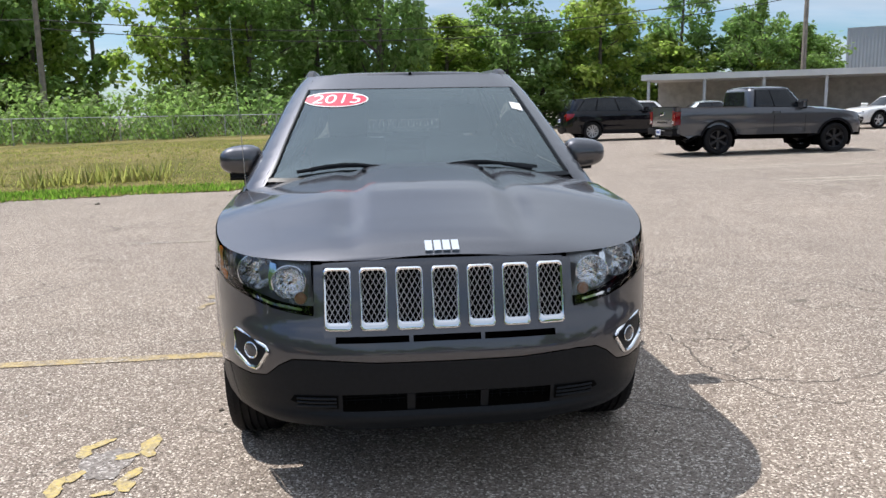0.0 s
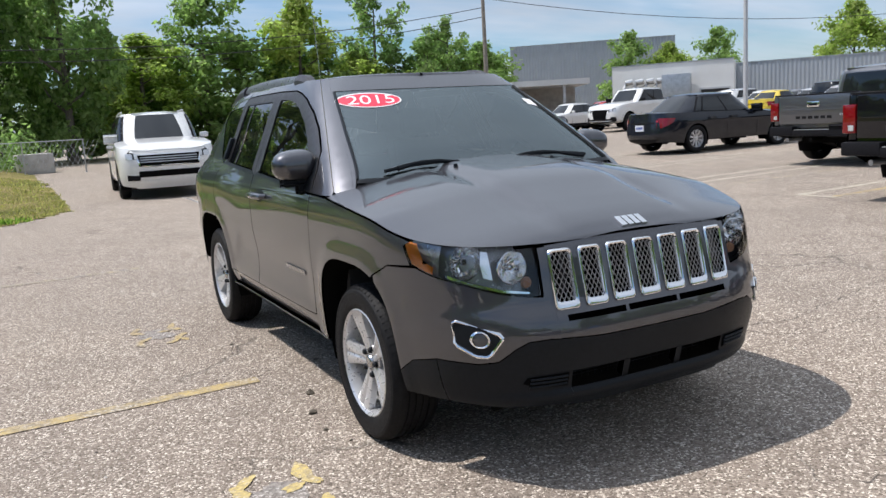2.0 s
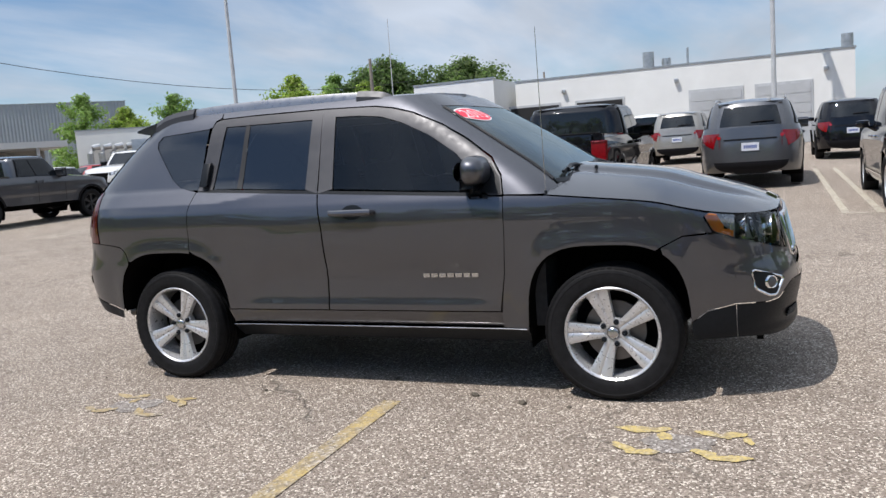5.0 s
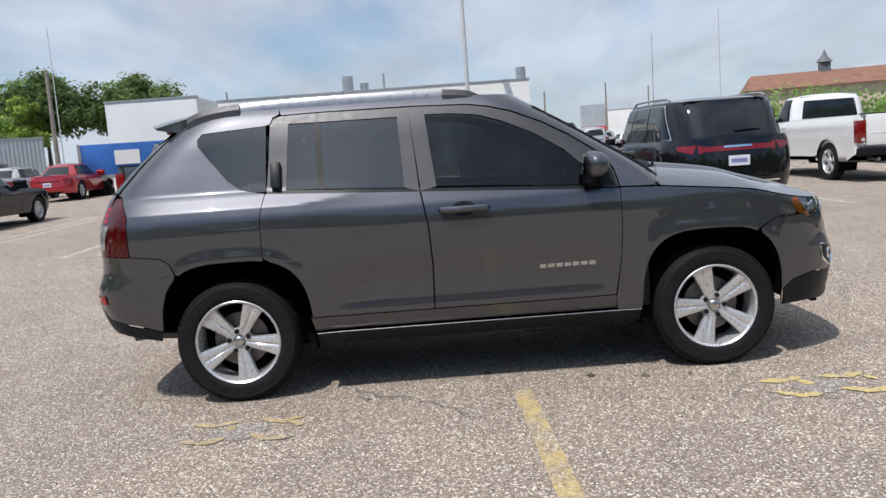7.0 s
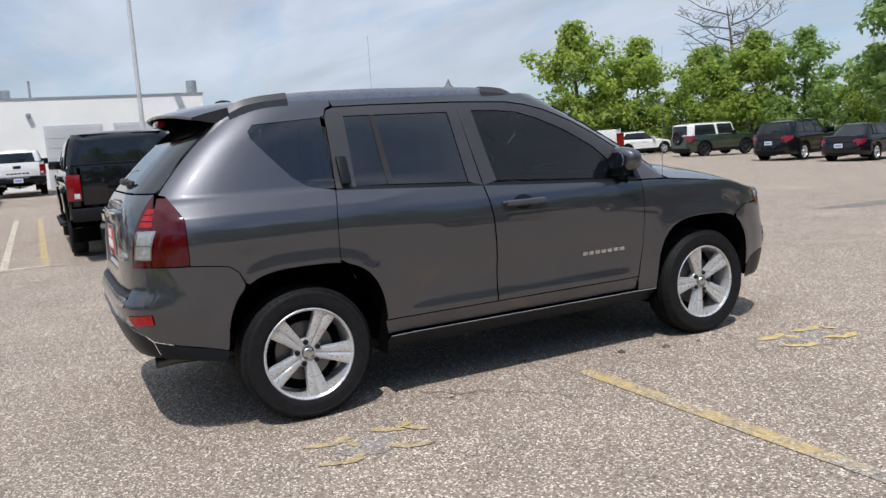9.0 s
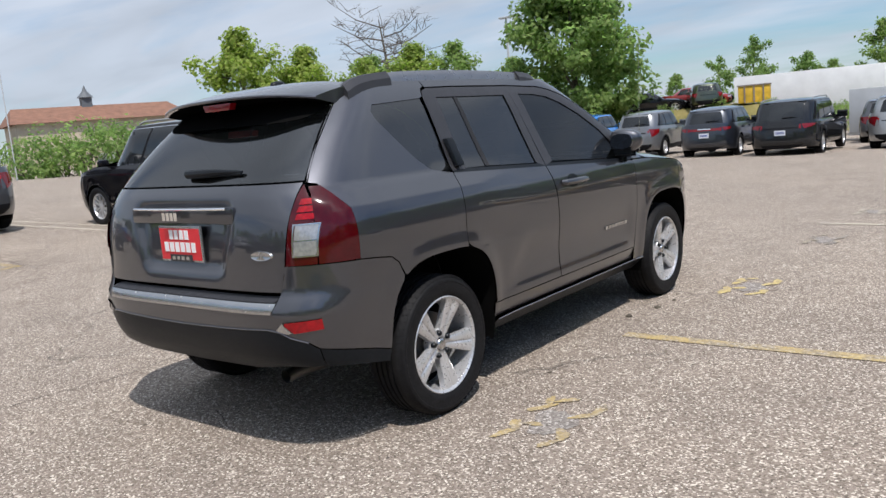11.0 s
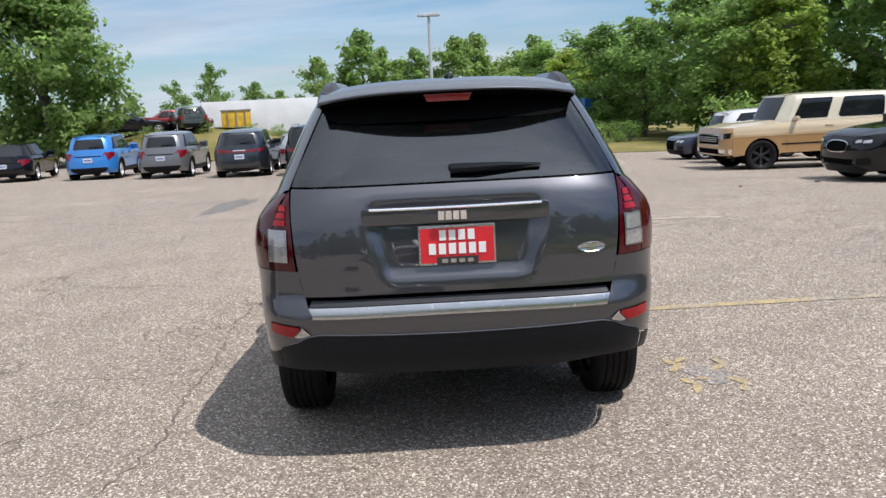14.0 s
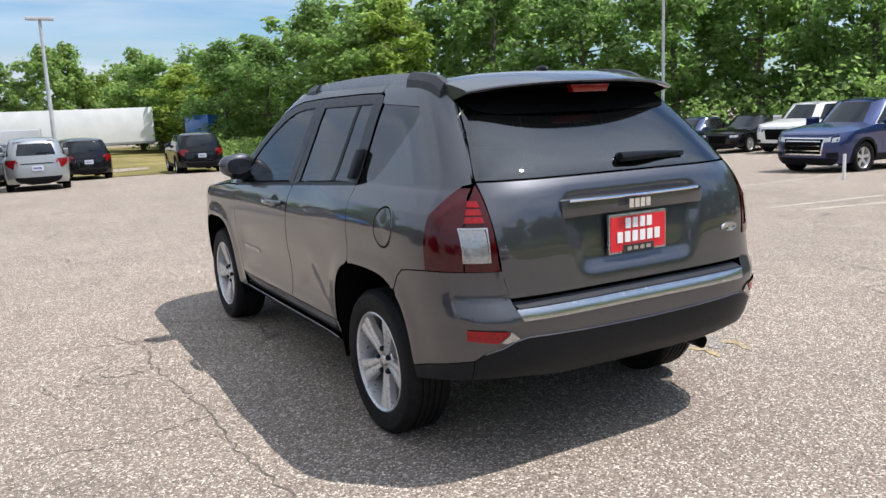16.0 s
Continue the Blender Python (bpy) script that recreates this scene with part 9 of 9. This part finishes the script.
part("rod", bm, J_SILVER, aerial, "thin steel aerial rod", smooth=True)

# ---- sticker on the windshield ----
sticker = thing("price_sticker", 0, 0, 0, 0, "red oval year sticker with white numerals inside the windshield", "sticker")
def oval(name, a, b, push, material, parent):
    pts = [(-0.405 + a * math.cos(2 * math.pi * k / 40), 1.456 + b * math.sin(2 * math.pi * k / 40)) for k in range(40)]
    return skin_part(name, skin(pts, up.fore(push), 0.05, (0, -1, 0.6)), material, parent)
oval("rim", 0.172, 0.040, 0.001, J_WHITE, sticker)
oval("field", 0.163, 0.035, 0.0025, plain("sticker_red", (0.80, 0.03, 0.07), 0.5, vary=0.04), sticker)
font = bpy.data.curves.new("numerals", "FONT")
font.body = "2015"
font.size = 0.105
font.shear = 0.2
font.align_x, font.align_y = "CENTER", "CENTER"
font.extrude = 0.0
tmp = new("numerals_curve", font)
dg = bpy.context.evaluated_depsgraph_get()
me = bpy.data.meshes.new_from_object(tmp.evaluated_get(dg))
bpy.data.objects.remove(tmp)
bm = bmesh.new()
bm.from_mesh(me)
bmesh.ops.subdivide_edges(bm, edges=[e for e in bm.edges if e.calc_length() > 0.03], cuts=1)
for v in bm.verts:
    v.co = up.fore(0.004)(-0.405 + v.co.x * 1.25, 1.456 + v.co.y * 0.62)
part("numerals", bm, J_WHITE, sticker, "white serif numerals")
skin_part("sticker", skin([(0.515, 1.395), (0.575, 1.38), (0.567, 1.42), (0.510, 1.43)], up.fore(0.001), 0.05, (0, -1, 0.6)), J_WHITE, sticker)

# ---- cabin ----
cab = plain("charcoal_trim", (0.030, 0.030, 0.032), 0.75, vary=0.2, scale=12)
cloth = plain("grey_seat_cloth", (0.075, 0.075, 0.080), 0.9, vary=0.2, scale=60, bump=0.3)
box("floor_pan", (-0.70, -0.90, 0.33, 0.70, 1.50, 0.42), J_GAP, car)
box("firewall", (-0.76, -0.98, 0.35, 0.76, -0.92, 1.04), cab, car)
bm = bmesh.new()
add_box(bm, -0.74, -0.92, 0.78, 0.74, -0.45, 1.045, 0.06)
part("dashboard", bm, cab, car, smooth=True)
for s in SX:
    box("door_lining", (s * 0.775, -0.78, 0.44, s * 0.80, 0.84, 1.03), cab, car)
    box("rear_lining", (s * 0.70, 0.845, 0.86, s * 0.74, 1.72, 1.06), cab, car)
    bm = bmesh.new()
    add_box(bm, s * 0.36 - 0.25, -0.25, 0.48, s * 0.36 + 0.25, 0.28, 0.66, 0.06)
    add_box(bm, s * 0.36 - 0.24, 0.0, 0.0, s * 0.36 + 0.24, 0.13, 0.66, 0.05, pose(0, 0.22, 0.60, -14))
    add_box(bm, s * 0.36 - 0.13, 0.03, 0.0, s * 0.36 + 0.13, 0.11, 0.19, 0.04, pose(0, 0.395, 1.255, -10))
    part("front_seat", bm, cloth, car, "grey cloth front seat", smooth=True)
bm = bmesh.new()
add_box(bm, -0.50, 0.50, 0.46, 0.50, 0.98, 0.64, 0.06)
add_box(bm, -0.52, 0.0, 0.0, 0.52, 0.12, 0.56, 0.05, pose(0, 1.05, 0.58, -16))
for x in (-0.36, 0.36):
    add_box(bm, x - 0.12, 0.02, 0.0, x + 0.12, 0.10, 0.15, 0.03, pose(0, 1.215, 1.13, -12))
part("rear_seat", bm, cloth, car, "grey cloth rear bench", smooth=True)
bm = bmesh.new()
c, tilt = Vector((0.36, -0.40, 0.985)), Matrix.Rotation(radians(-62), 3, "X")
ring = [c + tilt @ Vector((0.185 * math.cos(a), 0.185 * math.sin(a), 0)) for a in steps(0, 2 * math.pi, 28)]
add_tube(bm, ring, 0.015, 8, False)
for a in (radians(90), radians(210), radians(330)):
    add_tube(bm, [c, c + tilt @ Vector((0.18 * math.cos(a), 0.18 * math.sin(a), 0))], 0.016, 6)
add_tube(bm, [c, c + Vector((0, -0.25, -0.12))], 0.04, 8)
part("steering_wheel", bm, cab, car, "black three-spoke steering wheel", smooth=True)
bm = bmesh.new()
add_box(bm, -0.10, -0.52, 1.40, 0.10, -0.49, 1.455, 0.012)
part("inner_mirror", bm, cab, car, smooth=True)
box("underbody", (-0.70, -1.55, 0.265, 0.70, 1.50, 0.33), J_GAP, car)
box("headliner", (-0.53, -0.20, 1.565, 0.53, 1.40, 1.575), plain("beige_headliner", (0.28, 0.27, 0.25), 0.9), car)


# ---- wheels: five broad split spokes ----
def hero_wheel():
    r, w = RW, 0.108
    bm = bmesh.new()
    prof = [(0.228, -w * 0.85), (0.262, -w), (0.312, -w * 0.97), (0.328, -w * 0.82), (0.3345, -w * 0.70)]
    for a in (-0.42, -0.14, 0.14, 0.42):
        prof += [(r, w * (a - 0.055)), (r - 0.008, w * (a - 0.045)), (r - 0.008, w * (a + 0.045)), (r, w * (a + 0.055))]
    prof += [(0.3345, w * 0.70), (0.328, w * 0.82), (0.312, w * 0.97), (0.300, w * 1.0), (0.297, w * 0.985), (0.262, w * 1.0), (0.242, w * 0.96), (0.228, w * 0.87)]
    add_lathe(bm, prof, seg=96)
    # shoulder blocks
    for k in range(64):
        a = 2 * math.pi * k / 64
        for s in (-1, 1):
            mm = Matrix.Rotation(a, 4, "X")
            vs = [bm.verts.new(mm @ Vector(p)) for p in ((s * w * 0.70, -0.012, r + 0.001), (s * w * 0.70, 0.010, r + 0.001), (s * w * 0.93, 0.012, r - 0.013), (s * w * 0.93, -0.010, r - 0.013))]
            bm.faces.new(vs)
    tyre_me = bpy.data.meshes.new("tyre")
    bmesh.ops.recalc_face_normals(bm, faces=bm.faces)
    bm.to_mesh(tyre_me)
    bm.free()
    tyre_me.materials.append(M["tyre"])
    tyre_me.polygons.foreach_set("use_smooth", [True] * len(tyre_me.polygons))
    tyre_me.set_sharp_from_angle(angle=0.5)
    bm = bmesh.new()
    add_lathe(bm, [(0.248, w * 0.84), (0.249, w * 0.91), (0.244, w * 0.94), (0.234, w * 0.87), (0.228, w * 0.62), (0.224, -w * 0.7)], seg=72)
    for k in range(5):
        mm = Matrix.Rotation(2 * math.pi * k / 5 + 0.32, 4, "X")
        # across the spoke: edge, ridge, groove, ridge, edge
        rows = []
        for rad, half_w, top in ((0.040, 0.028, 0.066), (0.085, 0.033, 0.070), (0.130, 0.040, 0.077), (0.180, 0.050, 0.085), (0.236, 0.062, 0.092)):
            g = 0.006 if rad > 0.06 else 0.0
            rows.append([bm.verts.new(mm @ Vector((x, q, rad))) for x, q in ((top - 0.034, -half_w * 1.05), (top - 0.004, -half_w), (top, -half_w * 0.72), (top, -half_w * 0.22), (top - g, 0.0), (top, half_w * 0.22), (top, half_w * 0.72), (top - 0.004, half_w), (top - 0.034, half_w * 1.05))])
        for r0, r1 in zip(rows, rows[1:]):
            for i in range(8):
                bm.faces.new((r0[i], r0[i + 1], r1[i + 1], r1[i]))
    add_lathe(bm, [(0.078, 0.020), (0.080, 0.054), (0.076, 0.060), (0.036, 0.064), (0.034, 0.060)], seg=40)
    for v in bm.verts:
        v.co.y, v.co.z = v.co.y * 0.935, v.co.z * 0.935
    rim_me = bpy.data.meshes.new("rim")
    bmesh.ops.recalc_face_normals(bm, faces=bm.faces)
    bm.to_mesh(rim_me)
    bm.free()
    rim_me.materials.append(M["alloy"])
    rim_me.polygons.foreach_set("use_smooth", [True] * len(rim_me.polygons))
    rim_me.set_sharp_from_angle(angle=0.55)
    bm = bmesh.new()
    add_lathe(bm, [(0.001, 0.079), (0.020, 0.078), (0.028, 0.074), (0.031, 0.058)], seg=28)
    cap_me = bpy.data.meshes.new("hub_cap")
    bm.to_mesh(cap_me)
    bm.free()
    cap_me.materials.append(J_SILVER)
    cap_me.polygons.foreach_set("use_smooth", [True] * len(cap_me.polygons))
    bm = bmesh.new()
    add_lathe(bm, [(0.001, 0.080), (0.009, 0.079), (0.0135, 0.072), (0.014, 0.05)], seg=12)
    nut_me = bpy.data.meshes.new("wheel_nut")
    bm.to_mesh(nut_me)
    bm.free()
    nut_me.materials.append(J_BLACK)
    bm = bmesh.new()
    add_lathe(bm, [(0.001, -0.02), (0.150, -0.02), (0.150, 0.0), (0.070, 0.004), (0.070, 0.03), (0.001, 0.03)], seg=40)
    disc_me = bpy.data.meshes.new("wheel")
    bm.to_mesh(disc_me)
    bm.free()
    disc_me.materials.append(plain("brake_disc", (0.16, 0.15, 0.145), 0.45, metal=0.7))
    bm = bmesh.new()
    add_lathe(bm, [(0.001, -0.05), (0.208, -0.05), (0.208, -0.045), (0.001, -0.045)], seg=32)
    back_me = bpy.data.meshes.new("wheel_back")
    bm.to_mesh(back_me)
    bm.free()
    back_me.materials.append(J_GAP)
    return disc_me, tyre_me, rim_me, cap_me, nut_me, back_me


H_WHEEL = hero_wheel()
for s in SX:
    for ya, turn in ((AXF, 0), (AXR, 27)):
        w = part_mesh("wheel", H_WHEEL[0], car)
        w.matrix_basis = pose(s * 0.757, ya, RW, 0, 0, 0 if s > 0 else 180) @ pose(0, 0, 0, turn + (0 if s > 0 else 0))
        for nm, me, lb in (("tyre", H_WHEEL[1], "black all-season tyre"), ("rim", H_WHEEL[2], "silver five-spoke alloy rim"), ("hub_cap", H_WHEEL[3], ""), ("wheel_back", H_WHEEL[5], "")):
            part_mesh(nm, me, w, lb)
        for k in range(5):
            a = 2 * math.pi * (k + 0.5) / 5 + 0.32
            nut = part_mesh("wheel_nut", H_WHEEL[4], w)
            nut.matrix_basis = pose(0, -0.0565 * math.sin(a), 0.0565 * math.cos(a))
